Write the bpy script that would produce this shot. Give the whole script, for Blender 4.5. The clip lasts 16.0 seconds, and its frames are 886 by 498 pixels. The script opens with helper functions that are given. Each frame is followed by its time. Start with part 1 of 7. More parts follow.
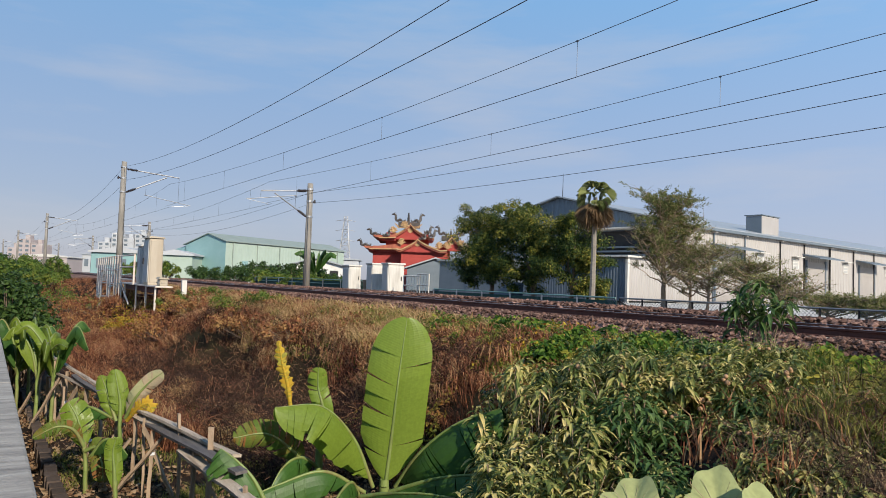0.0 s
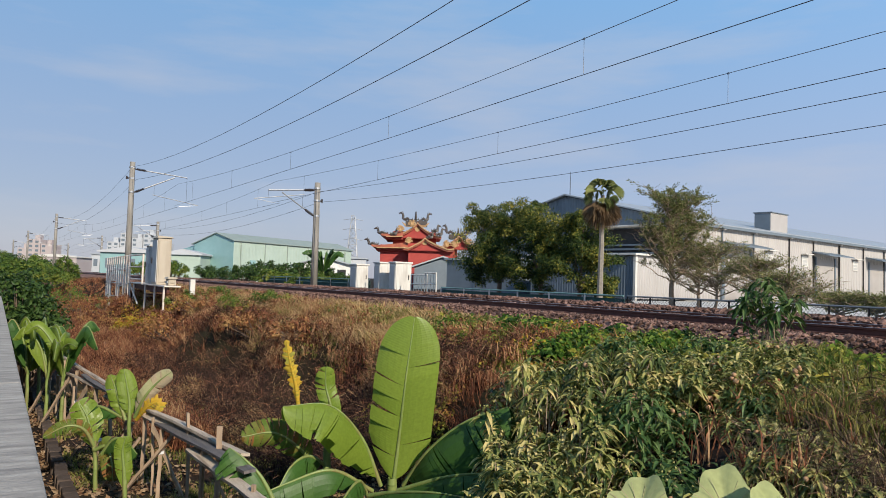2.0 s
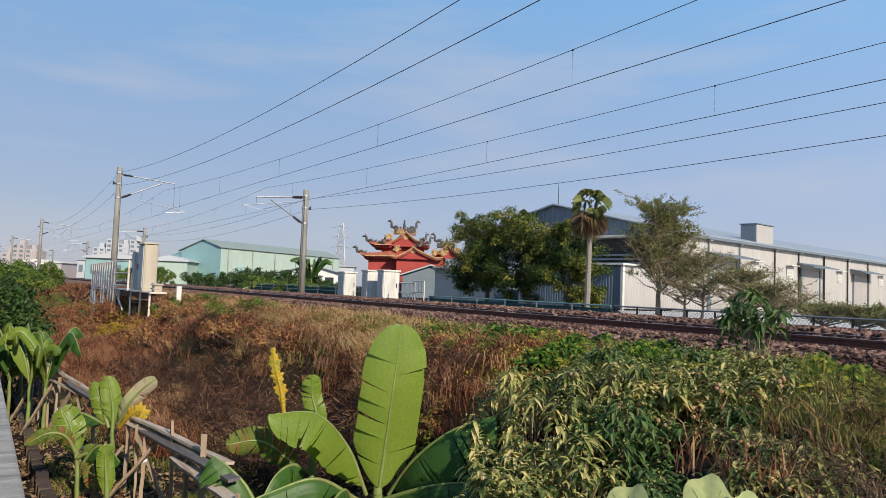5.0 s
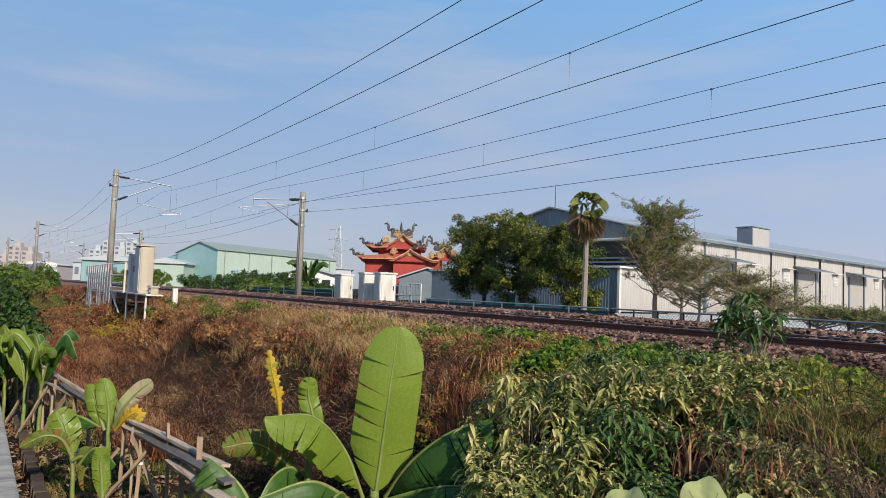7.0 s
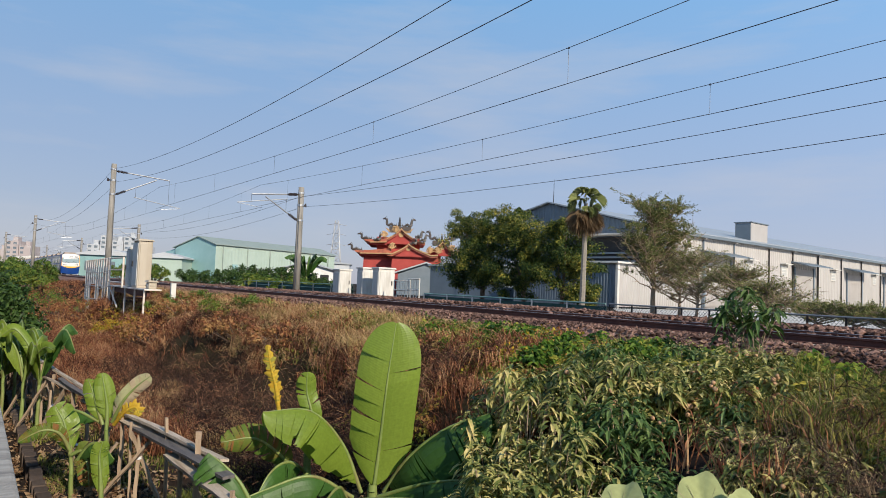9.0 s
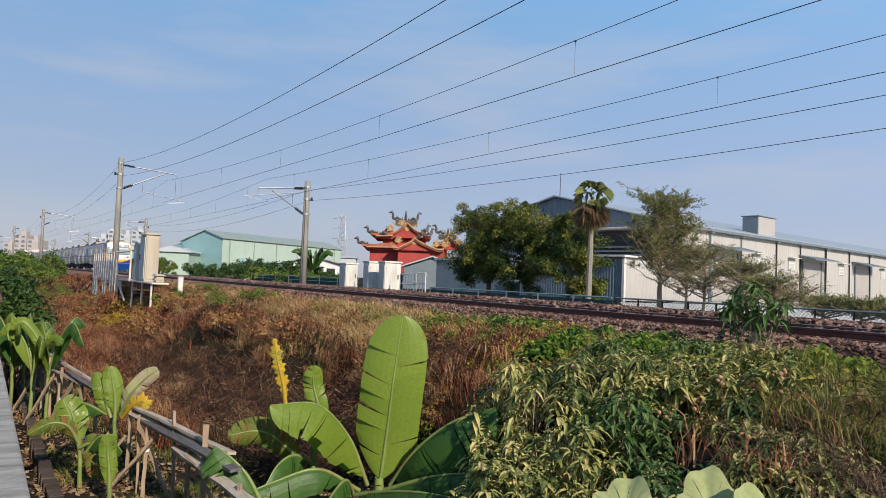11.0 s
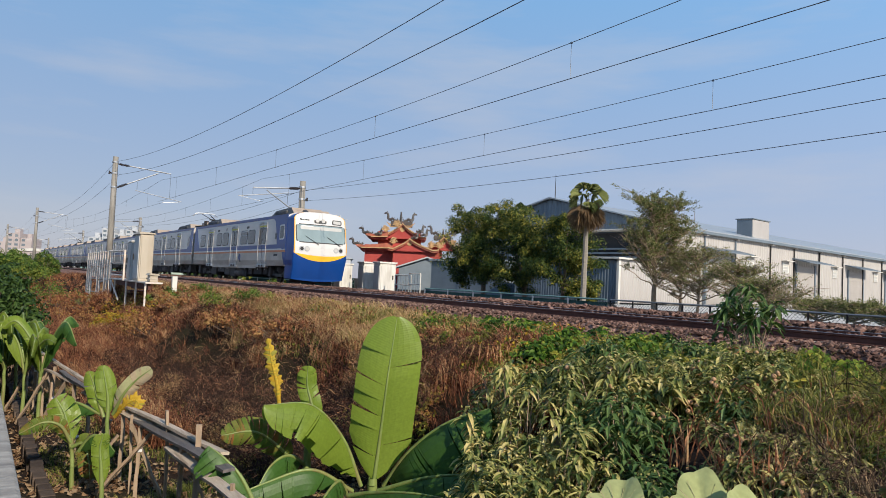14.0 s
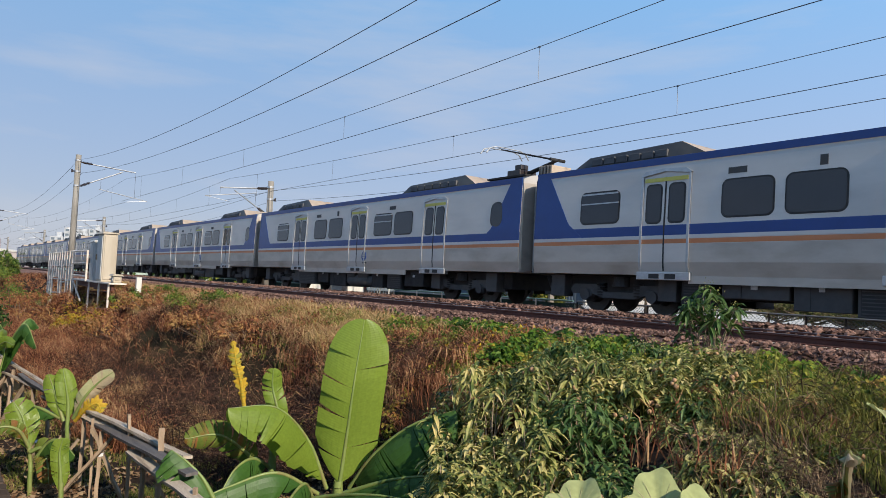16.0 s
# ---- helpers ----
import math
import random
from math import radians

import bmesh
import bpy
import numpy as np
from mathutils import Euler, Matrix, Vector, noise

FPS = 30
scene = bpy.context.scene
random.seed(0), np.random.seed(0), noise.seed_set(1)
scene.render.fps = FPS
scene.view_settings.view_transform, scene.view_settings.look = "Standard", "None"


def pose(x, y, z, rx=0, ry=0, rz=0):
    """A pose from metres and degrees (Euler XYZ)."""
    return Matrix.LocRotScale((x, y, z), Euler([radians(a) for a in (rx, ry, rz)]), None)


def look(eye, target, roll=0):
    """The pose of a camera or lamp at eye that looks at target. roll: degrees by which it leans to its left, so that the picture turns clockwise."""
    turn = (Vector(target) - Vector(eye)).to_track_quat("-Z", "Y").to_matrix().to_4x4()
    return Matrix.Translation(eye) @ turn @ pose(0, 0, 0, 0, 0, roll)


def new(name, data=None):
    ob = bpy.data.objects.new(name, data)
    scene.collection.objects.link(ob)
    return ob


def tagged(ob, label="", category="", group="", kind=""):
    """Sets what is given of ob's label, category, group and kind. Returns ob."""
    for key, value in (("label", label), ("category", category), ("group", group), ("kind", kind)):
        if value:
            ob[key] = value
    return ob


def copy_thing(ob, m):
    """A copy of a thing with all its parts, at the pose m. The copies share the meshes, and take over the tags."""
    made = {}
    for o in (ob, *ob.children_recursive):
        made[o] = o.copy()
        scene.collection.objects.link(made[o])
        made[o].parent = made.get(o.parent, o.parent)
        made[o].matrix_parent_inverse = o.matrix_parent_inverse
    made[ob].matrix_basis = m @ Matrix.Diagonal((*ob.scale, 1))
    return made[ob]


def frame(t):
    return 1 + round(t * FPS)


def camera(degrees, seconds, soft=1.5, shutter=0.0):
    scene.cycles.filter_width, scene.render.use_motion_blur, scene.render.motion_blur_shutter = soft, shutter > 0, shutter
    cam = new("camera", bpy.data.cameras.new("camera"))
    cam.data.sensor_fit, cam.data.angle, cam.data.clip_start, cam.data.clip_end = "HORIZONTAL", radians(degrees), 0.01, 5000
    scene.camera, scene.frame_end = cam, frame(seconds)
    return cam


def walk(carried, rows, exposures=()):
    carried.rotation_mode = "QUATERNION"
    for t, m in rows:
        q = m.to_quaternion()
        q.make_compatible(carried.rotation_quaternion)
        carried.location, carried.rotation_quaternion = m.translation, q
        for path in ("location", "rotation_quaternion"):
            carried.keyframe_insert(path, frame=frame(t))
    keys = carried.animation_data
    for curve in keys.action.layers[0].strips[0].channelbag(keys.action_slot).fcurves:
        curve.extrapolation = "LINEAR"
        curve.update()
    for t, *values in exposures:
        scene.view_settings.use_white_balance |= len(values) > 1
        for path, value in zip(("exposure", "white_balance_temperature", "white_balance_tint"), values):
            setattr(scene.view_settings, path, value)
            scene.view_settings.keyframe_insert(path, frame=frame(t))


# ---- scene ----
cam = camera(63.93, 16.0, soft=0.6)
# seconds, heading from +y (degrees), pitch, roll, eye
PATH = [
    (0, -57.205, 2.675, 1.958, -0.061, -0.013, 0.483),
    (0.5, -57.471, 2.576, 1.992, -0.060, -0.013, 0.483),
    (1, -57.792, 2.507, 1.928, -0.059, -0.012, 0.484),
    (1.5, -57.938, 2.497, 1.768, -0.055, -0.010, 0.486),
    (2, -57.794, 2.540, 1.767, -0.055, -0.011, 0.487),
    (2.5, -57.626, 2.616, 1.907, -0.052, -0.010, 0.487),
    (3, -57.439, 2.752, 1.955, -0.052, -0.010, 0.487),
    (3.5, -57.274, 2.920, 2.017, -0.046, -0.009, 0.488),
    (4, -57.034, 3.074, 2.072, -0.044, -0.009, 0.487),
    (6.5, -56.772, 3.439, 2.277, -0.046, -0.010, 0.487),
    (7, -56.633, 3.481, 2.262, -0.047, -0.009, 0.485),
    (7.5, -56.572, 3.397, 2.244, -0.043, -0.009, 0.486),
    (8, -56.506, 3.288, 2.309, -0.044, -0.009, 0.486),
    (8.5, -56.507, 3.216, 2.302, -0.046, -0.011, 0.486),
    (9, -56.489, 3.086, 2.321, -0.047, -0.010, 0.486),
    (11.5, -57.034, 2.512, 2.374, -0.049, -0.009, 0.488),
    (12, -57.009, 2.535, 2.451, -0.049, -0.008, 0.488),
    (12.5, -57.019, 2.588, 2.449, -0.050, -0.008, 0.487),
    (13, -56.975, 2.559, 2.516, -0.050, -0.008, 0.487),
    (13.5, -56.840, 2.613, 2.517, -0.053, -0.007, 0.486),
    (14, -56.565, 2.667, 2.662, -0.051, -0.007, 0.485),
    (14.5, -56.271, 2.703, 2.717, -0.041, -0.008, 0.488),
    (15, -55.765, 2.793, 2.776, -0.029, -0.010, 0.491),
    (15.5, -55.134, 2.721, 2.712, -0.014, -0.017, 0.518),
    (16, -54.136, 2.861, 2.763, 0.000, 0.000, 0.502),
]


def hand_held(h, p, r, x, y, z):
    way = Vector((math.sin(radians(h)) * math.cos(radians(p)), math.cos(radians(h)) * math.cos(radians(p)), math.sin(radians(p))))
    eye = Vector((x, y, z))
    return look(eye, eye + way, r)


walk(cam, [(t, hand_held(*v)) for t, *v in PATH], exposures=[(0, 0.12), (15.0, 0.10), (15.5, 0.08), (16, 0.22)])
# ---- world and sun ----
SUN_AZ, SUN_EL = 91.0, 29.0  # degrees from +y towards +x; height
world = bpy.data.worlds.new("sky")
scene.world = world
world.use_nodes = True
wn = world.node_tree
sky = wn.nodes.new("ShaderNodeTexSky")
sky.sky_type = "NISHITA"
sky.sun_disc = False
sky.sun_elevation, sky.sun_rotation = radians(SUN_EL), radians(SUN_AZ)
sky.air_density, sky.dust_density, sky.ozone_density = 1.0, 0.6, 3.0
# thin high cloud, drawn out along the horizon
geo = wn.nodes.new("ShaderNodeTexCoord")
mp = wn.nodes.new("ShaderNodeMapping")
mp.inputs["Scale"].default_value = (1.6, 1.6, 9.0)
cl = wn.nodes.new("ShaderNodeTexNoise")
cl.inputs["Scale"].default_value, cl.inputs["Detail"].default_value, cl.inputs["Roughness"].default_value = 1.7, 7.0, 0.55
ramp = wn.nodes.new("ShaderNodeValToRGB")
ramp.color_ramp.elements[0].position, ramp.color_ramp.elements[0].color = 0.50, (0.0, 0.0, 0.0, 1)
ramp.color_ramp.elements[1].position, ramp.color_ramp.elements[1].color = 0.82, (0.5, 0.5, 0.5, 1)
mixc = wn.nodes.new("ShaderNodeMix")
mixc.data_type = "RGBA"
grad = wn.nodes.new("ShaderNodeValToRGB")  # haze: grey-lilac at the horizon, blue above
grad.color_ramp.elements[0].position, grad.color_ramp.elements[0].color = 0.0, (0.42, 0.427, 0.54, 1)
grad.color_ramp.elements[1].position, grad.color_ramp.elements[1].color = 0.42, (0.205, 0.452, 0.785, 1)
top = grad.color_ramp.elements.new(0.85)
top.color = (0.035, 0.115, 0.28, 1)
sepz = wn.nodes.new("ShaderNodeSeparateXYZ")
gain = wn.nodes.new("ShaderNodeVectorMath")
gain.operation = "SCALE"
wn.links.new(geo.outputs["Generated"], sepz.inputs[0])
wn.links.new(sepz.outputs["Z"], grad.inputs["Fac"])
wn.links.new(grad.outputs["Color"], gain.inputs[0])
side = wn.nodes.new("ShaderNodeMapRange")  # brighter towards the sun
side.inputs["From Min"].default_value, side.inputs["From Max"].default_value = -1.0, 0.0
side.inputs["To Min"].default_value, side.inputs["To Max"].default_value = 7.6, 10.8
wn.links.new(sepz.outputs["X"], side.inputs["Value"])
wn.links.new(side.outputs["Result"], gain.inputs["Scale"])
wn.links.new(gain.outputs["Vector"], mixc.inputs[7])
cloud = wn.nodes.new("ShaderNodeMix")  # thin white cloud over it
cloud.data_type = "RGBA"
cloud.inputs[7].default_value = (4.6, 4.7, 5.2, 1)
wn.links.new(geo.outputs["Generated"], mp.inputs["Vector"])
wn.links.new(mp.outputs["Vector"], cl.inputs["Vector"])
wn.links.new(cl.outputs["Fac"], ramp.inputs["Fac"])
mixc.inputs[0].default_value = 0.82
wn.links.new(ramp.outputs["Color"], cloud.inputs[0])
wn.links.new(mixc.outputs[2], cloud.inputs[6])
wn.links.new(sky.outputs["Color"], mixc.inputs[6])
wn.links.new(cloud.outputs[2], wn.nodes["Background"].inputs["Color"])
wn.nodes["Background"].inputs["Strength"].default_value = 0.115

sun = new("sun", bpy.data.lights.new("sun", "SUN"))
sun.data.energy, sun.data.angle, sun.data.color = 4.85, radians(0.8), (1.0, 0.89, 0.74)
sd = Vector((math.sin(radians(SUN_AZ)) * math.cos(radians(SUN_EL)), math.cos(radians(SUN_AZ)) * math.cos(radians(SUN_EL)), math.sin(radians(SUN_EL))))
sun.matrix_world = look(sd * 50, (0, 0, 0))

# ---- materials ----
def surf(name, a, b, scale=3.0, rough=0.7, metal=0.0, bump=0.15, fine=60.0, dirt=None, dirt_scale=0.6, island=0.0, piece=0.0, stretch=(1, 1, 1), trans=0.0):
    """A surface of two colours mixed by noise, with fine relief, larger stains and a shift from piece to piece."""
    m = bpy.data.materials.new(name)
    m.use_nodes = True
    n, l = m.node_tree.nodes, m.node_tree.links
    p = n["Principled BSDF"]
    tc = n.new("ShaderNodeTexCoord")
    ma = n.new("ShaderNodeMapping")
    ma.inputs["Scale"].default_value = stretch
    l.new(tc.outputs["Object"], ma.inputs["Vector"])
    n1 = n.new("ShaderNodeTexNoise")
    n1.inputs["Scale"].default_value, n1.inputs["Detail"].default_value, n1.inputs["Roughness"].default_value = scale, 6.0, 0.65
    l.new(ma.outputs["Vector"], n1.inputs["Vector"])
    r1 = n.new("ShaderNodeMapRange")
    r1.inputs["From Min"].default_value, r1.inputs["From Max"].default_value = 0.3, 0.7
    l.new(n1.outputs["Fac"], r1.inputs["Value"])
    mx = n.new("ShaderNodeMix")
    mx.data_type = "RGBA"
    mx.inputs[6].default_value, mx.inputs[7].default_value = (*a, 1), (*b, 1)
    l.new(r1.outputs["Result"], mx.inputs[0])
    col = mx.outputs[2]
    if dirt:
        n2 = n.new("ShaderNodeTexNoise")
        n2.inputs["Scale"].default_value, n2.inputs["Detail"].default_value = dirt_scale, 8.0
        l.new(ma.outputs["Vector"], n2.inputs["Vector"])
        r2 = n.new("ShaderNodeMapRange")
        r2.inputs["From Min"].default_value, r2.inputs["From Max"].default_value, r2.inputs["To Max"].default_value = 0.5, 0.72, 0.75
        l.new(n2.outputs["Fac"], r2.inputs["Value"])
        m2 = n.new("ShaderNodeMix")
        m2.data_type = "RGBA"
        m2.inputs[7].default_value = (*dirt, 1)
        l.new(r2.outputs["Result"], m2.inputs[0])
        l.new(col, m2.inputs[6])
        col = m2.outputs[2]
    if island or piece:
        hv = n.new("ShaderNodeHueSaturation")
        src = n.new("ShaderNodeNewGeometry").outputs["Random Per Island"] if island else n.new("ShaderNodeObjectInfo").outputs["Random"]
        k = island or piece
        r3 = n.new("ShaderNodeMapRange")
        r3.inputs["To Min"].default_value, r3.inputs["To Max"].default_value = 1 - k, 1 + k
        l.new(src, r3.inputs["Value"])
        l.new(r3.outputs["Result"], hv.inputs["Value"])
        l.new(col, hv.inputs["Color"])
        col = hv.outputs["Color"]
    l.new(col, p.inputs["Base Color"])
    p.inputs["Roughness"].default_value, p.inputs["Metallic"].default_value = rough, metal
    if rough >= 0.85:  # dry stone, soil and wood have hardly any sheen
        p.inputs["Specular IOR Level"].default_value = 0.12
    if bump:
        n3 = n.new("ShaderNodeTexNoise")
        n3.inputs["Scale"].default_value, n3.inputs["Detail"].default_value = fine, 4.0
        l.new(tc.outputs["Object"], n3.inputs["Vector"])
        bu = n.new("ShaderNodeBump")
        bu.inputs["Strength"].default_value, bu.inputs["Distance"].default_value = bump, 0.02
        l.new(n3.outputs["Fac"], bu.inputs["Height"])
        l.new(bu.outputs["Normal"], p.inputs["Normal"])
    return m


def leafy(name, colors, rough=0.5, trans=0.35, gloss=0.15, big=0.0):
    """Leaf or blade: a colour for each leaf out of a range, some light through it; big: patches metres wide."""
    m = bpy.data.materials.new(name)
    m.use_nodes = True
    n, l = m.node_tree.nodes, m.node_tree.links
    p = n["Principled BSDF"]
    g = n.new("ShaderNodeNewGeometry")
    ra = n.new("ShaderNodeValToRGB")
    el = ra.color_ramp.elements
    while len(el) < len(colors):
        el.new(0.5)
    for i, c in enumerate(colors):
        el[i].position, el[i].color = i / (len(colors) - 1), (*c, 1)
    fac = g.outputs["Random Per Island"]
    tc = n.new("ShaderNodeTexCoord")
    if big:
        no = n.new("ShaderNodeTexNoise")
        no.inputs["Scale"].default_value, no.inputs["Detail"].default_value = big, 3.0
        l.new(tc.outputs["Object"], no.inputs["Vector"])
        mr = n.new("ShaderNodeMapRange")
        mr.inputs["From Min"].default_value, mr.inputs["From Max"].default_value = 0.32, 0.68
        l.new(no.outputs["Fac"], mr.inputs["Value"])
        av = n.new("ShaderNodeMix")
        av.inputs[0].default_value = 0.5
        l.new(mr.outputs["Result"], av.inputs[2])
        l.new(fac, av.inputs[3])
        st = n.new("ShaderNodeMapRange")
        st.inputs["From Min"].default_value, st.inputs["From Max"].default_value = 0.2, 0.8
        l.new(av.outputs[0], st.inputs["Value"])
        fac = st.outputs["Result"]
    l.new(fac, ra.inputs["Fac"])
    col = ra.outputs["Color"]
    n3 = n.new("ShaderNodeTexNoise")
    n3.inputs["Scale"].default_value, n3.inputs["Detail"].default_value = 35.0, 4.0
    l.new(tc.outputs["Object"], n3.inputs["Vector"])
    hv = n.new("ShaderNodeHueSaturation")
    r3 = n.new("ShaderNodeMapRange")
    r3.inputs["To Min"].default_value, r3.inputs["To Max"].default_value = 0.75, 1.25
    l.new(n3.outputs["Fac"], r3.inputs["Value"])
    l.new(r3.outputs["Result"], hv.inputs["Value"])
    l.new(col, hv.inputs["Color"])
    col = hv.outputs["Color"]
    l.new(col, p.inputs["Base Color"])
    p.inputs["Roughness"].default_value = rough
    p.inputs["Specular IOR Level"].default_value = gloss
    tr = n.new("ShaderNodeBsdfTranslucent")
    l.new(col, tr.inputs["Color"])
    ms = n.new("ShaderNodeMixShader")
    ms.inputs[0].default_value = trans
    l.new(p.outputs[0], ms.inputs[1])
    l.new(tr.outputs[0], ms.inputs[2])
    l.new(ms.outputs[0], n["Material Output"].inputs["Surface"])
    return m


M = {}
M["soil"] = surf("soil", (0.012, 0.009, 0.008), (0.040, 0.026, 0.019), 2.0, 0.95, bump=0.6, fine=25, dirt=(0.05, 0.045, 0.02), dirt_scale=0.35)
M["ballast"] = surf("ballast_stone", (0.055, 0.032, 0.027), (0.27, 0.165, 0.13), 3.0, 0.9, bump=0.4, island=0.65, dirt=(0.07, 0.035, 0.028), dirt_scale=0.9)
M["rail"] = surf("rusty_rail_steel", (0.07, 0.026, 0.02), (0.13, 0.048, 0.034), 6.0, 0.75, 0.2, 0.2)
M["railhead"] = surf("worn_rail_head", (0.20, 0.17, 0.16), (0.32, 0.29, 0.28), 4.0, 0.35, 0.8, 0.05)
M["concrete"] = surf("grey_concrete", (0.24, 0.23, 0.21), (0.38, 0.36, 0.33), 5.0, 0.9, bump=0.35, fine=90, dirt=(0.13, 0.12, 0.10), dirt_scale=2.0)
M["walltop"] = surf("weathered_concrete_coping", (0.27, 0.25, 0.22), (0.44, 0.41, 0.365), 9.0, 0.92, bump=0.35, fine=70, dirt=(0.17, 0.16, 0.15), dirt_scale=5.0, stretch=(3, 0.6, 1))
M["pole"] = surf("spun_concrete", (0.22, 0.205, 0.18), (0.31, 0.29, 0.26), 2.0, 0.88, bump=0.2, dirt=(0.13, 0.12, 0.10), dirt_scale=1.2, stretch=(3, 3, 0.5))
M["steel"] = surf("galvanised_steel", (0.38, 0.39, 0.40), (0.52, 0.53, 0.54), 8.0, 0.45, 0.7, 0.05)
M["wire"] = surf("weathered_copper_wire", (0.10, 0.11, 0.13), (0.15, 0.16, 0.18), 8.0, 0.5, 0.4, 0)
M["insul"] = surf("brown_insulator", (0.018, 0.014, 0.014), (0.04, 0.03, 0.03), 9.0, 0.3, 0, 0)
M["creamcab"] = surf("cream_cabinet_paint", (0.38, 0.325, 0.25), (0.46, 0.40, 0.31), 1.5, 0.5, 0, 0.05, dirt=(0.36, 0.30, 0.22), dirt_scale=0.9, stretch=(2, 2, 0.5))
M["greycab"] = surf("grey_cabinet_paint", (0.40, 0.40, 0.38), (0.48, 0.48, 0.46), 1.5, 0.5, 0, 0.05)
M["whitepaint"] = surf("dirty_white_paint", (0.56, 0.54, 0.49), (0.66, 0.64, 0.59), 2.0, 0.6, 0, 0.08, dirt=(0.42, 0.39, 0.34), dirt_scale=1.2, stretch=(2, 2, 0.6))
M["rustpaint"] = surf("chipped_cream_rail", (0.62, 0.54, 0.46), (0.72, 0.65, 0.57), 3.0, 0.65, 0, 0.1, dirt=(0.34, 0.16, 0.09), dirt_scale=3.0)
M["tealpaint"] = surf("teal_fence_paint", (0.10, 0.20, 0.19), (0.16, 0.29, 0.27), 2.0, 0.6, 0, 0.05)
M["mesh"] = surf("galvanised_mesh_wire", (0.18, 0.19, 0.19), (0.28, 0.29, 0.29), 4.0, 0.5, 0.5, 0)
M["darkmetal"] = surf("dark_underfloor_metal", (0.014, 0.014, 0.015), (0.034, 0.032, 0.031), 3.0, 0.75, 0.2, 0.2, dirt=(0.05, 0.038, 0.03), dirt_scale=1.5)
M["wheel"] = surf("wheel_steel", (0.05, 0.045, 0.04), (0.09, 0.08, 0.07), 5.0, 0.6, 0.5, 0.1)
M["underbox"] = surf("grey_underfloor_box", (0.035, 0.036, 0.038), (0.07, 0.071, 0.073), 2.0, 0.65, 0, 0.1, dirt=(0.07, 0.06, 0.05), dirt_scale=1.6)
M["bodysteel"] = surf("matt_silver_body", (0.54, 0.505, 0.465), (0.61, 0.575, 0.535), 1.2, 0.34, 0.3, 0.02, dirt=(0.36, 0.35, 0.34), dirt_scale=0.5, stretch=(0.4, 1, 1.5))
M["skirtsteel"] = surf("dusty_shaded_lower_body", (0.46, 0.41, 0.355), (0.54, 0.49, 0.43), 1.5, 0.40, 0.35, 0.03, dirt=(0.30, 0.25, 0.20), dirt_scale=0.9, stretch=(0.6, 1, 1.5))
M["blue"] = surf("train_blue_paint", (0.003, 0.042, 0.20), (0.005, 0.052, 0.24), 1.5, 0.32, 0, 0.02)
M["orange"] = surf("train_orange_stripe", (0.55, 0.19, 0.07), (0.62, 0.24, 0.10), 2.0, 0.45, 0, 0.02)
M["yellow"] = surf("train_yellow_paint", (0.85, 0.42, 0.03), (0.90, 0.47, 0.04), 2.0, 0.35, 0, 0.02)
M["trainwhite"] = surf("train_white_paint", (0.58, 0.57, 0.55), (0.64, 0.63, 0.61), 1.0, 0.3, 0, 0.02)
M["roof"] = surf("dark_train_roof", (0.05, 0.055, 0.065), (0.09, 0.095, 0.105), 1.5, 0.7, 0, 0.1, dirt=(0.16, 0.14, 0.12), dirt_scale=0.8)
M["acgrey"] = surf("dark_roof_unit", (0.03, 0.032, 0.038), (0.055, 0.058, 0.065), 2.0, 0.5, 0.1, 0.05, dirt=(0.10, 0.09, 0.075), dirt_scale=0.8)
M["acbuff"] = surf("buff_roof_fairing", (0.36, 0.27, 0.20), (0.48, 0.39, 0.30), 2.0, 0.6, 0, 0.05)
M["black"] = surf("black_rubber", (0.012, 0.012, 0.013), (0.025, 0.025, 0.026), 5.0, 0.6, 0, 0.1)
M["bellows"] = surf("grey_gangway_bellows", (0.12, 0.12, 0.12), (0.20, 0.20, 0.20), 4.0, 0.7, 0, 0.2, dirt=(0.16, 0.15, 0.14), dirt_scale=2.0)


def glassy(name, c, rough=0.06):
    m = surf(name, c, tuple(min(1, v * 1.35) for v in c), 0.7, rough, 0, 0)
    m.node_tree.nodes["Principled BSDF"].inputs["Specular IOR Level"].default_value = 0.6
    return m


M["pane"] = glassy("dark_window_glass", (0.016, 0.018, 0.022))
M["windshield"] = glassy("windscreen_glass", (0.20, 0.26, 0.27), 0.05)


# ---- mesh helpers ----
def part(name, bm, material, parent=None, label="", smooth=False):
    """Links a bmesh as one mesh object, under a thing or a part."""
    me = bpy.data.meshes.new(name)
    bmesh.ops.recalc_face_normals(bm, faces=bm.faces)
    bm.to_mesh(me)
    bm.free()
    for mm in material if isinstance(material, (list, tuple)) else [material]:
        me.materials.append(mm)
    if smooth:
        me.polygons.foreach_set("use_smooth", [True] * len(me.polygons))
    ob = new(name, me)
    if parent:
        ob.parent = parent
    if label:
        ob["label"] = label
    return ob


def raw(name, verts, faces, material, parent=None, label="", smooth=False):
    """The same from arrays."""
    me = bpy.data.meshes.new(name)
    me.from_pydata([tuple(v) for v in verts] if not isinstance(verts, np.ndarray) else verts.tolist(), [], faces if isinstance(faces, list) else faces.tolist())
    me.materials.append(material)
    if smooth:
        me.polygons.foreach_set("use_smooth", [True] * len(me.polygons))
    ob = new(name, me)
    if parent:
        ob.parent = parent
    if label:
        ob["label"] = label
    return ob


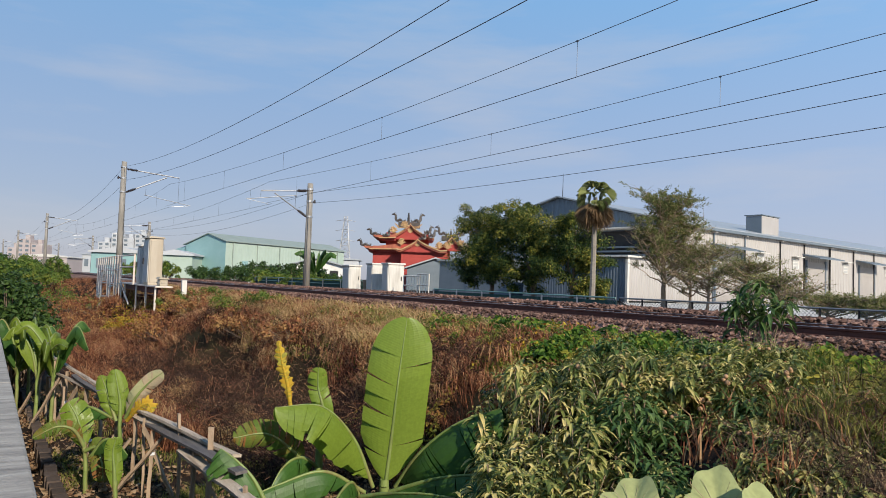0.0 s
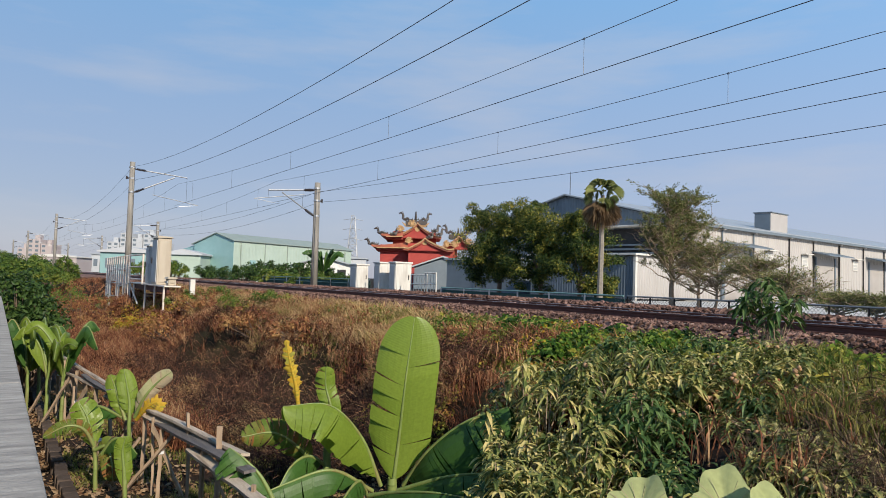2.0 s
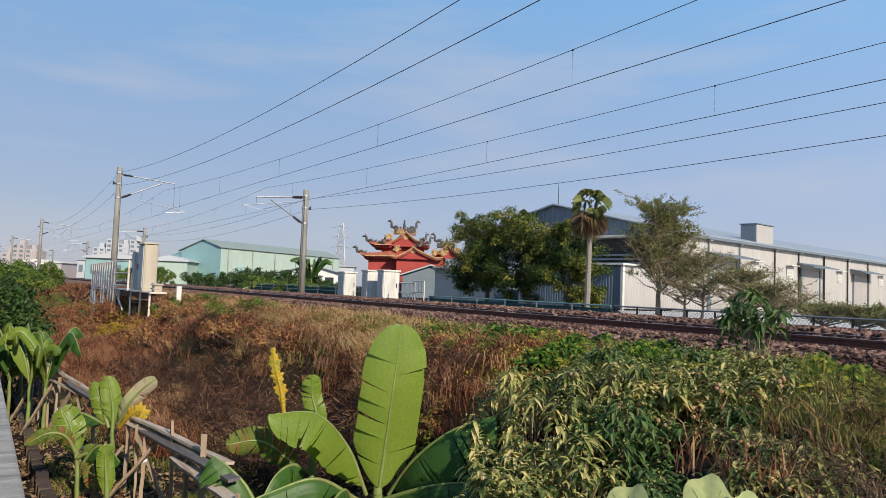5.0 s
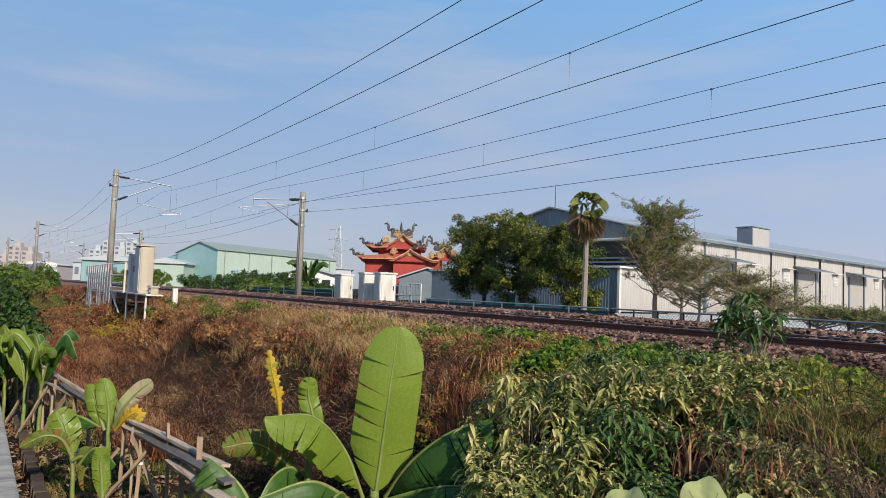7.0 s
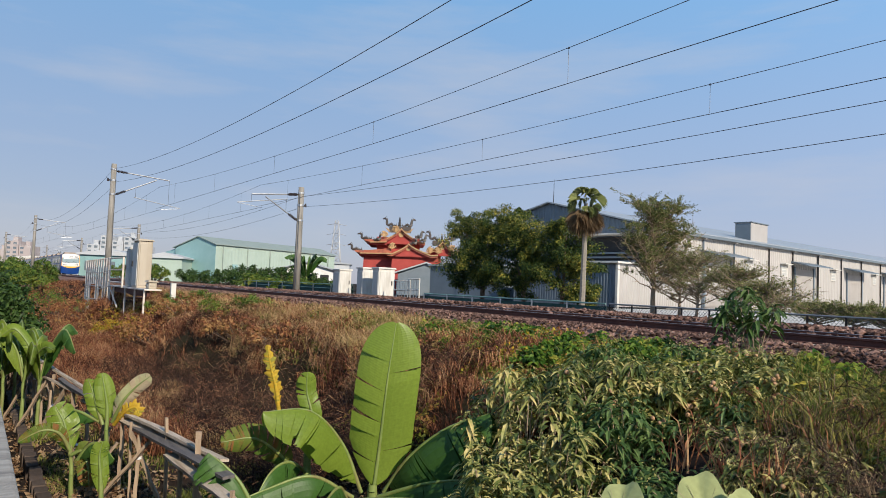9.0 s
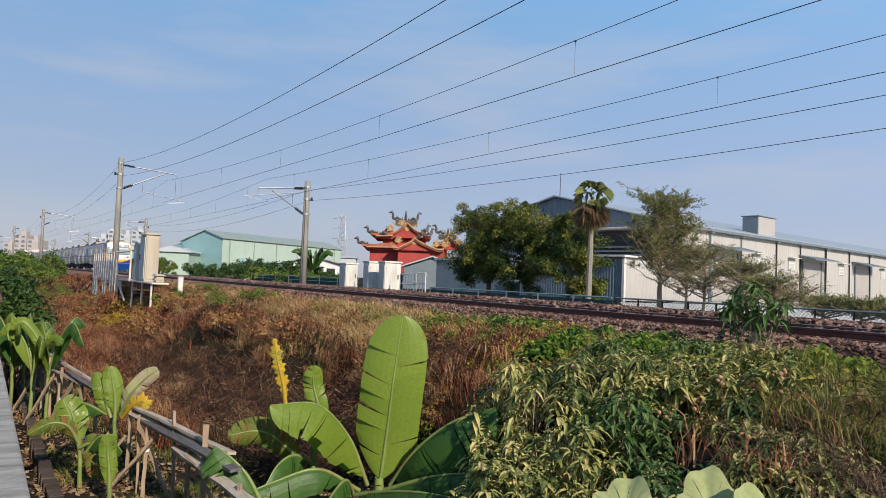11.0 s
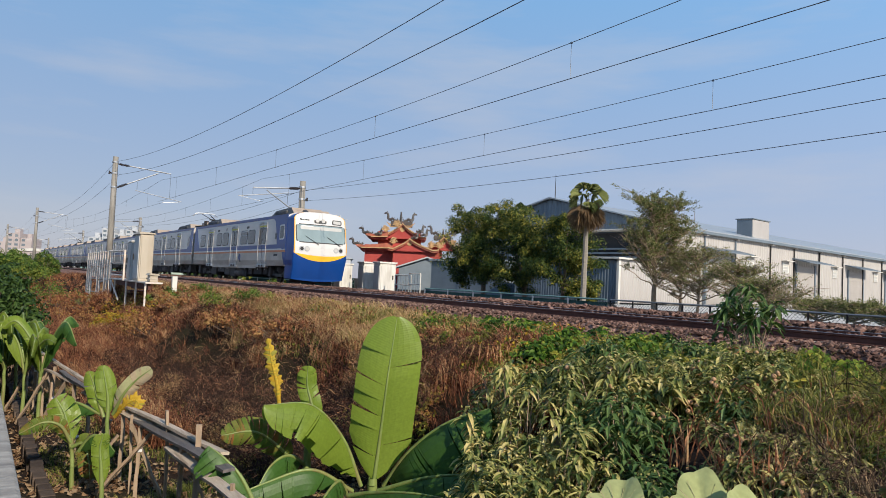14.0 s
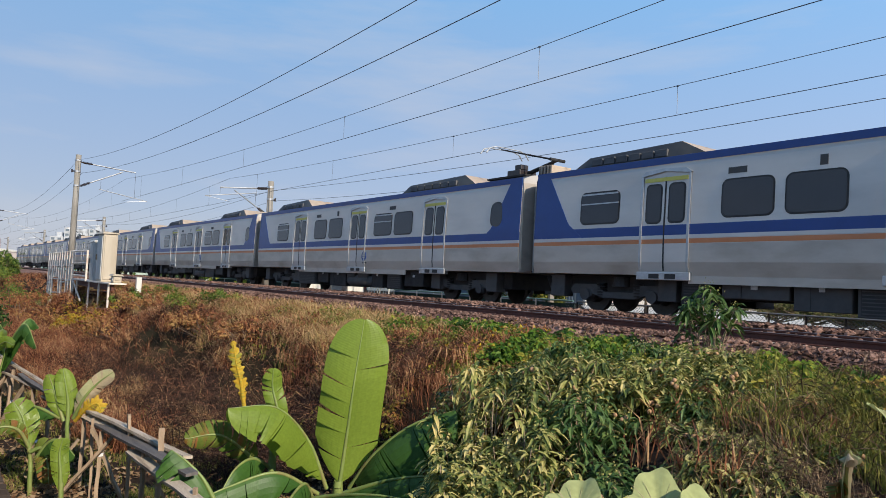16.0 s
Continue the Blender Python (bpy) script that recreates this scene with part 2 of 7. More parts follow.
def add_box(bm, x0, x1, y0, y1, z0, z1, bevel=0.0, mi=0):
    v = [bm.verts.new((x, y, z)) for x in (x0, x1) for y in (y0, y1) for z in (z0, z1)]
    fs = [bm.faces.new([v[i] for i in q]) for q in ((0, 1, 3, 2), (4, 6, 7, 5), (0, 4, 5, 1), (2, 3, 7, 6), (0, 2, 6, 4), (1, 5, 7, 3))]
    for f in fs:
        f.material_index = mi
    if bevel:
        es = list({e for f in fs for e in f.edges})
        bmesh.ops.bevel(bm, geom=es, offset=bevel, segments=2, affect="EDGES", profile=0.5)
    return bm


def box(x0, x1, y0, y1, z0, z1, bevel=0.0):
    return add_box(bmesh.new(), x0, x1, y0, y1, z0, z1, bevel)


def add_rod(bm, a, b, r0, r1=None, seg=8, caps=True):
    a, b = Vector(a), Vector(b)
    r1 = r0 if r1 is None else r1
    d = (b - a).normalized()
    u = d.orthogonal().normalized()
    w = d.cross(u)
    ra = [bm.verts.new(a + (u * math.cos(t) + w * math.sin(t)) * r0) for t in [2 * math.pi * i / seg for i in range(seg)]]
    rb = [bm.verts.new(b + (u * math.cos(t) + w * math.sin(t)) * r1) for t in [2 * math.pi * i / seg for i in range(seg)]]
    for i in range(seg):
        bm.faces.new((ra[i], ra[(i + 1) % seg], rb[(i + 1) % seg], rb[i]))
    if caps:
        bm.faces.new(ra[::-1])
        bm.faces.new(rb)
    return bm


def rod(a, b, r0, r1=None, seg=8):
    return add_rod(bmesh.new(), a, b, r0, r1, seg)


def add_prism(bm, pts, axis, lo, hi, mi=0):
    """A flat outline drawn out along an axis: pts are the two other coordinates, in order."""
    def at(p, s):
        return (s, p[0], p[1]) if axis == "x" else (p[0], s, p[1]) if axis == "y" else (p[0], p[1], s)
    va = [bm.verts.new(at(p, lo)) for p in pts]
    vb = [bm.verts.new(at(p, hi)) for p in pts]
    k = len(pts)
    fs = [bm.faces.new((va[i], va[(i + 1) % k], vb[(i + 1) % k], vb[i])) for i in range(k)]
    fs += [bm.faces.new(va[::-1]), bm.faces.new(vb)]
    for f in fs:
        f.material_index = mi
    return bm


def prism(pts, axis, lo, hi):
    return add_prism(bmesh.new(), pts, axis, lo, hi)


def round_rect(u0, u1, v0, v1, r, k=4):
    out = []
    for cu, cv, s in ((u1 - r, v1 - r, 0), (u0 + r, v1 - r, 90), (u0 + r, v0 + r, 180), (u1 - r, v0 + r, 270)):
        out += [(cu + r * math.cos(radians(s + 90 * i / k)), cv + r * math.sin(radians(s + 90 * i / k))) for i in range(k + 1)]
    return out


def empty(name, label, category, at=(0, 0, 0), turn=0.0, group="", kind=""):
    ob = new(name)
    ob.matrix_basis = pose(*at, 0, 0, turn)
    return tagged(ob, label, category, group, kind)


def leaf_arrays(pos, way, up, length, width, droop=0.3, fold=0.25):
    """Many folded, drooping leaves at once: 8 points and 6 faces each. way, up: unit arrays."""
    n = len(pos)
    side = np.cross(way, up)
    side /= np.linalg.norm(side, axis=1, keepdims=True) + 1e-9
    nor = np.cross(side, way)
    L, Wd = np.broadcast_to(length, n)[:, None], np.broadcast_to(width, n)[:, None]

    def at(s, w, lift):
        p = pos + way * L * s + side * Wd * w + nor * (Wd * lift)
        p[:, 2] -= (L[:, 0] * droop * s * s)
        return p
    rows_ = [at(0, 0, 0), at(0.3, -0.42, fold), at(0.3, 0, 0), at(0.3, 0.42, fold), at(0.65, -0.38, fold), at(0.65, 0, 0), at(0.65, 0.38, fold), at(1, 0, 0)]
    v = np.stack(rows_, 1).reshape(-1, 3)
    base = (np.arange(n) * 8)[:, None]
    tri = np.concatenate([base + np.array(t) for t in ((0, 2, 1), (0, 3, 2), (4, 5, 7), (5, 6, 7))])
    quad = np.concatenate([base + np.array(t) for t in ((1, 2, 5, 4), (2, 3, 6, 5))])
    return v, tri.tolist() + quad.tolist()


def blade_arrays(pos, lean, height, width):
    """Grass blades: 5 points each, bent over towards lean."""
    n = len(pos)
    h = height[:, None]
    a = np.random.uniform(0, 2 * np.pi, n)
    s = np.stack([np.cos(a), np.sin(a), np.zeros(n)], 1) * np.broadcast_to(width, n)[:, None]
    up = np.array([0, 0, 1.0])
    mid = pos + up * h * 0.6 + lean * h * 0.3
    tip = pos + up * h * 0.85 + lean * h
    v = np.stack([pos - s, pos + s, mid + s * 0.7, mid - s * 0.7, tip], 1).reshape(-1, 3)
    b = (np.arange(n) * 5)[:, None]
    return v, np.concatenate([b + np.array((0, 1, 2, 3))]).tolist() + np.concatenate([b + np.array((3, 2, 4))]).tolist()


def unit(a):
    return a / (np.linalg.norm(a, axis=1, keepdims=True) + 1e-9)


def spread(n):
    return unit(np.random.normal(size=(n, 3)))
# ---- ground ----
def smooth(a, b, v):
    t = np.clip((v - a) / (b - a), 0, 1)
    return t * t * (3 - 2 * t)


def ground_height(x, y):
    """Path behind the wall, sunken garden, bank, track bed, plain."""
    x, y = np.asarray(x, float), np.asarray(y, float)
    garden = -2.05 + 0.25 * smooth(-2.0, 6.0, x) + 0.06 * np.sin(x * 1.3) * np.sin(y * 1.7 + 1)
    edge = 3.6 + 0.5 * np.sin(x * 0.35) + 0.25 * np.sin(x * 1.1 + 2) + 2.4 * smooth(-37, -46, x) * (1 - smooth(-64, -72, x))
    z = garden + (-0.50 - garden) * (0.62 * smooth(edge + 0.9, edge + 2.3, y) + 0.38 * smooth(edge + 1.4, edge + 4.2, y))
    z = np.where(y > 0.0, z, -1.15)
    bumps = 0.07 * np.sin(x * 2.1 + y) * np.sin(y * 2.7 - x * 0.6) + 0.04 * np.sin(x * 5.3) * np.cos(y * 4.1)
    z = z + bumps * smooth(0.6, 2.0, y) * (1 - smooth(8.0, 9.0, y))
    far = smooth(-70, -130, x)
    z = z * (1 - far) + np.minimum(-0.5, z * 0.3 - 0.3) * far
    return z


def axis_steps(fine0, fine1, step, far0, far1):
    a = list(np.arange(fine0, fine1, step))
    s, v = step, fine1
    while v < far1:
        a.append(v)
        s *= 1.3
        v += s
    a.append(far1)
    s, v = step, fine0 - step
    while v > far0:
        a.insert(0, v)
        s *= 1.3
        v -= s
    a.insert(0, far0)
    return np.array(a)


gx, gy = axis_steps(-62, 8, 0.3, -3500, 3500), axis_steps(-0.6, 10.2, 0.2, -3500, 3500)
GX, GY = np.meshgrid(gx, gy, indexing="ij")
GZ = ground_height(GX, GY)
nx, ny = len(gx), len(gy)
idx = np.arange(nx * ny).reshape(nx, ny)
quads = np.stack([idx[:-1, :-1], idx[1:, :-1], idx[1:, 1:], idx[:-1, 1:]], -1).reshape(-1, 4)
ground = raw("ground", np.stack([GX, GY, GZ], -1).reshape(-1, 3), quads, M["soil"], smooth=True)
tagged(ground, "brown soil and dry litter sloping down from the railway", "ground", kind="structure")

# ---- railway ----
NEAR, FAR_T = 11.3, 14.96
X0, X1 = -420.0, 60.0


def bed():
    bm = bmesh.new()
    add_prism(bm, [(8.5, -0.80), (9.75, -0.17), (10.2, -0.18), (10.4, -0.21), (12.3, -0.20), (12.9, -0.01), (13.6, -0.01), (14.0, -0.13), (16.6, -0.12), (17.6, -0.75)], "x", X0, X1)
    ob = part("ballast_bed", bm, M["ballast"])
    return tagged(ob, "bed of brown-grey crushed stone under the double track", "ballast", kind="structure")


ballast_bed = bed()


def stones(name, n, x0, x1, y0, y1, size, seed):
    """Crushed stone: squashed, turned octahedra with cut corners, lying on the bed."""
    rng = np.random.default_rng(seed)
    x = x0 + (x1 - x0) * rng.random(n) ** 1.35
    y = rng.uniform(y0, y1, n)
    top = np.where(y < 9.75, -0.17 - (9.75 - y) * 0.51, np.where(y < 10.3, -0.18, -0.13))
    top = np.where((y > 10.25) & (y < 12.35), -0.19, top)
    top = np.where(y > 16.6, -0.12 - (y - 16.6) * 0.57, top)
    top = np.where((y > 12.4) & (y < 13.95), -0.01 - 0.12 * np.clip(np.abs(y - 13.2) - 0.45, 0, 0.3) / 0.3, top)
    top = np.where((abs(y - NEAR) < 0.46) | (abs(y - FAR_T) < 0.46), -0.075, top)
    z = top + rng.uniform(-0.02, 0.045, n)
    q = np.array([[1, 0, .2], [0.3, .9, -.1], [-.9, .3, .15], [-.4, -.95, -.1], [.6, -.6, .3], [.1, .1, .8], [-.1, -.1, -.8], [.5, .55, .55]])
    sz = size * rng.uniform(0.55, 1.35, (n, 1, 1)) * rng.uniform(0.7, 1.2, (n, 1, 3))
    a = rng.uniform(0, 6.28, n)
    jit = q[None] + rng.normal(0, .12, (n, 8, 3))
    c, s = np.cos(a)[:, None], np.sin(a)[:, None]
    p = jit * sz
    p = np.stack([p[..., 0] * c - p[..., 1] * s, p[..., 0] * s + p[..., 1] * c, p[..., 2]], -1) + np.stack([x, y, z], 1)[:, None]
    tri = np.array([(5, 7, 1), (5, 1, 2), (5, 2, 3), (5, 3, 4), (5, 4, 0), (5, 0, 7), (7, 0, 1), (6, 1, 0), (6, 2, 1), (6, 3, 2), (6, 4, 3), (6, 0, 4)])
    f = (np.arange(n)[:, None, None] * 8 + tri[None]).reshape(-1, 3)
    ob = raw(name, p.reshape(-1, 3), f, M["ballast"])
    return tagged(ob, "loose brown-grey crushed stone lying along the track", "ballast", kind="stuff")


stones("ballast_stones", 30000, 2.0, -62.0, 8.55, 10.72, 0.045, 4)
stones("ballast_stones", 16000, 2.0, -60.0, 10.75, 17.3, 0.045, 5)
stones("ballast_stones", 9000, 2.0, -62.0, 12.6, 13.8, 0.055, 6)

RAIL = [(-0.061, -0.14), (0.061, -0.14), (0.061, -0.128), (0.010, -0.112), (0.009, -0.045), (0.034, -0.033), (0.034, -0.005), (0.028, 0), (-0.028, 0), (-0.034, -0.005), (-0.034, -0.033), (-0.009, -0.045), (-0.010, -0.112), (-0.061, -0.128)]


def track(yc, label):
    tr = empty("railway_track", label, "railway track", group="railway tracks")
    for s in (-0.5335, 0.5335):
        bm = bmesh.new()
        add_prism(bm, [(yc + s * 1.064 + a, b) for a, b in RAIL], "x", X0, X1)
        for f in bm.faces:
            if abs(f.normal.z) > 0.9 and f.calc_center_median().z > -0.004 or f.calc_center_median().z > -0.004:
                f.material_index = 1
        part("rail", bm, [M["rail"], M["railhead"]], tr)
    me = None
    for i in range(100):
        x = 3.0 - 0.6 * i
        if me is None:
            ob = part("sleeper", box(-0.12, 0.12, yc - 1.0, yc + 1.0, -0.33, -0.145, 0.02), M["concrete"], tr)
            me = ob.data
        else:
            ob = new("sleeper", me)
            ob.parent = tr
        ob.location.x = x
    return tr


near_track = track(NEAR, "pair of rust-brown rails on concrete sleepers, the empty track")
far_track = track(FAR_T, "pair of rust-brown rails on concrete sleepers under the train")


# ---- overhead line ----
def sag_points(x0, z0, x1, z1, low, n=28):
    """A hanging wire between two supports with its lowest point at height low."""
    d = low - (z0 + z1) / 2
    return [(x0 + (x1 - x0) * i / n, z0 + (z1 - z0) * i / n + 4 * d * (i / n) * (1 - i / n)) for i in range(n + 1)]


def wire_part(name, pts, r, parent, material=None):
    cu = bpy.data.curves.new(name, "CURVE")
    cu.dimensions, cu.bevel_depth, cu.bevel_resolution = "3D", r, 1
    sp = cu.splines.new("POLY")
    sp.points.add(len(pts) - 1)
    for p, q in zip(sp.points, pts):
        p.co = (*q, 1)
    cu.materials.append(material or M["wire"])
    ob = new(name, cu)
    ob.parent = parent
    return ob


NEAR_POLES = [(-55.6, 8.1, 8.4), (-116.3, 7.2, 8.4), (-175.5, 5.7, 8.4), (-238.0, 4.2, 8.4), (12.0, 8.1, 8.4)]
FAR_POLES = [(-43.9, 17.7, 6.66), (-98.0, 17.7, 7.0), (-155.0, 17.7, 7.3), (-232.0, 17.7, 7.9), (22.0, 17.7, 6.66)]


def mast(x, y, top, toward, label):
    """Spun concrete mast with a hinged bracket of tubes, two insulators, bands and a steady arm."""
    s = 1 if toward > y else -1
    th = empty("catenary_mast", label, "railway mast", (x, y, 0), 0, "catenary masts")
    gz = float(ground_height(x, y))
    part("pole", add_rod(bmesh.new(), (0, 0, gz - 0.3), (0, 0, top), 0.235, 0.185, 14), M["pole"], th, smooth=True)
    for z in (top - 0.45, top - 1.25, top - 2.25):
        part("band", rod((0, 0, z), (0, 0, z + 0.12), 0.225, 0.225, 14), M["steel"], th)
    reach = abs(toward - y) + 0.65
    hi, lo = top - 0.5, top - 2.2
    for z0, z1, k in ((hi, hi - 0.28, 0.42), (lo, hi - 0.35, 0.42)):
        a, b = Vector((0, s * 0.2, z0)), Vector((0, s * (reach if z0 == hi else reach - 0.9), z1))
        d = (b - a).normalized()
        bm = bmesh.new()
        for j in range(7):
            add_rod(bm, a + d * (0.1 + 0.085 * j), a + d * (0.14 + 0.085 * j), 0.10, 0.085, 10)
        add_rod(bm, a, a + d * 0.75, 0.05, 0.05, 8)
        part("insulator", bm, M["insul"], th, "dark ribbed insulator")
        part("bracket_tube", rod(a + d * 0.7, b, 0.045, 0.045, 8), M["steel"], th)
    cz = 5.38 if s > 0 else 5.05
    part("registration_tube", rod((0, s * (reach - 2.4), cz + 0.75), (0, s * (reach + 0.9), cz + 0.22), 0.026, 0.026, 8), M["steel"], th)
    part("hanger", rod((0, s * reach, hi - 0.3), (0, s * reach, cz + 0.4), 0.012, 0.012, 6), M["wire"], th)
    part("hanger", rod((0, s * (reach - 2.3), lo + 0.55), (0, s * (reach - 2.3), cz + 0.75), 0.012, 0.012, 6), M["wire"], th)
    part("steady_arm", rod((0, s * (reach + 0.9), cz + 0.22), (0, s * (reach - 0.5), cz + 0.03), 0.016, 0.016, 6), M["steel"], th)
    bm = add_rod(bmesh.new(), (0, -s * 0.1, top - 1.25), (0, -s * 0.35, top - 1.15), 0.05, 0.05, 8)
    add_rod(bm, (0, -s * 0.35, top - 1.28), (0, -s * 0.35, top - 1.05), 0.07, 0.05, 8)
    part("feeder_insulator", bm, M["insul"], th)
    part("earth_wire", rod((0.2, s * 0.14, top - 0.4), (0.24, s * 0.16, gz), 0.012, 0.012, 6), M["wire"], th)
    return th


for i, (x, y, t) in enumerate(NEAR_POLES):
    mast(x, y, t, y + 3.2, "weathered concrete railway mast with a tubular bracket over the near track")
for i, (x, y, t) in enumerate(FAR_POLES):
    mast(x, y, t, FAR_T + 0.1, "grey concrete railway mast with a tubular bracket over the far track")


def overhead(poles, yc, messenger, low, contact, feeders, label):
    th = empty("overhead_line", label, "overhead wires", group="overhead lines")
    order = sorted(poles)
    for (xa, ya, za), (xb, yb, zb) in zip(order[:-1], order[1:]):
        oa, ob_ = (ya - order[-1][1]), (yb - order[-1][1])
        pts = sag_points(xa, messenger, xb, messenger, low)
        wire_part("messenger_wire", [(x, yc + oa + (ob_ - oa) * (x - xa) / (xb - xa), z) for x, z in pts], 0.008, th)
        wire_part("contact_wire", [(xa, yc + oa - 0.2, contact + 0.08), ((xa + xb) / 2, yc + (oa + ob_) / 2, contact), (xb, yc + ob_ + 0.2, contact + 0.08)], 0.009, th)
        n = 7
        for j in range(n):
            u = (j + 0.5) / n
            x = xa + (xb - xa) * u
            z = messenger + 4 * (low - messenger) * u * (1 - u)
            yy = yc + oa + (ob_ - oa) * u
            part("dropper", rod((x, yy, z), (x, yy, contact + 0.03), 0.006, 0.006, 5), M["wire"], th)
            part("clamp", box(x - 0.025, x + 0.025, yy - 0.015, yy + 0.015, z - 0.025, z + 0.015), M["wire"], th)
        for fy, fz, fl in feeders:
            wire_part("feeder_wire", [(x, ya + fy + (yb - ya) * (x - xa) / (xb - xa), z) for x, z in sag_points(xa, fz, xb, fz, fl)], 0.010, th)
    return th


overhead(NEAR_POLES, NEAR, 7.1, 6.12, 5.35, [(0.0, 8.05, 6.45), (0.3, 7.15, 5.75)], "thin dark catenary wires with droppers over the near track")
overhead(FAR_POLES, FAR_T, 6.5, 5.78, 5.03, [(0.0, 6.05, 5.3), (0.2, 5.4, 4.55)], "thin dark catenary wires with droppers over the far track")
# ---- train ----
HALF, CAR = 1.50, 19.4  # half width, body length
SIDE = [(1.46, 0.95), (HALF, 1.25), (HALF, 2.05), (1.45, 3.42)]
DOORS = [4.55, 9.85, 15.0]
WINDOWS = [(2.0, 3.2), (6.0, 7.1), (7.38, 8.5), (11.1, 12.3), (12.52, 13.65)]


def side_y(z):
    for (y0, z0), (y1, z1) in zip(SIDE[:-1], SIDE[1:]):
        if z <= z1:
            return y0 + (y1 - y0) * max(0, (z - z0) / (z1 - z0))
    return SIDE[-1][0]


def side_panel(outline, out, thick=0.012, s=-1):
    """A plate that follows the body's side: outline in (x, z)."""
    bm = bmesh.new()
    a = [bm.verts.new((x, s * (side_y(z) + out), z)) for x, z in outline]
    b = [bm.verts.new((x, s * (side_y(z) + out - thick), z)) for x, z in outline]
    k = len(outline)
    bm.faces.new(a)
    bm.faces.new(b[::-1])
    for i in range(k):
        bm.faces.new((a[i], b[i], b[(i + 1) % k], a[(i + 1) % k]))
    return bm


def strip(x0, x1, z0, z1, out, s):
    """A long plate, split at the side's bends."""
    zs = [z0] + [z for _, z in SIDE if z0 < z < z1] + [z1]
    bm = bmesh.new()
    for a, b in zip(zs[:-1], zs[1:]):
        v = [bm.verts.new((x, s * (side_y(z) + out), z)) for x, z in ((x0, a), (x1, a), (x1, b), (x0, b))]
        bm.faces.new(v)
        w = [bm.verts.new((x, s * (side_y(z) + out - 0.02), z)) for x, z in ((x0, a), (x1, a), (x1, b), (x0, b))]
        bm.faces.new(w[::-1])
        for i in range(4):
            bm.faces.new((v[i], w[i], w[(i + 1) % 4], v[(i + 1) % 4]))
    return bm


def layered(rows_, xa, sg, s, out=0.010):
    """A plate from xa to a slanting edge: rows of height and reach."""
    bm = bmesh.new()
    lev = []
    for z, w in rows_:
        lev.append([bm.verts.new((x, s * (side_y(z) + o), z)) for x in (xa, xa + sg * w) for o in (out, out - 0.015)])
    for a, b in zip(lev[:-1], lev[1:]):
        for i, j in ((0, 2), (2, 3), (3, 1), (1, 0)):
            bm.faces.new((a[i], a[j], b[j], b[i]))
    for a in (lev[0], lev[-1]):
        bm.faces.new((a[0], a[2], a[3], a[1]))
    return bm


def body_shell(x0, x1):
    roof = [(1.38, 3.64), (1.08, 3.75), (0.6, 3.82), (0, 3.85)]
    half = SIDE + roof
    pts = [(-y, z) for y, z in half] + [(y, z) for y, z in half[::-1][1:]]
    bm = bmesh.new()
    add_prism(bm, pts, "x", x0, x1)
    for f in bm.faces:
        c = f.calc_center_median()
        f.material_index = 1 if c.z > 3.56 else (2 if c.z < 1.66 and abs(f.normal.x) < 0.9 else 0)
    # a seam at the belt: below it the colour holds dust and the inward curve's shade
    bmesh.ops.bisect_plane(bm, geom=bm.verts[:] + bm.edges[:] + bm.faces[:], plane_co=(0, 0, 1.66), plane_no=(0, 0, 1))
    for f in bm.faces:
        c = f.calc_center_median()
        if abs(f.normal.x) < 0.9:
            f.material_index = 1 if c.z > 3.56 else (2 if c.z < 1.66 else 0)
    return bm


def bogie(car, xc):
    bg = part("bogie", box(xc - 1.55, xc + 1.55, -0.62, 0.62, 0.48, 0.66, 0.03), M["darkmetal"], car)
    for s in (-1, 1):
        bm = bmesh.new()
        add_prism(bm, [(xc - 1.6, 0.55), (xc - 1.45, 0.70), (xc - 0.7, 0.70), (xc - 0.45, 0.52), (xc + 0.45, 0.52), (xc + 0.7, 0.70), (xc + 1.45, 0.70), (xc + 1.6, 0.55), (xc + 1.5, 0.45), (xc + 0.8, 0.45), (xc + 0.5, 0.36), (xc - 0.5, 0.36), (xc - 0.8, 0.45), (xc - 1.5, 0.45)], "y", s * 0.98 - 0.07, s * 0.98 + 0.07)
        part("side_frame", bm, M["underbox"], bg)
        for dx in (-1.05, 1.05):
            bm = bmesh.new()
            add_rod(bm, (xc + dx, s * 0.47, 0.43), (xc + dx, s * 0.60, 0.43), 0.43, 0.43, 24)
            add_rod(bm, (xc + dx, s * 0.60, 0.43), (xc + dx, s * 0.74, 0.43), 0.20, 0.16, 16)
            part("wheel", bm, M["wheel"], bg)
            bm = bmesh.new()
            add_rod(bm, (xc + dx, s * 0.90, 0.43), (xc + dx, s * 1.10, 0.43), 0.17, 0.15, 14)
            add_box(bm, xc + dx - 0.2, xc + dx + 0.2, s * 0.98 - 0.08, s * 0.98 + 0.08, 0.36, 0.58, 0.02)
            part("axle_box", bm, M["underbox"], bg)
            bm = bmesh.new()
            for k in range(5):
                add_rod(bm, (xc + dx * 0.55, s * 0.98, 0.42 + k * 0.07), (xc + dx * 0.55, s * 0.98, 0.455 + k * 0.07), 0.12, 0.12, 12)
            part("coil_spring", bm, M["darkmetal"], bg)
        part("air_spring", rod((xc, s * 0.85, 0.66), (xc, s * 0.85, 0.90), 0.27, 0.24, 16), M["black"], bg)


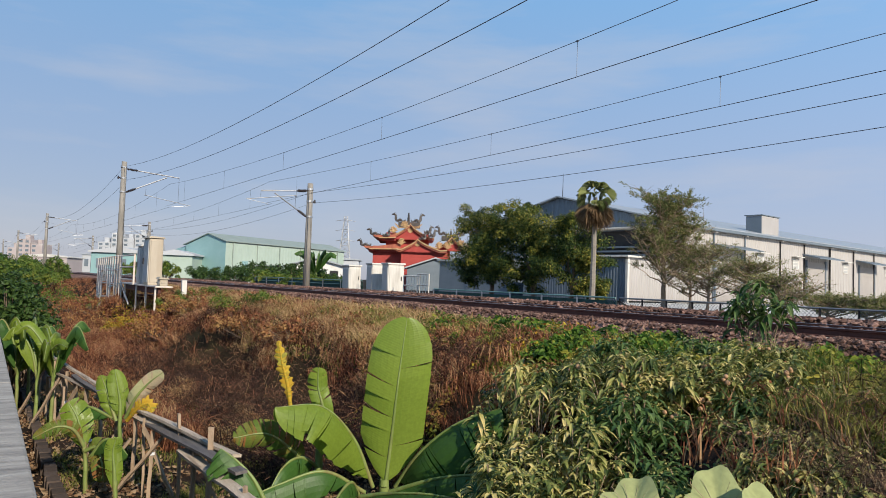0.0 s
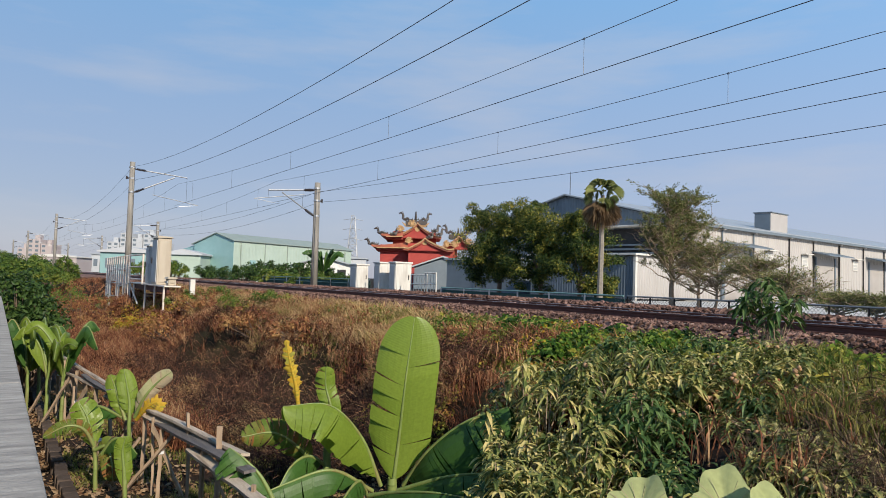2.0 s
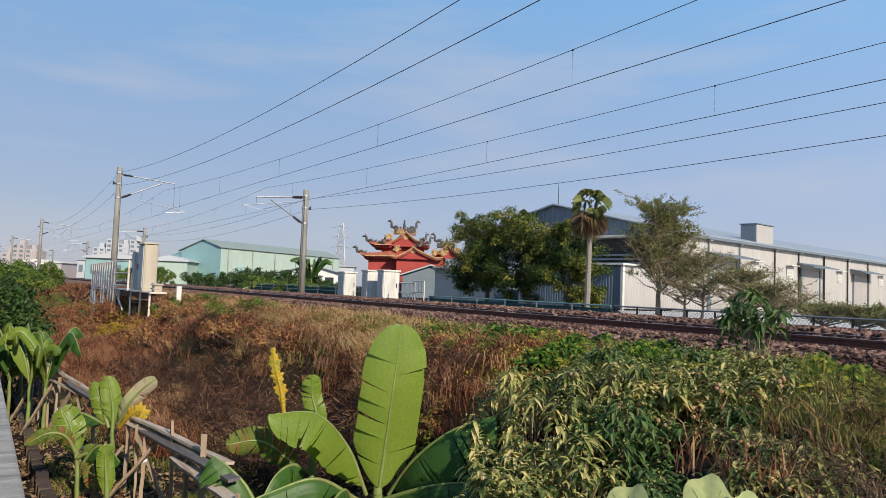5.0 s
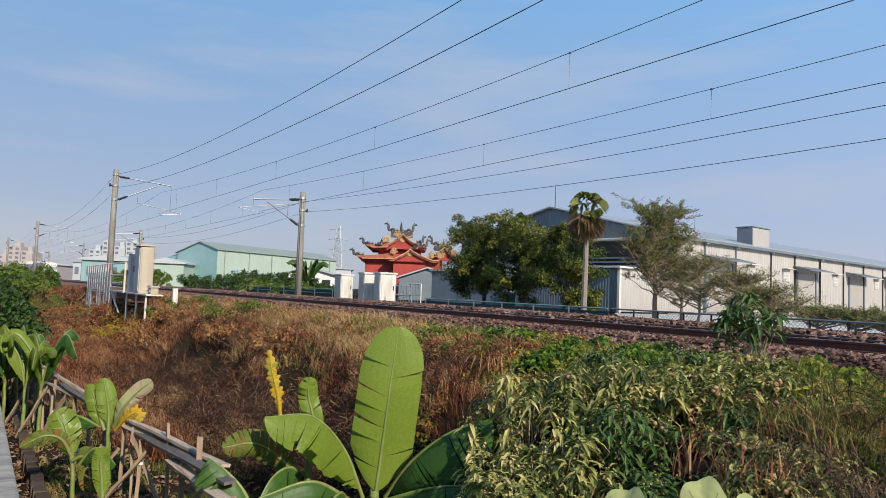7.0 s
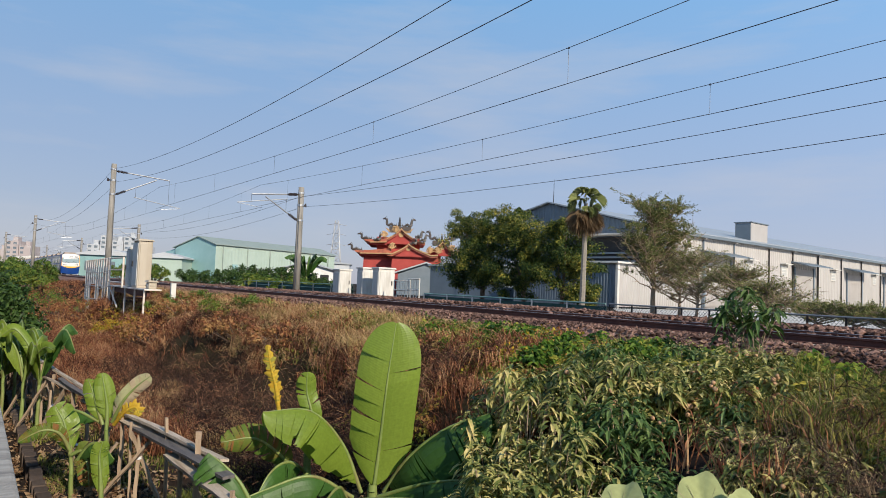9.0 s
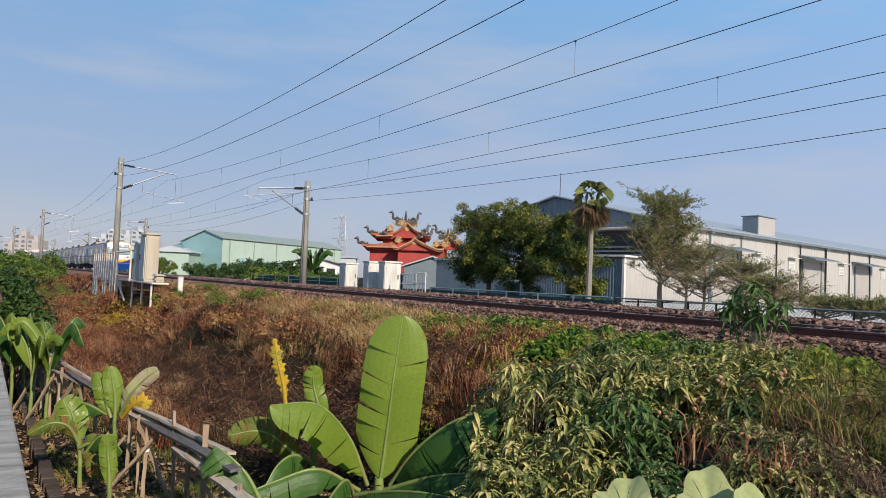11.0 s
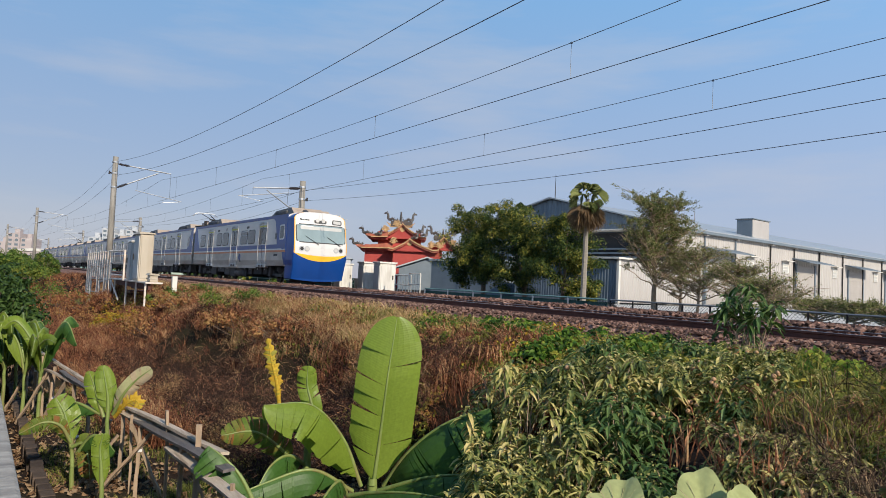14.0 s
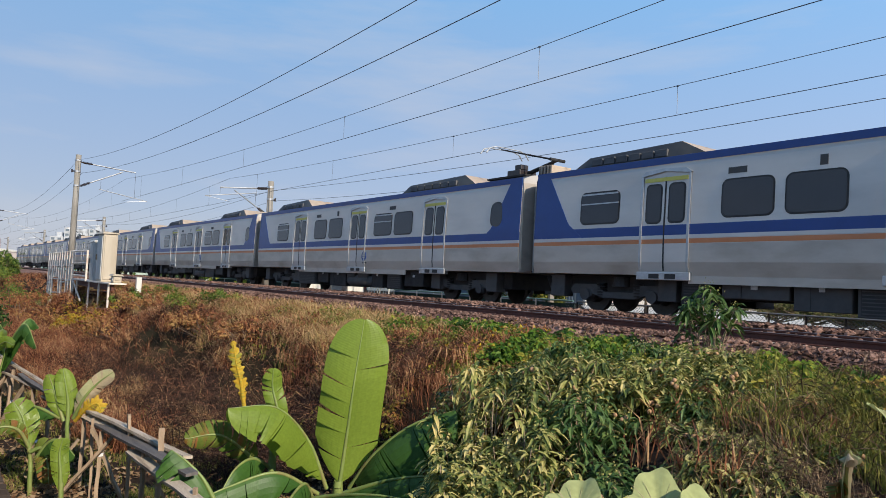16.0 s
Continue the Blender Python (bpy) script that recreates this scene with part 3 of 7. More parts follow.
def door(car, xc, s):
    w = 0.64
    d = part("door", strip(xc - w, xc + w, 1.02, 3.24, 0.004, s), M["bodysteel"], car)
    for k in (-1, 1):
        part("window_pane", side_panel(round_rect(xc + k * 0.31 - 0.19, xc + k * 0.31 + 0.19, 2.16, 3.02, 0.1), 0.012, 0.02, s), M["pane"], d, "dark door window")
        part("window_rubber", side_panel(round_rect(xc + k * 0.31 - 0.225, xc + k * 0.31 + 0.225, 2.125, 3.055, 0.12), 0.008, 0.02, s), M["black"], d)
        part("door_post", strip(xc + k * w - 0.03, xc + k * w + 0.03, 0.98, 3.28, 0.03, s), M["steel"], d)
    part("door_seam", strip(xc - 0.018, xc + 0.018, 1.05, 3.2, 0.014, s), M["black"], d)
    part("warning_strip", strip(xc - 0.58, xc + 0.58, 3.10, 3.19, 0.018, s), M["yellowstrip"], d, "yellow warning strip")
    bm = bmesh.new()
    arch = [(xc - w - 0.06, 3.26), (xc - w + 0.1, 3.36), (xc, 3.40), (xc + w - 0.1, 3.36), (xc + w + 0.06, 3.26), (xc + w, 3.24), (xc, 3.33), (xc - w, 3.24)]
    part("rain_gutter", side_panel(arch, 0.045, 0.05, s), M["steel"], d)
    stp = part("door_step", box(xc - w - 0.08, xc + w + 0.08, min(s * 1.34, s * 1.53), max(s * 1.34, s * 1.53), 0.84, 1.02, 0.015), M["steel"], d)
    for k in (-0.22, 0.22):
        part("step_hole", box(xc + k - 0.14, xc + k + 0.14, s * 1.533 - 0.006, s * 1.533 + 0.006, 0.87, 0.98), M["black"], stp)


def saloon_window(car, x0, x1, z0, z1, s, bar=False, r=0.13):
    fr = part("window_frame", side_panel(round_rect(x0 - 0.035, x1 + 0.035, z0 - 0.035, z1 + 0.035, r + 0.03, 5), 0.008, 0.02, s), M["black"], car)
    part("pane", side_panel(round_rect(x0, x1, z0, z1, r, 5), 0.014, 0.02, s), M["pane"], fr, "dark tinted window pane")
    if bar:
        part("window_bar", strip(x0, x1, z0 + 0.62 * (z1 - z0), z0 + 0.66 * (z1 - z0), 0.022, s), M["steel"], fr)
        part("window_bar", strip(x0 + 0.03, x1 - 0.03, z1 - 0.05, z1 - 0.01, 0.022, s), M["steel"], fr)


def roof_unit(car, x0, x1, buff):
    pts = [(x0, 3.66), (x0 + 0.55, 4.05), (x1 - 0.9, 4.13), (x1, 3.68)]
    bm = bmesh.new()
    lo = [(x, -1.02 if i in (0, 3) else -0.86, z) for i, (x, z) in enumerate(pts)]
    hi = [(x, 1.02 if i in (0, 3) else 0.86, z) for i, (x, z) in enumerate(pts)]
    a, b = [bm.verts.new(p) for p in lo], [bm.verts.new(p) for p in hi]
    bm.faces.new(a)
    bm.faces.new(b[::-1])
    for i in range(3):
        f = bm.faces.new((a[i], a[i + 1], b[i + 1], b[i]))
        if i == 2:
            f.material_index = 1
    un = part("roof_unit", bm, [M["acgrey"], M["acbuff"]], car, "dusty air conditioner with a buff sloping end")
    n = 6
    for i in range(n):
        u = x0 + 0.75 + (x1 - x0 - 1.9) * i / n
        part("vent_panel", box(u, u + (x1 - x0 - 1.9) / n - 0.06, -1.0, -0.93, 3.80, 3.97, 0.01), M["roof"], un)


def underfloor(car, kind):
    rng = random.Random(kind)
    x = 4.9
    while x < 14.9:
        w = rng.uniform(0.6, 1.7)
        h = rng.uniform(0.40, 0.68)
        for s in (-1, 1):
            mt = M["underbox"] if rng.random() < 0.4 else M["darkmetal"]
            bx = part("equipment_box", box(x, x + w, min(s * 0.5, s * 1.28), max(s * 0.5, s * 1.28), 0.92 - h, 0.94, 0.02), mt, car)
            if rng.random() < 0.4:
                part("grille_back", box(x + 0.06, x + w - 0.06, s * 1.281 - 0.006, s * 1.281 + 0.006, 0.96 - h, 0.88), M["black"], bx)
                for k in range(8):
                    z = 0.92 - h + 0.07 + k * (h - 0.12) / 8
                    part("louvre", box(x + 0.08, x + w - 0.08, s * 1.29 - 0.008, s * 1.29 + 0.008, z, z + 0.022), M["underbox"], bx)
            else:
                part("latch", box(x + w * 0.45, x + w * 0.55, s * 1.285 - 0.01, s * 1.285 + 0.01, 0.70, 0.78), M["steel"], bx)
                part("panel_seam", box(x + w * 0.3, x + w * 0.31, s * 1.283 - 0.006, s * 1.283 + 0.006, 0.94 - h, 0.92), M["black"], bx)
        x += w + rng.uniform(0.08, 0.35)
    part("floor_beam", box(0.5, 19.0, -0.9, 0.9, 0.45, 0.94, 0.02), M["darkmetal"], car)
    for s in (-1, 1):
        part("brake_pipe", rod((4.9, s * 1.0, 0.72), (15.0, s * 1.0, 0.76), 0.03, 0.03, 6), M["darkmetal"], car)
        for xx in (0.7, 4.2, 15.2, 18.1):
            part("jumper_box", box(xx, xx + 0.5, s * 1.0 - 0.18, s * 1.0 + 0.18, 0.35, 0.93, 0.02), M["underbox"], car)
    part("air_tank", rod((9.6, -1.08, 0.50), (11.4, -1.08, 0.50), 0.24, 0.24, 18), M["underbox"], car, "round blue-grey air tank", True)
    for xx in (0.1, 0.3):
        part("coupling_hose", rod((xx, -0.7, 0.9), (xx + 0.2, -0.6, 0.35), 0.06, 0.06, 8), M["black"], car)


def car_common(car, x0, x1, kind, trapezoids, off, front_unit=(12.6, 17.3)):
    part("body", body_shell(x0, x1), [M["bodysteel"], M["roof"], M["skirtsteel"]], car)
    for s in (-1, 1):
        part("skirt", strip(5.2, 14.0, 0.78, 0.95, 0.0, s), M["skirtsteel"], car)
        part("blue_belt", strip(x0, x1, 1.86, 2.09, 0.006, s), M["blue"], car, "dark blue belt")
        part("white_line", strip(x0, x1, 1.79, 1.86, 0.006, s), M["trainwhite"], car)
        part("orange_stripe", strip(x0, x1, 1.67, 1.77, 0.006, s), M["orange"], car, "orange stripe")
        part("blue_cantrail", strip(x0, x1, 3.50, 3.66, 0.008, s), M["blue"], car)
        for dx in DOORS:
            door(car, dx + off, s)
        for i, (a, b) in enumerate(WINDOWS):
            saloon_window(car, a + off, b + off, 2.22, 2.98, s, i in (0, 3))
        for a, z0, z1 in ((6.1 + off, 3.12, 3.25), (12.1 + off, 3.12, 3.25), (8.0 + off, 3.1, 3.30)):
            part("side_vent", side_panel([(a, z0), (a + (0.42 if z1 < 3.3 else 0.15), z0), (a + (0.42 if z1 < 3.3 else 0.15), z1), (a, z1)], 0.01, 0.02, s), M["underbox"], car)
        for xa, sg in trapezoids:
            part("blue_end_panel", layered([(1.86, 1.75), (2.09, 1.45), (2.2, 1.3), (2.3, 1.22), (3.51, 0.50)], xa, sg, s), M["blue"], car, "dark blue slanting end panel")
        bm = bmesh.new()
        for k in range(3):
            add_box(bm, 11.1 - 0.12 + 0.02 * k, 11.1 + 0.12 - 0.02 * k, s * 1.506 - 0.006, s * 1.506 + 0.006, 1.335 + 0.085 * k, 1.365 + 0.085 * k)
        add_box(bm, 11.08, 11.12, s * 1.507 - 0.006, s * 1.507 + 0.006, 1.29, 1.58)
        for k in range(20):
            a0, a1 = 2 * math.pi * k / 20, 2 * math.pi * (k + 1) / 20
            add_rod(bm, (11.1 + 0.155 * math.cos(a0), s * 1.506, 1.44 + 0.17 * math.sin(a0)), (11.1 + 0.155 * math.cos(a1), s * 1.506, 1.44 + 0.17 * math.sin(a1)), 0.018, 0.018, 5)
        part("emblem", bm, M["blue"], car, "round dark blue emblem")
        part("number_bar", box(11.0, 11.3, s * 1.498 - 0.006, s * 1.498 + 0.006, 1.16, 1.22), M["darkmetal"], car, "small dark number bar")
    roof_unit(car, 1.1, 5.4, True)
    roof_unit(car, *front_unit, True)
    for xb in (2.9, 16.6):
        bogie(car, xb)
    underfloor(car, kind)
    bm = box(-0.35, x0 + 0.02, -1.0, 1.0, 0.95, 3.35, 0.05)
    gw = part("gangway", bm, M["bellows"], car, "pale grey ribbed gangway")
    for k in range(3):
        part("bellows_rib", box(-0.22 + 0.2 * k, -0.17 + 0.2 * k, -1.06, 1.06, 0.95, 3.40), M["steel"], gw)
    part("end_frame", box(x0 - 0.05, x0, -1.44, 1.44, 1.0, 3.5), M["darkmetal"], car)


M["yellowstrip"] = surf("yellow_warning_strip", (0.62, 0.55, 0.10), (0.70, 0.62, 0.14), 9.0, 0.6, 0, 0)


def nose_x(y, z):
    """The cab's front: rounded in plan, upright, drawn in under the windscreen and at the roof."""
    u = min(1.0, abs(y) / 1.5)
    return 19.84 - 0.06 * u ** 2 - 0.09 * u ** 10 - 0.36 * (max(0, z - 1.95) / 1.7) ** 1.25 - 0.30 * (max(0, 1.6 - z) / 1.2) ** 1.5


def cab_front(car):
    bm = bmesh.new()
    nu, nz = 110, 130
    grid = []
    for j in range(nz + 1):
        row = []
        for i in range(nu + 1):
            u = -1 + 2 * i / nu
            lo = 1.24 + 0.42 * abs(u) ** 2.2
            hi = 1.52 + 0.13 * u * u
            hi = max(hi, lo + 0.01)
            if j <= 40:
                z = 0.30 + (lo - 0.30) * j / 40
            elif j <= 52:
                z = lo + (hi - lo) * (j - 40) / 12
            else:
                z = hi + (3.74 - hi) * (j - 52) / (nz - 52)
            hw = side_y(max(z, 0.95)) - 0.012 * max(0, 0.95 - z)
            if z > 3.35:
                hw = 1.46 * math.sqrt(max(0.0, 1 - ((z - 3.35) / 0.48) ** 2.6))
            y = u * hw
            zz = z - (0.10 * (1 - u * u) if j == 0 else 0) + (0.05 * (1 - u * u) if z > 3.35 else 0)
            row.append(bm.verts.new((nose_x(y, z) - (0.08 if abs(u) == 1 else 0), y, zz)))
        grid.append(row)
    for j in range(nz):
        for i in range(nu):
            f = bm.faces.new((grid[j][i], grid[j][i + 1], grid[j + 1][i + 1], grid[j + 1][i]))
            rim = min(i, nu - 1 - i)
            f.material_index = 1 if rim < 1 or j < 40 else 2 if rim < 3 or j < 52 else 0
    # side cheeks back to the body
    for col, s in ((0, -1), (nu, 1)):
        prev = [grid[j][col] for j in range(nz + 1)]
        back = [bm.verts.new((18.6, v.co.y if v.co.z > 0.95 else s * 1.48, v.co.z)) for v in prev]
        for j in range(nz):
            f = bm.faces.new((prev[j], prev[j + 1], back[j + 1], back[j]))
            f.material_index = 1
    top = [grid[nz][i] for i in range(nu + 1)]
    tb = [bm.verts.new((18.6, v.co.y, v.co.z + 0.02)) for v in top]
    for i in range(nu):
        bm.faces.new((top[i], top[i + 1], tb[i + 1], tb[i])).material_index = 1
    part("cab_front", bm, [M["trainwhite"], M["blue"], M["yellow"]], car, "white cab front with yellow curve over a blue apron", True)

    def plate(name, outline, out, mat, parent, label=""):
        b = bmesh.new()
        n = 14
        ys = [p[0] for p in outline]
        y0, y1 = min(ys), max(ys)
        zlo, zhi = min(p[1] for p in outline), max(p[1] for p in outline)
        rows_ = []
        for j in range(7):
            z = zlo + (zhi - zlo) * j / 6
            ins = 0.05 if j in (0, 6) else 0.0
            rows_.append([b.verts.new((nose_x(y0 + (y1 - y0) * i / n, z) + out, y0 + ins + (y1 - y0 - 2 * ins) * i / n, z)) for i in range(n + 1)])
        for j in range(6):
            for i in range(n):
                b.faces.new((rows_[j][i], rows_[j][i + 1], rows_[j + 1][i + 1], rows_[j + 1][i]))
        return part(name, b, mat, parent, label, True)
    fr = plate("windscreen_frame", [(-1.38, 2.17), (1.38, 3.15)], 0.012, M["underbox"], car)
    ws = plate("windscreen", [(-1.33, 2.22), (1.33, 3.10)], 0.022, M["windshield"], car, "wide pale green windscreen")
    plate("sun_blind", [(-1.15, 2.86), (1.15, 3.04)], 0.027, M["greycab"], ws)
    plate("number_bar", [(-1.1, 3.0), (-0.45, 3.06)], 0.027, M["trainwhite"], ws)
    for s, z in ((-0.55, 2.35), (0.65, 2.35)):
        part("wiper", rod((nose_x(s + 0.35, 2.12) + 0.05, s + 0.38, 2.10), (nose_x(s - 0.3, 2.5) + 0.05, s - 0.35, 2.52), 0.018, 0.012, 6), M["black"], ws)
    for y in (-0.2, 0.12):
        part("marker_lamp", rod((nose_x(y, 3.32) - 0.05, y, 3.36), (nose_x(y, 3.32) + 0.03, y, 3.36), 0.11, 0.10, 18), M["lamp"], car, "round clear marker lamp")
    plate("lamp_surround", [(-0.38, 3.21), (0.30, 3.51)], 0.006, M["underbox"], car)
    plate("destination_box", [(0.62, 3.20), (1.18, 3.46)], 0.010, M["underbox"], car)
    plate("destination_panel", [(0.68, 3.25), (1.12, 3.41)], 0.016, M["greycab"], car)
    plate("logo_bar", [(-1.15, 3.33), (-0.62, 3.45)], 0.006, M["underbox"], car)
    for s in (-1, 1):
        for k, (y, r, mt) in enumerate(((1.08, 0.12, "black"), (0.80, 0.12, "lamp"))):
            y *= s
            x = nose_x(y, 1.86)
            hl = part("headlamp_ring", rod((x - 0.12, y, 1.86), (x + 0.012, y, 1.86), r + 0.035, r + 0.02, 20), M["steel"], car)
            part("headlamp", rod((x - 0.05, y, 1.86), (x + 0.02, y, 1.86), r, r - 0.03, 20), M[mt], hl, "dark round headlamp" if k == 0 else "clear round headlamp")
    part("snow_guard", prism([(-1.25, 0.12), (1.25, 0.12), (1.1, 0.34), (-1.1, 0.34)], "x", 18.5, 18.62), M["darkmetal"], car)


M["lamp"] = glassy("lamp_glass", (0.45, 0.44, 0.42), 0.15)


def lead_car():
    car = empty("train_car", "leading silver train car with blue belt and white cab front", "train car", group="train cars")
    car_common(car, 0.3, 18.65, 1, [(0.3, 1)], 0.0, (14.7, 18.4))
    for s in (-1, 1):
        part("blue_cab_side", layered([(1.0, 0.22), (1.4, 0.40), (1.8, 0.58), (1.86, 0.62), (1.87, 1.25), (2.12, 1.31), (2.6, 1.46), (3.0, 1.60), (3.36, 1.78), (3.51, 2.1)], 18.66, -1, s, 0.018), M["blue"], car, "dark blue cab side panel")
        part("orange_stripe", strip(16.6, 18.64, 1.67, 1.77, 0.022, s), M["orange"], car)
        part("white_line", strip(16.6, 18.64, 1.79, 1.83, 0.022, s), M["trainwhite"], car)
        cw = part("cab_window_frame", side_panel(round_rect(17.66, 18.36, 2.32, 3.12, 0.12, 5), 0.025, 0.02, s), M["trainwhite"], car, "white cab window frame")
        part("pane", side_panel(round_rect(17.73, 18.29, 2.39, 3.05, 0.08, 5), 0.031, 0.02, s), M["pane"], cw)
        for k in range(6):
            part("louvre", strip(17.0, 17.32, 2.40 + 0.055 * k, 2.43 + 0.055 * k, 0.026, s), M["darkmetal"], car)
        part("logo_bar", side_panel([(16.9, 1.46), (17.45, 1.46), (17.5, 1.58), (16.95, 1.58)], 0.006, 0.01, s), M["underbox"], car)
    cab_front(car)
    part("roof_fairing", prism([(18.2, 3.68), (18.5, 3.94), (19.0, 3.93), (19.45, 3.72)], "y", -0.6, 0.6), M["acbuff"], car, "buff roof fairing")
    return car


def middle_car(kind, pan):
    car = empty("train_car", "silver train car with blue belt" + (" and a raised pantograph" if pan else " and slanting blue end panels"), "train car", group="train cars")
    car_common(car, 0.35, 19.87, kind, [(0.35, 1), (19.87, -1)], 0.65)
    part("end_frame", box(19.87, 19.92, -1.44, 1.44, 1.0, 3.5), M["skirtsteel"], car, "pale car end")
    for s in (-1, 1):
        saloon_window(car, 18.58, 19.08, 2.28, 2.98, s, False, 0.22)
    if pan:
        pn = part("pantograph", box(17.4, 19.2, -0.75, 0.75, 3.86, 3.92, 0.01), M["darkmetal"], car, "raised single-arm pantograph")
        for x in (17.5, 19.1):
            for y in (-0.6, 0.6):
                part("insulator", rod((x, y, 3.72), (x, y, 3.90), 0.08, 0.06, 10), M["insul"], pn)
        part("lower_arm", rod((18.0, 0, 3.98), (19.75, 0, 4.36), 0.06, 0.05, 8), M["darkmetal"], pn)
        part("motor_box", box(17.9, 18.5, -0.35, 0.35, 3.92, 4.18, 0.03), M["insul"], pn)
        part("motor_cap", box(18.2, 18.5, -0.3, 0.0, 4.18, 4.34, 0.02), M["insul"], pn)
        bm = bmesh.new()
        for y in (-0.3, 0.3):
            add_rod(bm, (19.75, y * 0.4, 4.36), (17.5, y, 4.92), 0.03, 0.022, 6)
        add_rod(bm, (19.75, -0.3, 4.36), (19.75, 0.3, 4.36), 0.05, 0.05, 8)
        part("upper_arm", bm, M["darkmetal"], pn)
        part("tension_rod", rod((18.3, 0.15, 4.05), (19.5, 0.1, 4.30), 0.022, 0.022, 6), M["darkmetal"], pn)
        bm = bmesh.new()
        for x in (17.2, 17.5):
            pts = [(-0.9, 4.74), (-0.75, 4.92), (-0.5, 4.99), (0.5, 4.99), (0.75, 4.92), (0.9, 4.74)]
            for p, q in zip(pts[:-1], pts[1:]):
                add_rod(bm, (x, p[0], p[1]), (x, q[0], q[1]), 0.022, 0.022, 6)
        part("contact_strip", bm, M["steel"], pn)
        part("resistor_box", box(19.55, 20.1, -0.55, 0.25, 3.82, 4.12, 0.02), M["acbuff"], car, "buff caged resistor box")
        for k in range(4):
            part("cage_bar", box(19.60 + 0.13 * k, 19.63 + 0.13 * k, -0.57, -0.55, 3.84, 4.10), M["darkmetal"], car)
    return car


train = [lead_car()]
train.append(middle_car(2, True))
train.append(middle_car(3, False))
for k in range(3, 8):
    train.append(copy_thing(train[2 if k != 5 else 1], pose(0, 0, 0)))
PITCH_CAR = 20.2
# seconds and the place of the first coupling along the track
TRAIN_ROWS = [(0, -368.0), (4, -277.5), (8, -187.0), (11.0, -119.6), (12.0, -97.3), (12.5, -86.1), (13.0, -74.9), (13.5, -64.3), (14.0, -53.9), (14.5, -43.75), (15.0, -33.65), (15.5, -24.05), (16.0, -14.65)]


def motions():
    for k, car in enumerate(train):
        walk(car, [(t, pose(x - PITCH_CAR * k, FAR_T, 0)) for t, x in TRAIN_ROWS])
    # the tall banana leaf turns in the wind
    b = Vector(LEAVES_MAIN[0][0][0])
    walk(big_leaves[0], [(t, pose(b.x, b.y, b.z, 0, lean, turn)) for t, turn, lean in LEAF_SWAY])


LEAF_SWAY = [(0, 0, 0), (1.5, -4, 0.5), (2.8, 10, 0), (3.5, 24, -1.5), (4.2, 18, -1), (6.5, 4, 0), (8, 3, 0), (9, -3, 0), (11.5, 0, 0), (13, 3, -0.4), (14.5, -2, 0), (16, 0, 0.4)]
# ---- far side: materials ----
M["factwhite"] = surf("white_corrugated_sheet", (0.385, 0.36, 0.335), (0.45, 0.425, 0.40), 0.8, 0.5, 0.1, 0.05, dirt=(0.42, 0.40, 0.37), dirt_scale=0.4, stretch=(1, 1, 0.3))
# grey sheet, and the shade tone of faces turned from the sun
M["factgrey"] = surf("blue_grey_sheet_and_shade", (0.13, 0.165, 0.195), (0.17, 0.205, 0.235), 0.8, 0.55, 0.1, 0.05)
M["factroof"] = surf("grey_metal_roof", (0.34, 0.37, 0.39), (0.42, 0.45, 0.47), 0.7, 0.5, 0.3, 0.05)
M["shutter"] = surf("beige_roller_shutter", (0.36, 0.33, 0.30), (0.42, 0.39, 0.36), 0.8, 0.6, 0.1, 0.05)
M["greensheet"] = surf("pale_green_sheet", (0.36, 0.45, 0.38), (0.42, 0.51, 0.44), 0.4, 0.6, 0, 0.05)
# teal sheet; on the warehouse, the darker tone for its shaded faces
M["tealsheet"] = surf("grey_teal_sheet_and_shade", (0.22, 0.38, 0.38), (0.27, 0.43, 0.43), 0.4, 0.6, 0, 0.05)
M["greenroof"] = surf("pale_green_roof", (0.26, 0.31, 0.27), (0.31, 0.36, 0.32), 0.4, 0.6, 0.1, 0.05)
M["redwall"] = surf("temple_red_wall", (0.30, 0.035, 0.03), (0.40, 0.06, 0.045), 0.7, 0.75, 0, 0.1)
M["orangetile"] = surf("orange_glazed_tile", (0.28, 0.065, 0.04), (0.46, 0.15, 0.075), 2.5, 0.4, 0, 0.2, dirt=(0.14, 0.05, 0.035), dirt_scale=1.6)
M["gildtrim"] = surf("yellow_ochre_trim", (0.30, 0.16, 0.07), (0.56, 0.38, 0.18), 4.0, 0.6, 0, 0.2)
M["darkorn"] = surf("dark_glazed_ornament", (0.03, 0.033, 0.04), (0.10, 0.075, 0.055), 3.0, 0.45, 0, 0.2)
M["bark"] = surf("brown_bark", (0.13, 0.09, 0.065), (0.22, 0.16, 0.12), 6.0, 0.9, 0, 0.5, stretch=(3, 3, 0.6))
M["twigbark"] = surf("pale_brown_twigs", (0.24, 0.17, 0.12), (0.34, 0.26, 0.18), 6.0, 0.9, 0, 0.3)
M["greybark"] = surf("grey_palm_bark", (0.20, 0.18, 0.15), (0.30, 0.27, 0.23), 6.0, 0.9, 0, 0.4, stretch=(1, 1, 4))
M["aptwhite"] = surf("white_tower_block", (0.42, 0.44, 0.46), (0.50, 0.52, 0.54), 0.05, 0.7, 0, 0)
M["aptpink"] = surf("pale_pink_block", (0.40, 0.34, 0.33), (0.47, 0.41, 0.39), 0.05, 0.7, 0, 0)
M["whitewall"] = surf("whitewashed_wall", (0.66, 0.65, 0.62), (0.76, 0.75, 0.72), 0.8, 0.8, 0, 0.1, dirt=(0.50, 0.48, 0.44), dirt_scale=0.6)
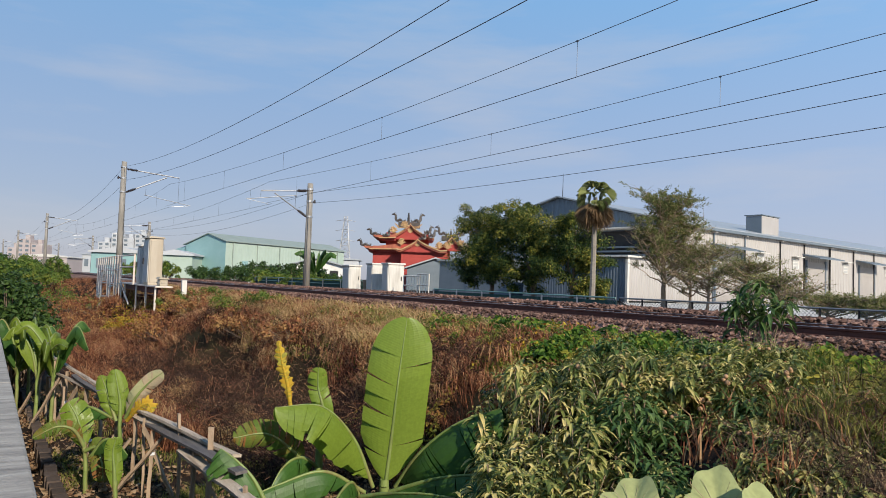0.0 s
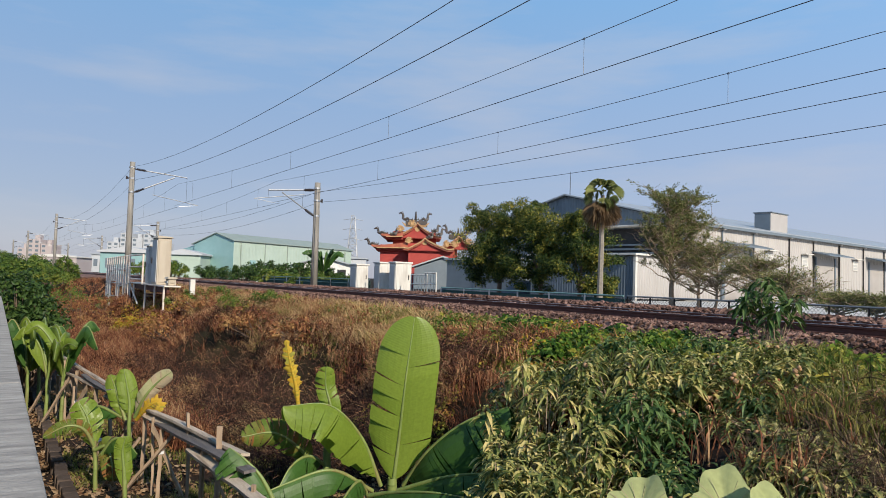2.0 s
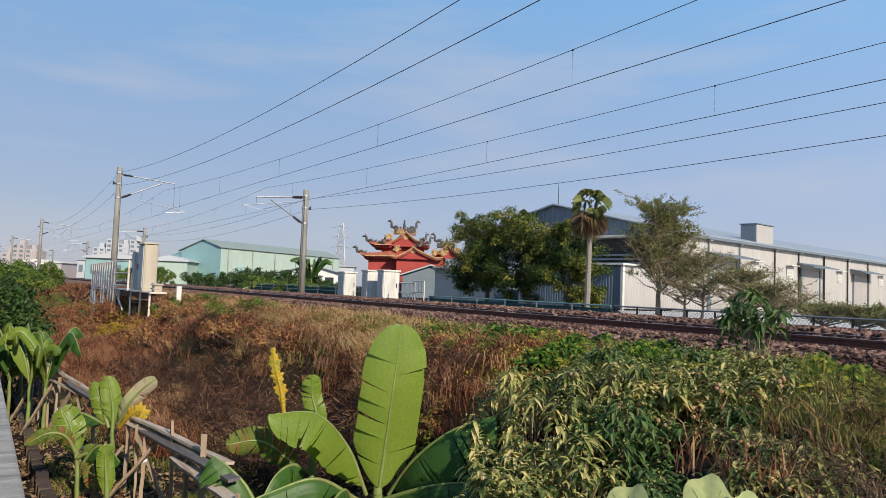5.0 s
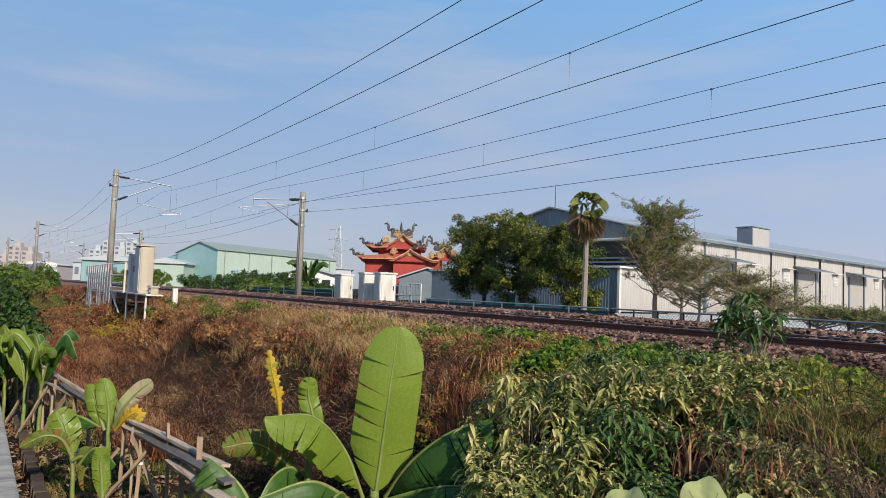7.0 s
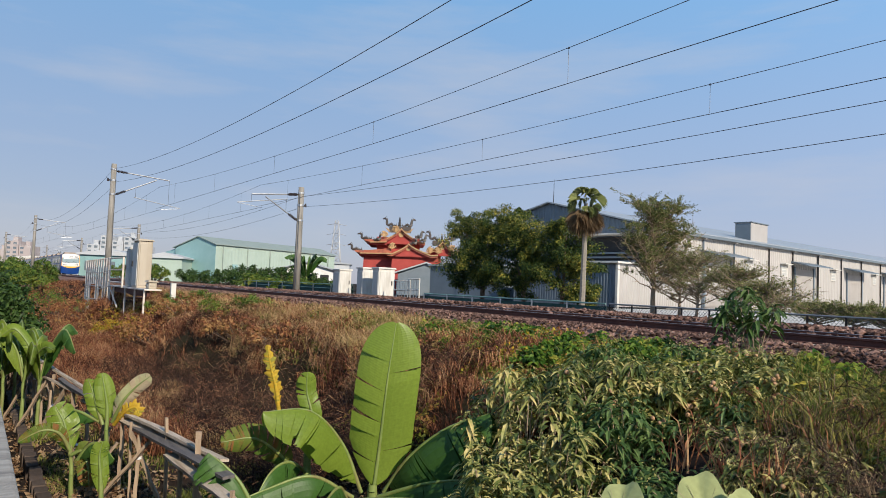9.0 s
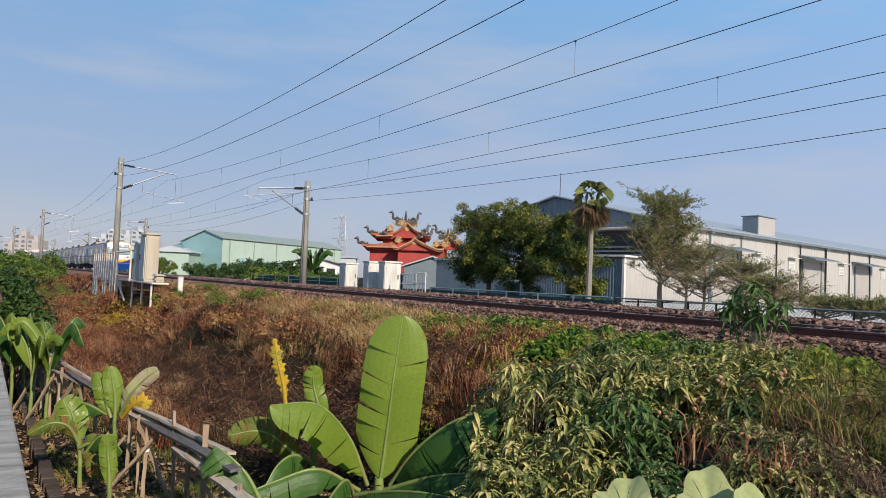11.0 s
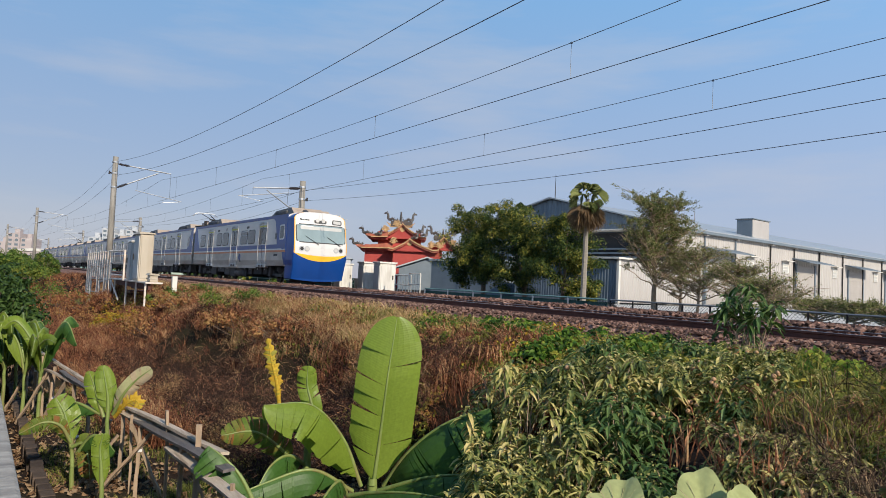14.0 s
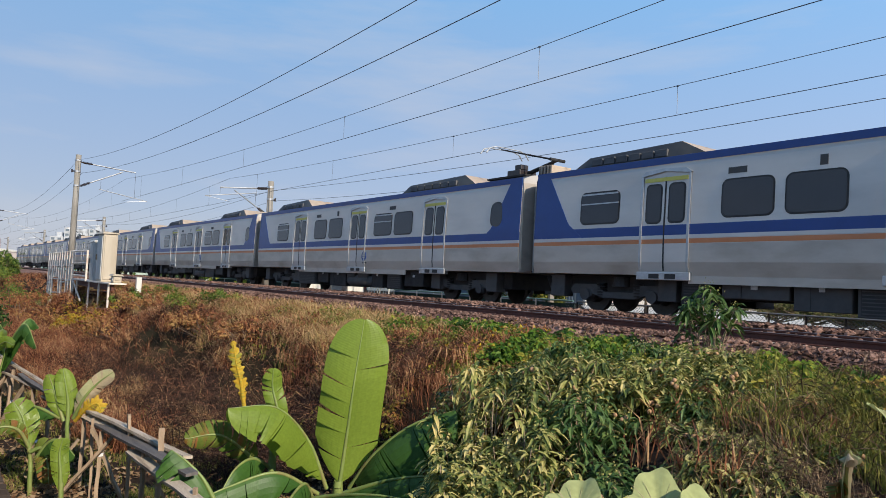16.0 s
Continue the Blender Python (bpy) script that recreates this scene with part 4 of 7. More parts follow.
# the last, yellow colour stands in for sunlit leaf tops, scattered over the crown
M["treeleaf"] = leafy("dense_tree_leaves", [(0.016, 0.034, 0.011), (0.04, 0.07, 0.016), (0.12, 0.14, 0.025), (0.34, 0.29, 0.05)], 0.45, 0.2, big=0.45)
M["darkleaf"] = leafy("dark_bush_leaves", [(0.02, 0.045, 0.015), (0.045, 0.085, 0.02), (0.08, 0.13, 0.03)], 0.45, 0.25)
M["lightleaf"] = leafy("bright_bush_leaves", [(0.05, 0.10, 0.02), (0.11, 0.17, 0.03), (0.20, 0.22, 0.04)], 0.5, 0.3, big=0.6)
M["featherleaf"] = leafy("sparse_olive_leaves", [(0.07, 0.10, 0.035), (0.16, 0.18, 0.06), (0.30, 0.28, 0.11)], 0.6, 0.3)
M["palmleaf"] = leafy("fan_palm_leaves", [(0.10, 0.13, 0.04), (0.18, 0.21, 0.07), (0.27, 0.27, 0.10)], 0.45, 0.25)
M["deadfrond"] = leafy("dead_palm_leaves", [(0.14, 0.09, 0.05), (0.22, 0.15, 0.085)], 0.8, 0.2)


M["darknet"] = surf("dark_green_shade_net", (0.025, 0.06, 0.055), (0.05, 0.10, 0.09), 6.0, 0.9, 0, 0.2)


def diamond_arrays(pos, way, side, length, width):
    n = len(pos)
    L, Wd = np.broadcast_to(length, n)[:, None], np.broadcast_to(width, n)[:, None]
    nor = np.cross(way, side)
    v = np.stack([pos, pos + way * L * .5 + side * Wd * .5 + nor * Wd * .15, pos + way * L, pos + way * L * .5 - side * Wd * .5 + nor * Wd * .15], 1).reshape(-1, 3)
    b = (np.arange(n) * 4)[:, None]
    return v, np.concatenate([b + np.array((0, 1, 2)), b + np.array((0, 2, 3))]).tolist()


def clump_leaves(centres, radii, per, size, seed, flat=0.8):
    """Leaves in the outer shells of many clumps."""
    rng = np.random.default_rng(seed)
    k = len(centres)
    which = np.repeat(np.arange(k), per)
    n = len(which)
    d = unit(rng.normal(size=(n, 3)))
    d[:, 2] = np.where(d[:, 2] < -0.5, -d[:, 2], d[:, 2])
    r = radii[which][:, None] * rng.uniform(0.45, 1.05, (n, 1))
    pos = centres[which] + d * r * np.array([1, 1, flat])
    nrm = unit(d + rng.normal(size=(n, 3)) * 0.45 + np.array([0, 0, 0.35]))
    way = unit(np.cross(nrm, rng.normal(size=(n, 3))) + np.array([0, 0, -0.3]))
    side = unit(np.cross(way, nrm))
    return diamond_arrays(pos, way, side, size * rng.uniform(0.6, 1.4, n), size * 0.55 * rng.uniform(0.7, 1.2, n))


def limb(bm, a, b, r0, r1, rng, k=4, wob=0.12):
    a, b = Vector(a), Vector(b)
    p = a
    L = (b - a).length
    for i in range(k):
        q = a.lerp(b, (i + 1) / k) + Vector((rng.uniform(-1, 1), rng.uniform(-1, 1), rng.uniform(-.5, .5))) * wob * L / k * (i < k - 1)
        add_rod(bm, p, q, r0 + (r1 - r0) * i / k, r0 + (r1 - r0) * (i + 1) / k, 7, False)
        p = q


def broad_tree(x, y, crowns, trunk_h, r, per, leaf, seed, label, material, z0=-0.5):
    """crowns: (dx, dy, z, radius) of the main masses."""
    rng = random.Random(seed)
    th = empty("tree", label, "tree", (x, y, z0))
    bm = bmesh.new()
    limb(bm, (0, 0, 0), (0.1, 0, trunk_h), r, r * 0.75, rng)
    cs, rs = [], []
    for dx, dy, z, rad in crowns:
        limb(bm, (0.1, 0, trunk_h * rng.uniform(0.75, 1.0)), (dx * 0.85, dy * 0.85, z - 0.2 * rad), r * 0.55, 0.03, rng, 5)
        for j in range(15):
            d = Vector((rng.gauss(0, 1), rng.gauss(0, 1), rng.gauss(0, 1))).normalized() * rad * rng.uniform(0.45, 1.0)
            cs.append((dx + d.x, dy + d.y, z + d.z * 0.85))
            rs.append(rad * rng.uniform(0.26, 0.46))
    part("trunk", bm, M["bark"], th)
    v, f = clump_leaves(np.array(cs), np.array(rs), per, leaf, seed)
    raw("crown", v, f, material, th)
    return th


# ---- trees before the factory ----
broad_tree(-37.5, 28.0, [(-1.7, 0, 3.4, 1.9), (-0.6, 0, 4.9, 1.75), (0.9, 0, 5.1, 1.6), (0.2, -0.8, 2.6, 2.1), (-2.6, 0.2, 2.2, 1.6), (1.9, -0.4, 3.6, 1.8), (-2.6, 0, 5.2, 1.3), (1.6, 0, 1.9, 1.5), (-1.2, -0.5, 1.5, 1.5)], 1.6, 0.17, 230, 0.14, 11, "broad dark green tree with sunlit yellow in its leaf colours behind the track", M["treeleaf"])
broad_tree(-32.6, 27.4, [(-1.2, 0, 3.5, 1.8), (0.4, 0, 4.1, 1.7), (-0.2, -0.6, 2.3, 2.0), (1.2, 0, 2.8, 1.7), (-2.4, 0, 4.8, 1.4), (-1.6, 0.2, 5.2, 1.1), (-0.6, 0, 1.3, 1.4), (-3.2, -0.5, 2.4, 1.6)], 1.5, 0.15, 230, 0.14, 12, "broad dark green tree beside the palm", M["treeleaf"])
broad_tree(-28.9, 27.0, [(-0.8, 0, 3.7, 1.6), (0.4, 0, 3.1, 1.7), (-0.2, -0.5, 2.0, 1.7), (1.3, 0, 1.9, 1.4), (0.3, 0, 4.2, 1.1), (-1.6, 0, 2.6, 1.5), (1.6, 0, 0.9, 1.0)], 1.3, 0.13, 230, 0.14, 13, "rounded olive green tree before the factory", M["treeleaf"])


def fan_palm(x, y, h, label):
    th = empty("palm_tree", label, "palm tree", (x, y, -0.6))
    bm = bmesh.new()
    rng = random.Random(3)
    limb(bm, (0, 0, 0), (0.08, 0, h), 0.15, 0.10, rng, 9, 0.02)
    part("trunk", bm, M["greybark"], th)
    v, f, dv, df = [], [], [], []

    def fan(vv, ff, d, size, droop):
        base = Vector((0.08, 0, h)) + d * 0.55
        u = d.orthogonal().normalized()
        w = d.cross(u)
        ax = (u * math.cos(rng.random() * 6) + w * math.sin(rng.random() * 6)).normalized()
        n0 = d.cross(ax).normalized()
        for k in range(17):
            a = radians(-64 + 128 * k / 16)
            q = d * math.cos(a) + ax * math.sin(a)
            s = (d * -math.sin(a) + ax * math.cos(a)) * 0.035
            L = size * (0.8 + 0.2 * math.cos(a))
            i = len(vv)
            tip = base + q * L + Vector((0, 0, -droop * L)) + n0 * rng.uniform(-.06, .06)
            mid = base + q * L * 0.6 + Vector((0, 0, -droop * L * 0.25))
            vv += [base[:], (mid + s)[:], tip[:], (mid - s)[:]]
            ff += [(i, i + 1, i + 2), (i, i + 2, i + 3)]
    for k in range(32):
        el = rng.uniform(-0.4, 1.4) if k < 24 else rng.uniform(1.1, 1.55)
        a = rng.random() * 6.283
        fan(v, f, Vector((math.cos(a) * math.cos(el), math.sin(a) * math.cos(el), math.sin(el))), rng.uniform(0.38, 0.58), 0.5)
    for k in range(24):
        el = rng.uniform(-1.5, -0.7)
        a = rng.random() * 6.283
        fan(dv, df, Vector((math.cos(a) * math.cos(el), math.sin(a) * math.cos(el), math.sin(el))), rng.uniform(0.6, 0.95), 0.4)
    raw("crown", v, f, M["palmleaf"], th)
    raw("dead_skirt", dv, df, M["deadfrond"], th, "hanging dead brown fronds")
    return th


fan_palm(-24.2, 23.9, 5.3, "tall fan palm with hanging dead brown fronds")


def feather_tree(x, y, h, spread_, n, seed, label, z0=-0.4, leaves=9000, bare=0.35, group="", lift=1.0, leaf=0.085):
    """Slender tree of tiered, thinly leaved twigs."""
    rng = random.Random(seed)
    nr = np.random.default_rng(seed)
    th = empty("tree", label, "tree", (x, y, z0), 0, group)
    bm = bmesh.new()
    limb(bm, (0, 0, 0), (0, 0, h * 0.95), 0.028 * h, 0.012, rng, 8, 0.12)
    tips = []
    for i in range(n):
        t = rng.uniform(0.25, 0.97)
        z = h * t
        a = rng.random() * 6.283
        L = spread_ * (1.1 - 0.85 * max(0, t - 0.25)) * rng.uniform(0.55, 1.05)
        rise = rng.uniform(0.55, 1.05) * lift
        e = Vector((math.cos(a) * L, math.sin(a) * L, z + L * rise))
        limb(bm, (0, 0, z), e, 0.025, 0.006, rng, 5, 0.25)
        for k in range(11):
            u = rng.uniform(0.25, 1)
            p = Vector((0, 0, z)).lerp(e, u)
            q = p + Vector((rng.gauss(0, .28), rng.gauss(0, .28), rng.uniform(0.0, .3))) * spread_ * 0.6
            add_rod(bm, p, q, 0.007, 0.003, 4, False)
            tips.append((p, q, t))
    part("trunk", bm, M["twigbark"], th, "brown trunk and bare twigs")
    keep = [s for s in tips if rng.random() < 0.25 + 0.9 * max(0, s[2] - bare)]
    sel = nr.integers(0, len(keep), leaves)
    u = nr.uniform(0.1, 1.05, leaves)[:, None]
    A, B = np.array([k[0][:] for k in keep])[sel], np.array([k[1][:] for k in keep])[sel]
    pos = A + (B - A) * u + nr.normal(0, 0.035, (leaves, 3))
    way = unit((B - A) + nr.normal(0, 0.35, (leaves, 3)))
    v, f = diamond_arrays(pos, way, unit(np.cross(way, nr.normal(size=(leaves, 3)))), leaf, leaf * 0.3)
    raw("crown", v, f, M["featherleaf"], th, "thin olive foliage")
    return th


feather_tree(-17.6, 21.0, 3.9, 1.75, 105, 21, "slender tree with tiered thin foliage beside the fence", leaves=26000, bare=0.42, leaf=0.095)
for i, (x, y, h, s) in enumerate(((-16.9, 21.6, 2.3, 1.5), (-15.9, 21.3, 2.2, 1.7), (-14.2, 21.0, 1.7, 1.7), (-12.9, 20.7, 1.25, 1.5), (-11.3, 20.6, 0.8, 1.1), (-10.2, 20.5, 0.75, 1.1), (-9.2, 20.4, 0.7, 1.0), (-8.2, 20.2, 0.7, 1.0), (-7.1, 20.0, 0.65, 1.0))):
    feather_tree(x, y, h, s, 44 if i < 4 else 30, 30 + i, "low bare-twigged young tree behind the wire fence", leaves=5200 if i < 4 else 4200, bare=0.05, group="young trees behind the fence", lift=0.5 if i < 4 else 0.35, leaf=0.075)


# ---- factory ----
def corrugated(bm, a, b, z0, z1f, pitch, depth, mi=0):
    """A ribbed sheet wall from a to b (plan points), top height from z1f(u)."""
    a, b = Vector((*a, 0)), Vector((*b, 0))
    L = (b - a).length
    d = (b - a) / L
    nrm = Vector((d.y, -d.x, 0))
    n = max(2, int(L / pitch))
    prev = None
    for i in range(n * 4 + 1):
        u = L * i / (n * 4)
        off = depth if i % 4 in (1, 2) else 0
        p = a + d * u + nrm * off
        cur = (bm.verts.new((p.x, p.y, z0)), bm.verts.new((p.x, p.y, z1f(u / L))))
        if prev:
            bm.faces.new((prev[0], cur[0], cur[1], prev[1])).material_index = mi
        prev = cur


FC, FT = (-36.4, 45.0), 7.3  # the factory's corner and turn


def factory():
    th = empty("factory", "white corrugated metal factory with shade-grey gable and shallow roof", "factory", (*FC, 0), FT)
    Wd, Ln, ev, pk = 24.0, 86.0, 5.62, 8.45
    part("foundation", box(-Wd, 0, 0, Ln, -1.0, -0.3), M["concrete"], th)
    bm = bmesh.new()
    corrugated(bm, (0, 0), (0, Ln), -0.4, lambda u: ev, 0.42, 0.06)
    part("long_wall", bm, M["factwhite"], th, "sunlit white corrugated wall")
    # gable: its shade is put into the blue-grey colour
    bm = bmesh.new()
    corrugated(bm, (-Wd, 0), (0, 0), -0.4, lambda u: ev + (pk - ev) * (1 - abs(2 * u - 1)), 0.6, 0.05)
    part("gable_wall", bm, M["factgrey"], th, "corrugated gable coloured blue-grey as shade")
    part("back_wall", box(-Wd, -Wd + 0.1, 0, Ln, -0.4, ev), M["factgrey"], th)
    part("end_wall", prism([(-Wd, -0.4), (0, -0.4), (0, ev), (-Wd / 2, pk), (-Wd, ev)], "y", Ln - 0.1, Ln), M["factgrey"], th)
    for s in (0, 1):
        x0, x1 = (-Wd / 2, 0.35) if s else (-Wd - 0.35, -Wd / 2)
        z0, z1 = (pk + 0.06, ev) if s else (ev, pk + 0.06)
        bm = prism([(x0, z0), (x1, z1), (x1, z1 + 0.12), (x0, z0 + 0.12)], "y", -0.4, Ln + 0.4)
        part("roof_slope", bm, M["factroof"], th, "grey metal roof")
    part("eaves_gutter", box(0.3, 0.52, -0.4, Ln, ev - 0.22, ev + 0.02, 0.02), M["factgrey"], th)
    part("eaves_gutter", box(-9.5, 0.4, -1.3, -0.1, ev - 0.30, ev - 0.18, 0.02), M["whitepaint"], th, "white awning edge")
    part("loading_opening", box(-9.4, -0.3, -0.14, -0.08, 3.0, ev - 0.4), M["black"], th)
    for k in range(3):
        part("opening_louvre", box(-9.0, -0.5, -0.5, -0.4, 3.1 + 0.35 * k, 3.25 + 0.35 * k), M["factgrey"], th)
    for k, y in enumerate((5.2, 10.4, 17.1, 22.2, 28.3, 34.5, 40.4, 46.6, 52.8, 59.0, 65.2, 71.4, 77.6)):
        part("downpipe", rod((0.14, y, -0.4), (0.14, y, ev - 0.25), 0.075, 0.075, 8), M["darkmetal"] if k > 1 else M["factgrey"], th)
        part("downpipe_head", box(0.05, 0.42, y - 0.16, y + 0.16, ev - 0.32, ev - 0.02, 0.02), M["factwhite"], th)
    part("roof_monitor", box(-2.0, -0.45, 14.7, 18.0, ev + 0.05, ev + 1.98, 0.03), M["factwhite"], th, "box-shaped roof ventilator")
    # the ventilator's shaded side, laid on as a grey plate
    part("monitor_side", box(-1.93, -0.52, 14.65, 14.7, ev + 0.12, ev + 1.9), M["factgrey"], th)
    part("monitor_cap", box(-2.1, -0.35, 14.6, 18.1, ev + 1.98, ev + 2.06), M["factgrey"], th)
    part("lightning_rod", rod((-1.0, 18.9, ev + 0.2), (-1.0, 18.9, ev + 2.0), 0.05, 0.03, 6), M["darkmetal"], th)
    part("lightning_rod", rod((-12.0, 0.4, pk), (-12.0, 0.4, pk + 2.3), 0.04, 0.015, 6), M["darkmetal"], th)
    for y0 in (5.6, 22.9, 36.3, 48.0, 60.0):
        sh = part("roller_door", box(0.02, 0.10, y0, y0 + 4.2, -0.3, 3.7), M["shutter"], th, "beige roller shutter")
        for k in range(12):
            part("slat", box(0.10, 0.125, y0 + 0.1, y0 + 4.1, -0.2 + k * 0.32, -0.05 + k * 0.32), M["shutter"], sh)
        part("canopy", prism([(0.05, 4.30), (1.7, 3.95), (1.7, 4.05), (0.05, 4.45)], "y", y0 - 0.9, y0 + 5.1), M["factgrey"], th, "grey door canopy")
        part("door_post", box(0.06, 0.18, y0 - 0.25, y0, -0.3, 3.9), M["factgrey"], th)
        part("door_post", box(0.06, 0.18, y0 + 4.2, y0 + 4.45, -0.3, 3.9), M["factgrey"], th)
    for y0 in (12.6, 19.8, 31.8, 44.0, 56.0):
        w = part("window", box(0.03, 0.12, y0, y0 + 1.3, 2.85, 3.9), M["whitepaint"], th)
        for k in range(3):
            part("pane", box(0.12, 0.13, y0 + 0.1, y0 + 1.1, 2.93 + 0.32 * k, 3.17 + 0.32 * k), M["greycab"], w)
        part("window_hood", box(0.05, 0.6, y0 - 0.2, y0 + 1.5, 4.0, 4.08), M["whitepaint"], th)
    return th


factory()


def annex():
    th = empty("shed", "low corrugated shed with a shade-grey front and a white sunlit end", "shed", (-35.0, 38.0, 0), FT)
    # front wall coloured grey for its shade, the sunlit end white
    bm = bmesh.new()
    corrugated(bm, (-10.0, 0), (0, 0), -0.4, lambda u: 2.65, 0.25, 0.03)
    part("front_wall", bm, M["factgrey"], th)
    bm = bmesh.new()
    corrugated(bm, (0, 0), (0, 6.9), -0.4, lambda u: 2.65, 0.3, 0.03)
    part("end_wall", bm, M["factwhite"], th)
    part("roof", box(-10.3, 0.3, -0.4, 6.95, 2.68, 2.82, 0.02), M["whitepaint"], th)
    part("corner_post", box(-0.1, 0.1, -0.12, 0.1, -0.5, 2.7), M["whitepaint"], th)
    return th


annex()


def low_house(x, y, turn, w, d, h, mat, label, ridge=0.0):
    th = empty("house", label, "house", (x, y, -0.5), turn)
    part("wall", prism([(0, 0), (w, 0), (w, h), (w / 2, h + ridge), (0, h)] if ridge else [(0, 0), (w, 0), (w, h), (0, h)], "y", 0, d), mat, th)
    if ridge:
        for a, b, p, q in ((-0.3, w / 2, h - 0.1, h + ridge + 0.08), (w / 2, w + 0.3, h + ridge + 0.08, h - 0.1)):
            part("roof", prism([(a, p), (b, q), (b, q + 0.15), (a, p + 0.15)], "y", -0.4, d + 0.4), M["factroof"], th)
    else:
        part("roof", box(-0.2, w + 0.2, -0.2, d + 0.2, h, h + 0.18), M["factroof"], th)
    part("door", box(w * 0.4, w * 0.4 + 0.9, -0.06, 0.0, 0, 2.0), M["factgrey"], th)
    part("window", box(w * 0.7, w * 0.7 + 1.0, -0.06, 0.0, 1.0, 1.9), M["black"], th)
    return th


low_house(-58.0, 37.0, 12, 9.0, 7.0, 3.0, M["factgrey"], "blue-grey metal shed beside the trees")
low_house(-66.0, 38.0, 60, 6.0, 6.0, 2.4, M["factgrey"], "low blue-grey building beside the temple", 1.0)


# ---- temple ----
def temple():
    th = empty("temple", "red temple with orange swallowtail roofs and dark roof ornaments", "temple", (-73.7, 42.1, 0), 60)
    rng = random.Random(8)

    def gable(u0, u1, ua, ze, za, y0, y1, face=True):
        n = 9
        left = [(ua + (u0 - ua) * t, za + (ze - za) * (t ** 0.75) + (0.35 * max(0, t - 0.8) / 0.2)) for t in [i / n for i in range(n + 1)]]
        right = [(ua + (u1 - ua) * t, za + (ze - za) * (t ** 0.75) + (0.35 * max(0, t - 0.8) / 0.2)) for t in [i / n for i in range(n + 1)]]
        top = left[::-1] + right[1:]
        low = [(u, z - 0.28) for u, z in top]
        rf = part("roof", prism(top + low[::-1], "y", y0 - 0.35, y1), M["orangetile"], th, "orange glazed tile roof")
        up = [(u, z + 0.06) for u, z in top]
        part("verge_trim", prism(up + [(u, z - 0.08) for u, z in top][::-1], "y", y0 - 0.5, y0 - 0.3), M["gildtrim"], rf, "ochre curved verge")
        for k in range(3, 2 * n - 2, 1):
            u, z = top[k]
            part("tile_rib", box(u - 0.06, u + 0.06, y0 - 0.3, y1, z, z + 0.09), M["orangetile"], rf)
        if face:
            part("gable_face", prism([p for p in low] , "y", y0, y0 + 0.15), M["redwall"], rf, "red gable")
            part("gable_medallion", rod((ua, y0 - 0.08, (ze + za) / 2 + 0.25), (ua, y0, (ze + za) / 2 + 0.25), 0.32, 0.32, 14), M["gildtrim"], rf)
        return rf

    def dragon(u, y, z, w, h, sg, mat):
        """A coiling body that rises to a raised head, with fins and a curled tail."""
        bm = bmesh.new()
        path = [(0.0, 0.35), (0.16, 0.16), (0.34, 0.22), (0.48, 0.42), (0.62, 0.30), (0.80, 0.22), (0.94, 0.45), (0.90, 0.72), (1.0, 0.95), (1.14, 1.0)]
        pts = [Vector((u + sg * w * (a - 0.55), y + 0.06 * math.sin(7 * a), z + h * b)) for a, b in path]
        for k in range(len(pts) - 1):
            r = 0.07 + 0.10 * math.sin(math.pi * (k + 0.5) / len(pts))
            add_rod(bm, pts[k], pts[k + 1], r, r * 0.95, 7)
            m = (pts[k] + pts[k + 1]) / 2
            add_rod(bm, m, m + Vector((-sg * 0.10, 0, 0.26)), 0.07, 0.012, 5)
        hd = pts[-1]
        add_rod(bm, hd, hd + Vector((sg * 0.22, 0, -0.10)), 0.13, 0.06, 7)
        for d in (-0.1, 0.1):
            add_rod(bm, hd, hd + Vector((-sg * 0.22, d, 0.24)), 0.04, 0.01, 5)
        return part("roof_ornament", bm, mat, th, "dark glazed dragon on the roof ridge")

    def spray(u, y, z, w, h, mat):
        bm = bmesh.new()
        for k in range(9):
            a = radians(20 + 140 * k / 8)
            e = Vector((u + 0.5 * w * math.cos(a), y + rng.uniform(-.1, .1), z + h * math.sin(a) * rng.uniform(0.7, 1)))
            add_rod(bm, (u, y, z), e, 0.10, 0.05, 5)
            add_rod(bm, e - Vector((0, 0, 0.05)), e + Vector((0, 0, 0.09)), 0.11, 0.04, 6)
        return part("roof_ornament", bm, mat, th, "carved ochre flower ornament")

    def pagoda(u, y, z, h):
        bm = bmesh.new()
        for k in range(4):
            add_rod(bm, (u, y, z + h * k / 4), (u, y, z + h * (k + 0.7) / 4), 0.20 - 0.035 * k, 0.18 - 0.035 * k, 8)
            add_rod(bm, (u, y, z + h * (k + 0.7) / 4), (u, y, z + h * (k + 1) / 4), 0.28 - 0.05 * k, 0.14 - 0.03 * k, 8)
        return part("roof_ornament", bm, M["darkorn"], th, "small pagoda on the ridge")
    part("hall", box(-3.9, 5.4, 0.8, 9, -0.5, 4.6), M["redwall"], th, "dark red hall walls")
    part("upper_hall", box(-2.4, 2.8, 1.4, 7, 4.5, 6.3), M["redwall"], th)
    part("porch", box(-0.5, 5.0, -0.6, 1.0, -0.5, 4.0), M["redwall"], th)
    part("plinth", box(-4.0, 2.0, 0.6, 0.8, -0.5, 2.0), M["whitewall"], th)
    gable(-2.4, 3.4, 0.5, 5.4, 7.3, 0.6, 7)
    gable(-1.1, 4.9, 1.4, 3.9, 5.4, -1.0, 6)
    gable(3.2, 8.0, 5.5, 4.2, 5.9, 0.2, 7)
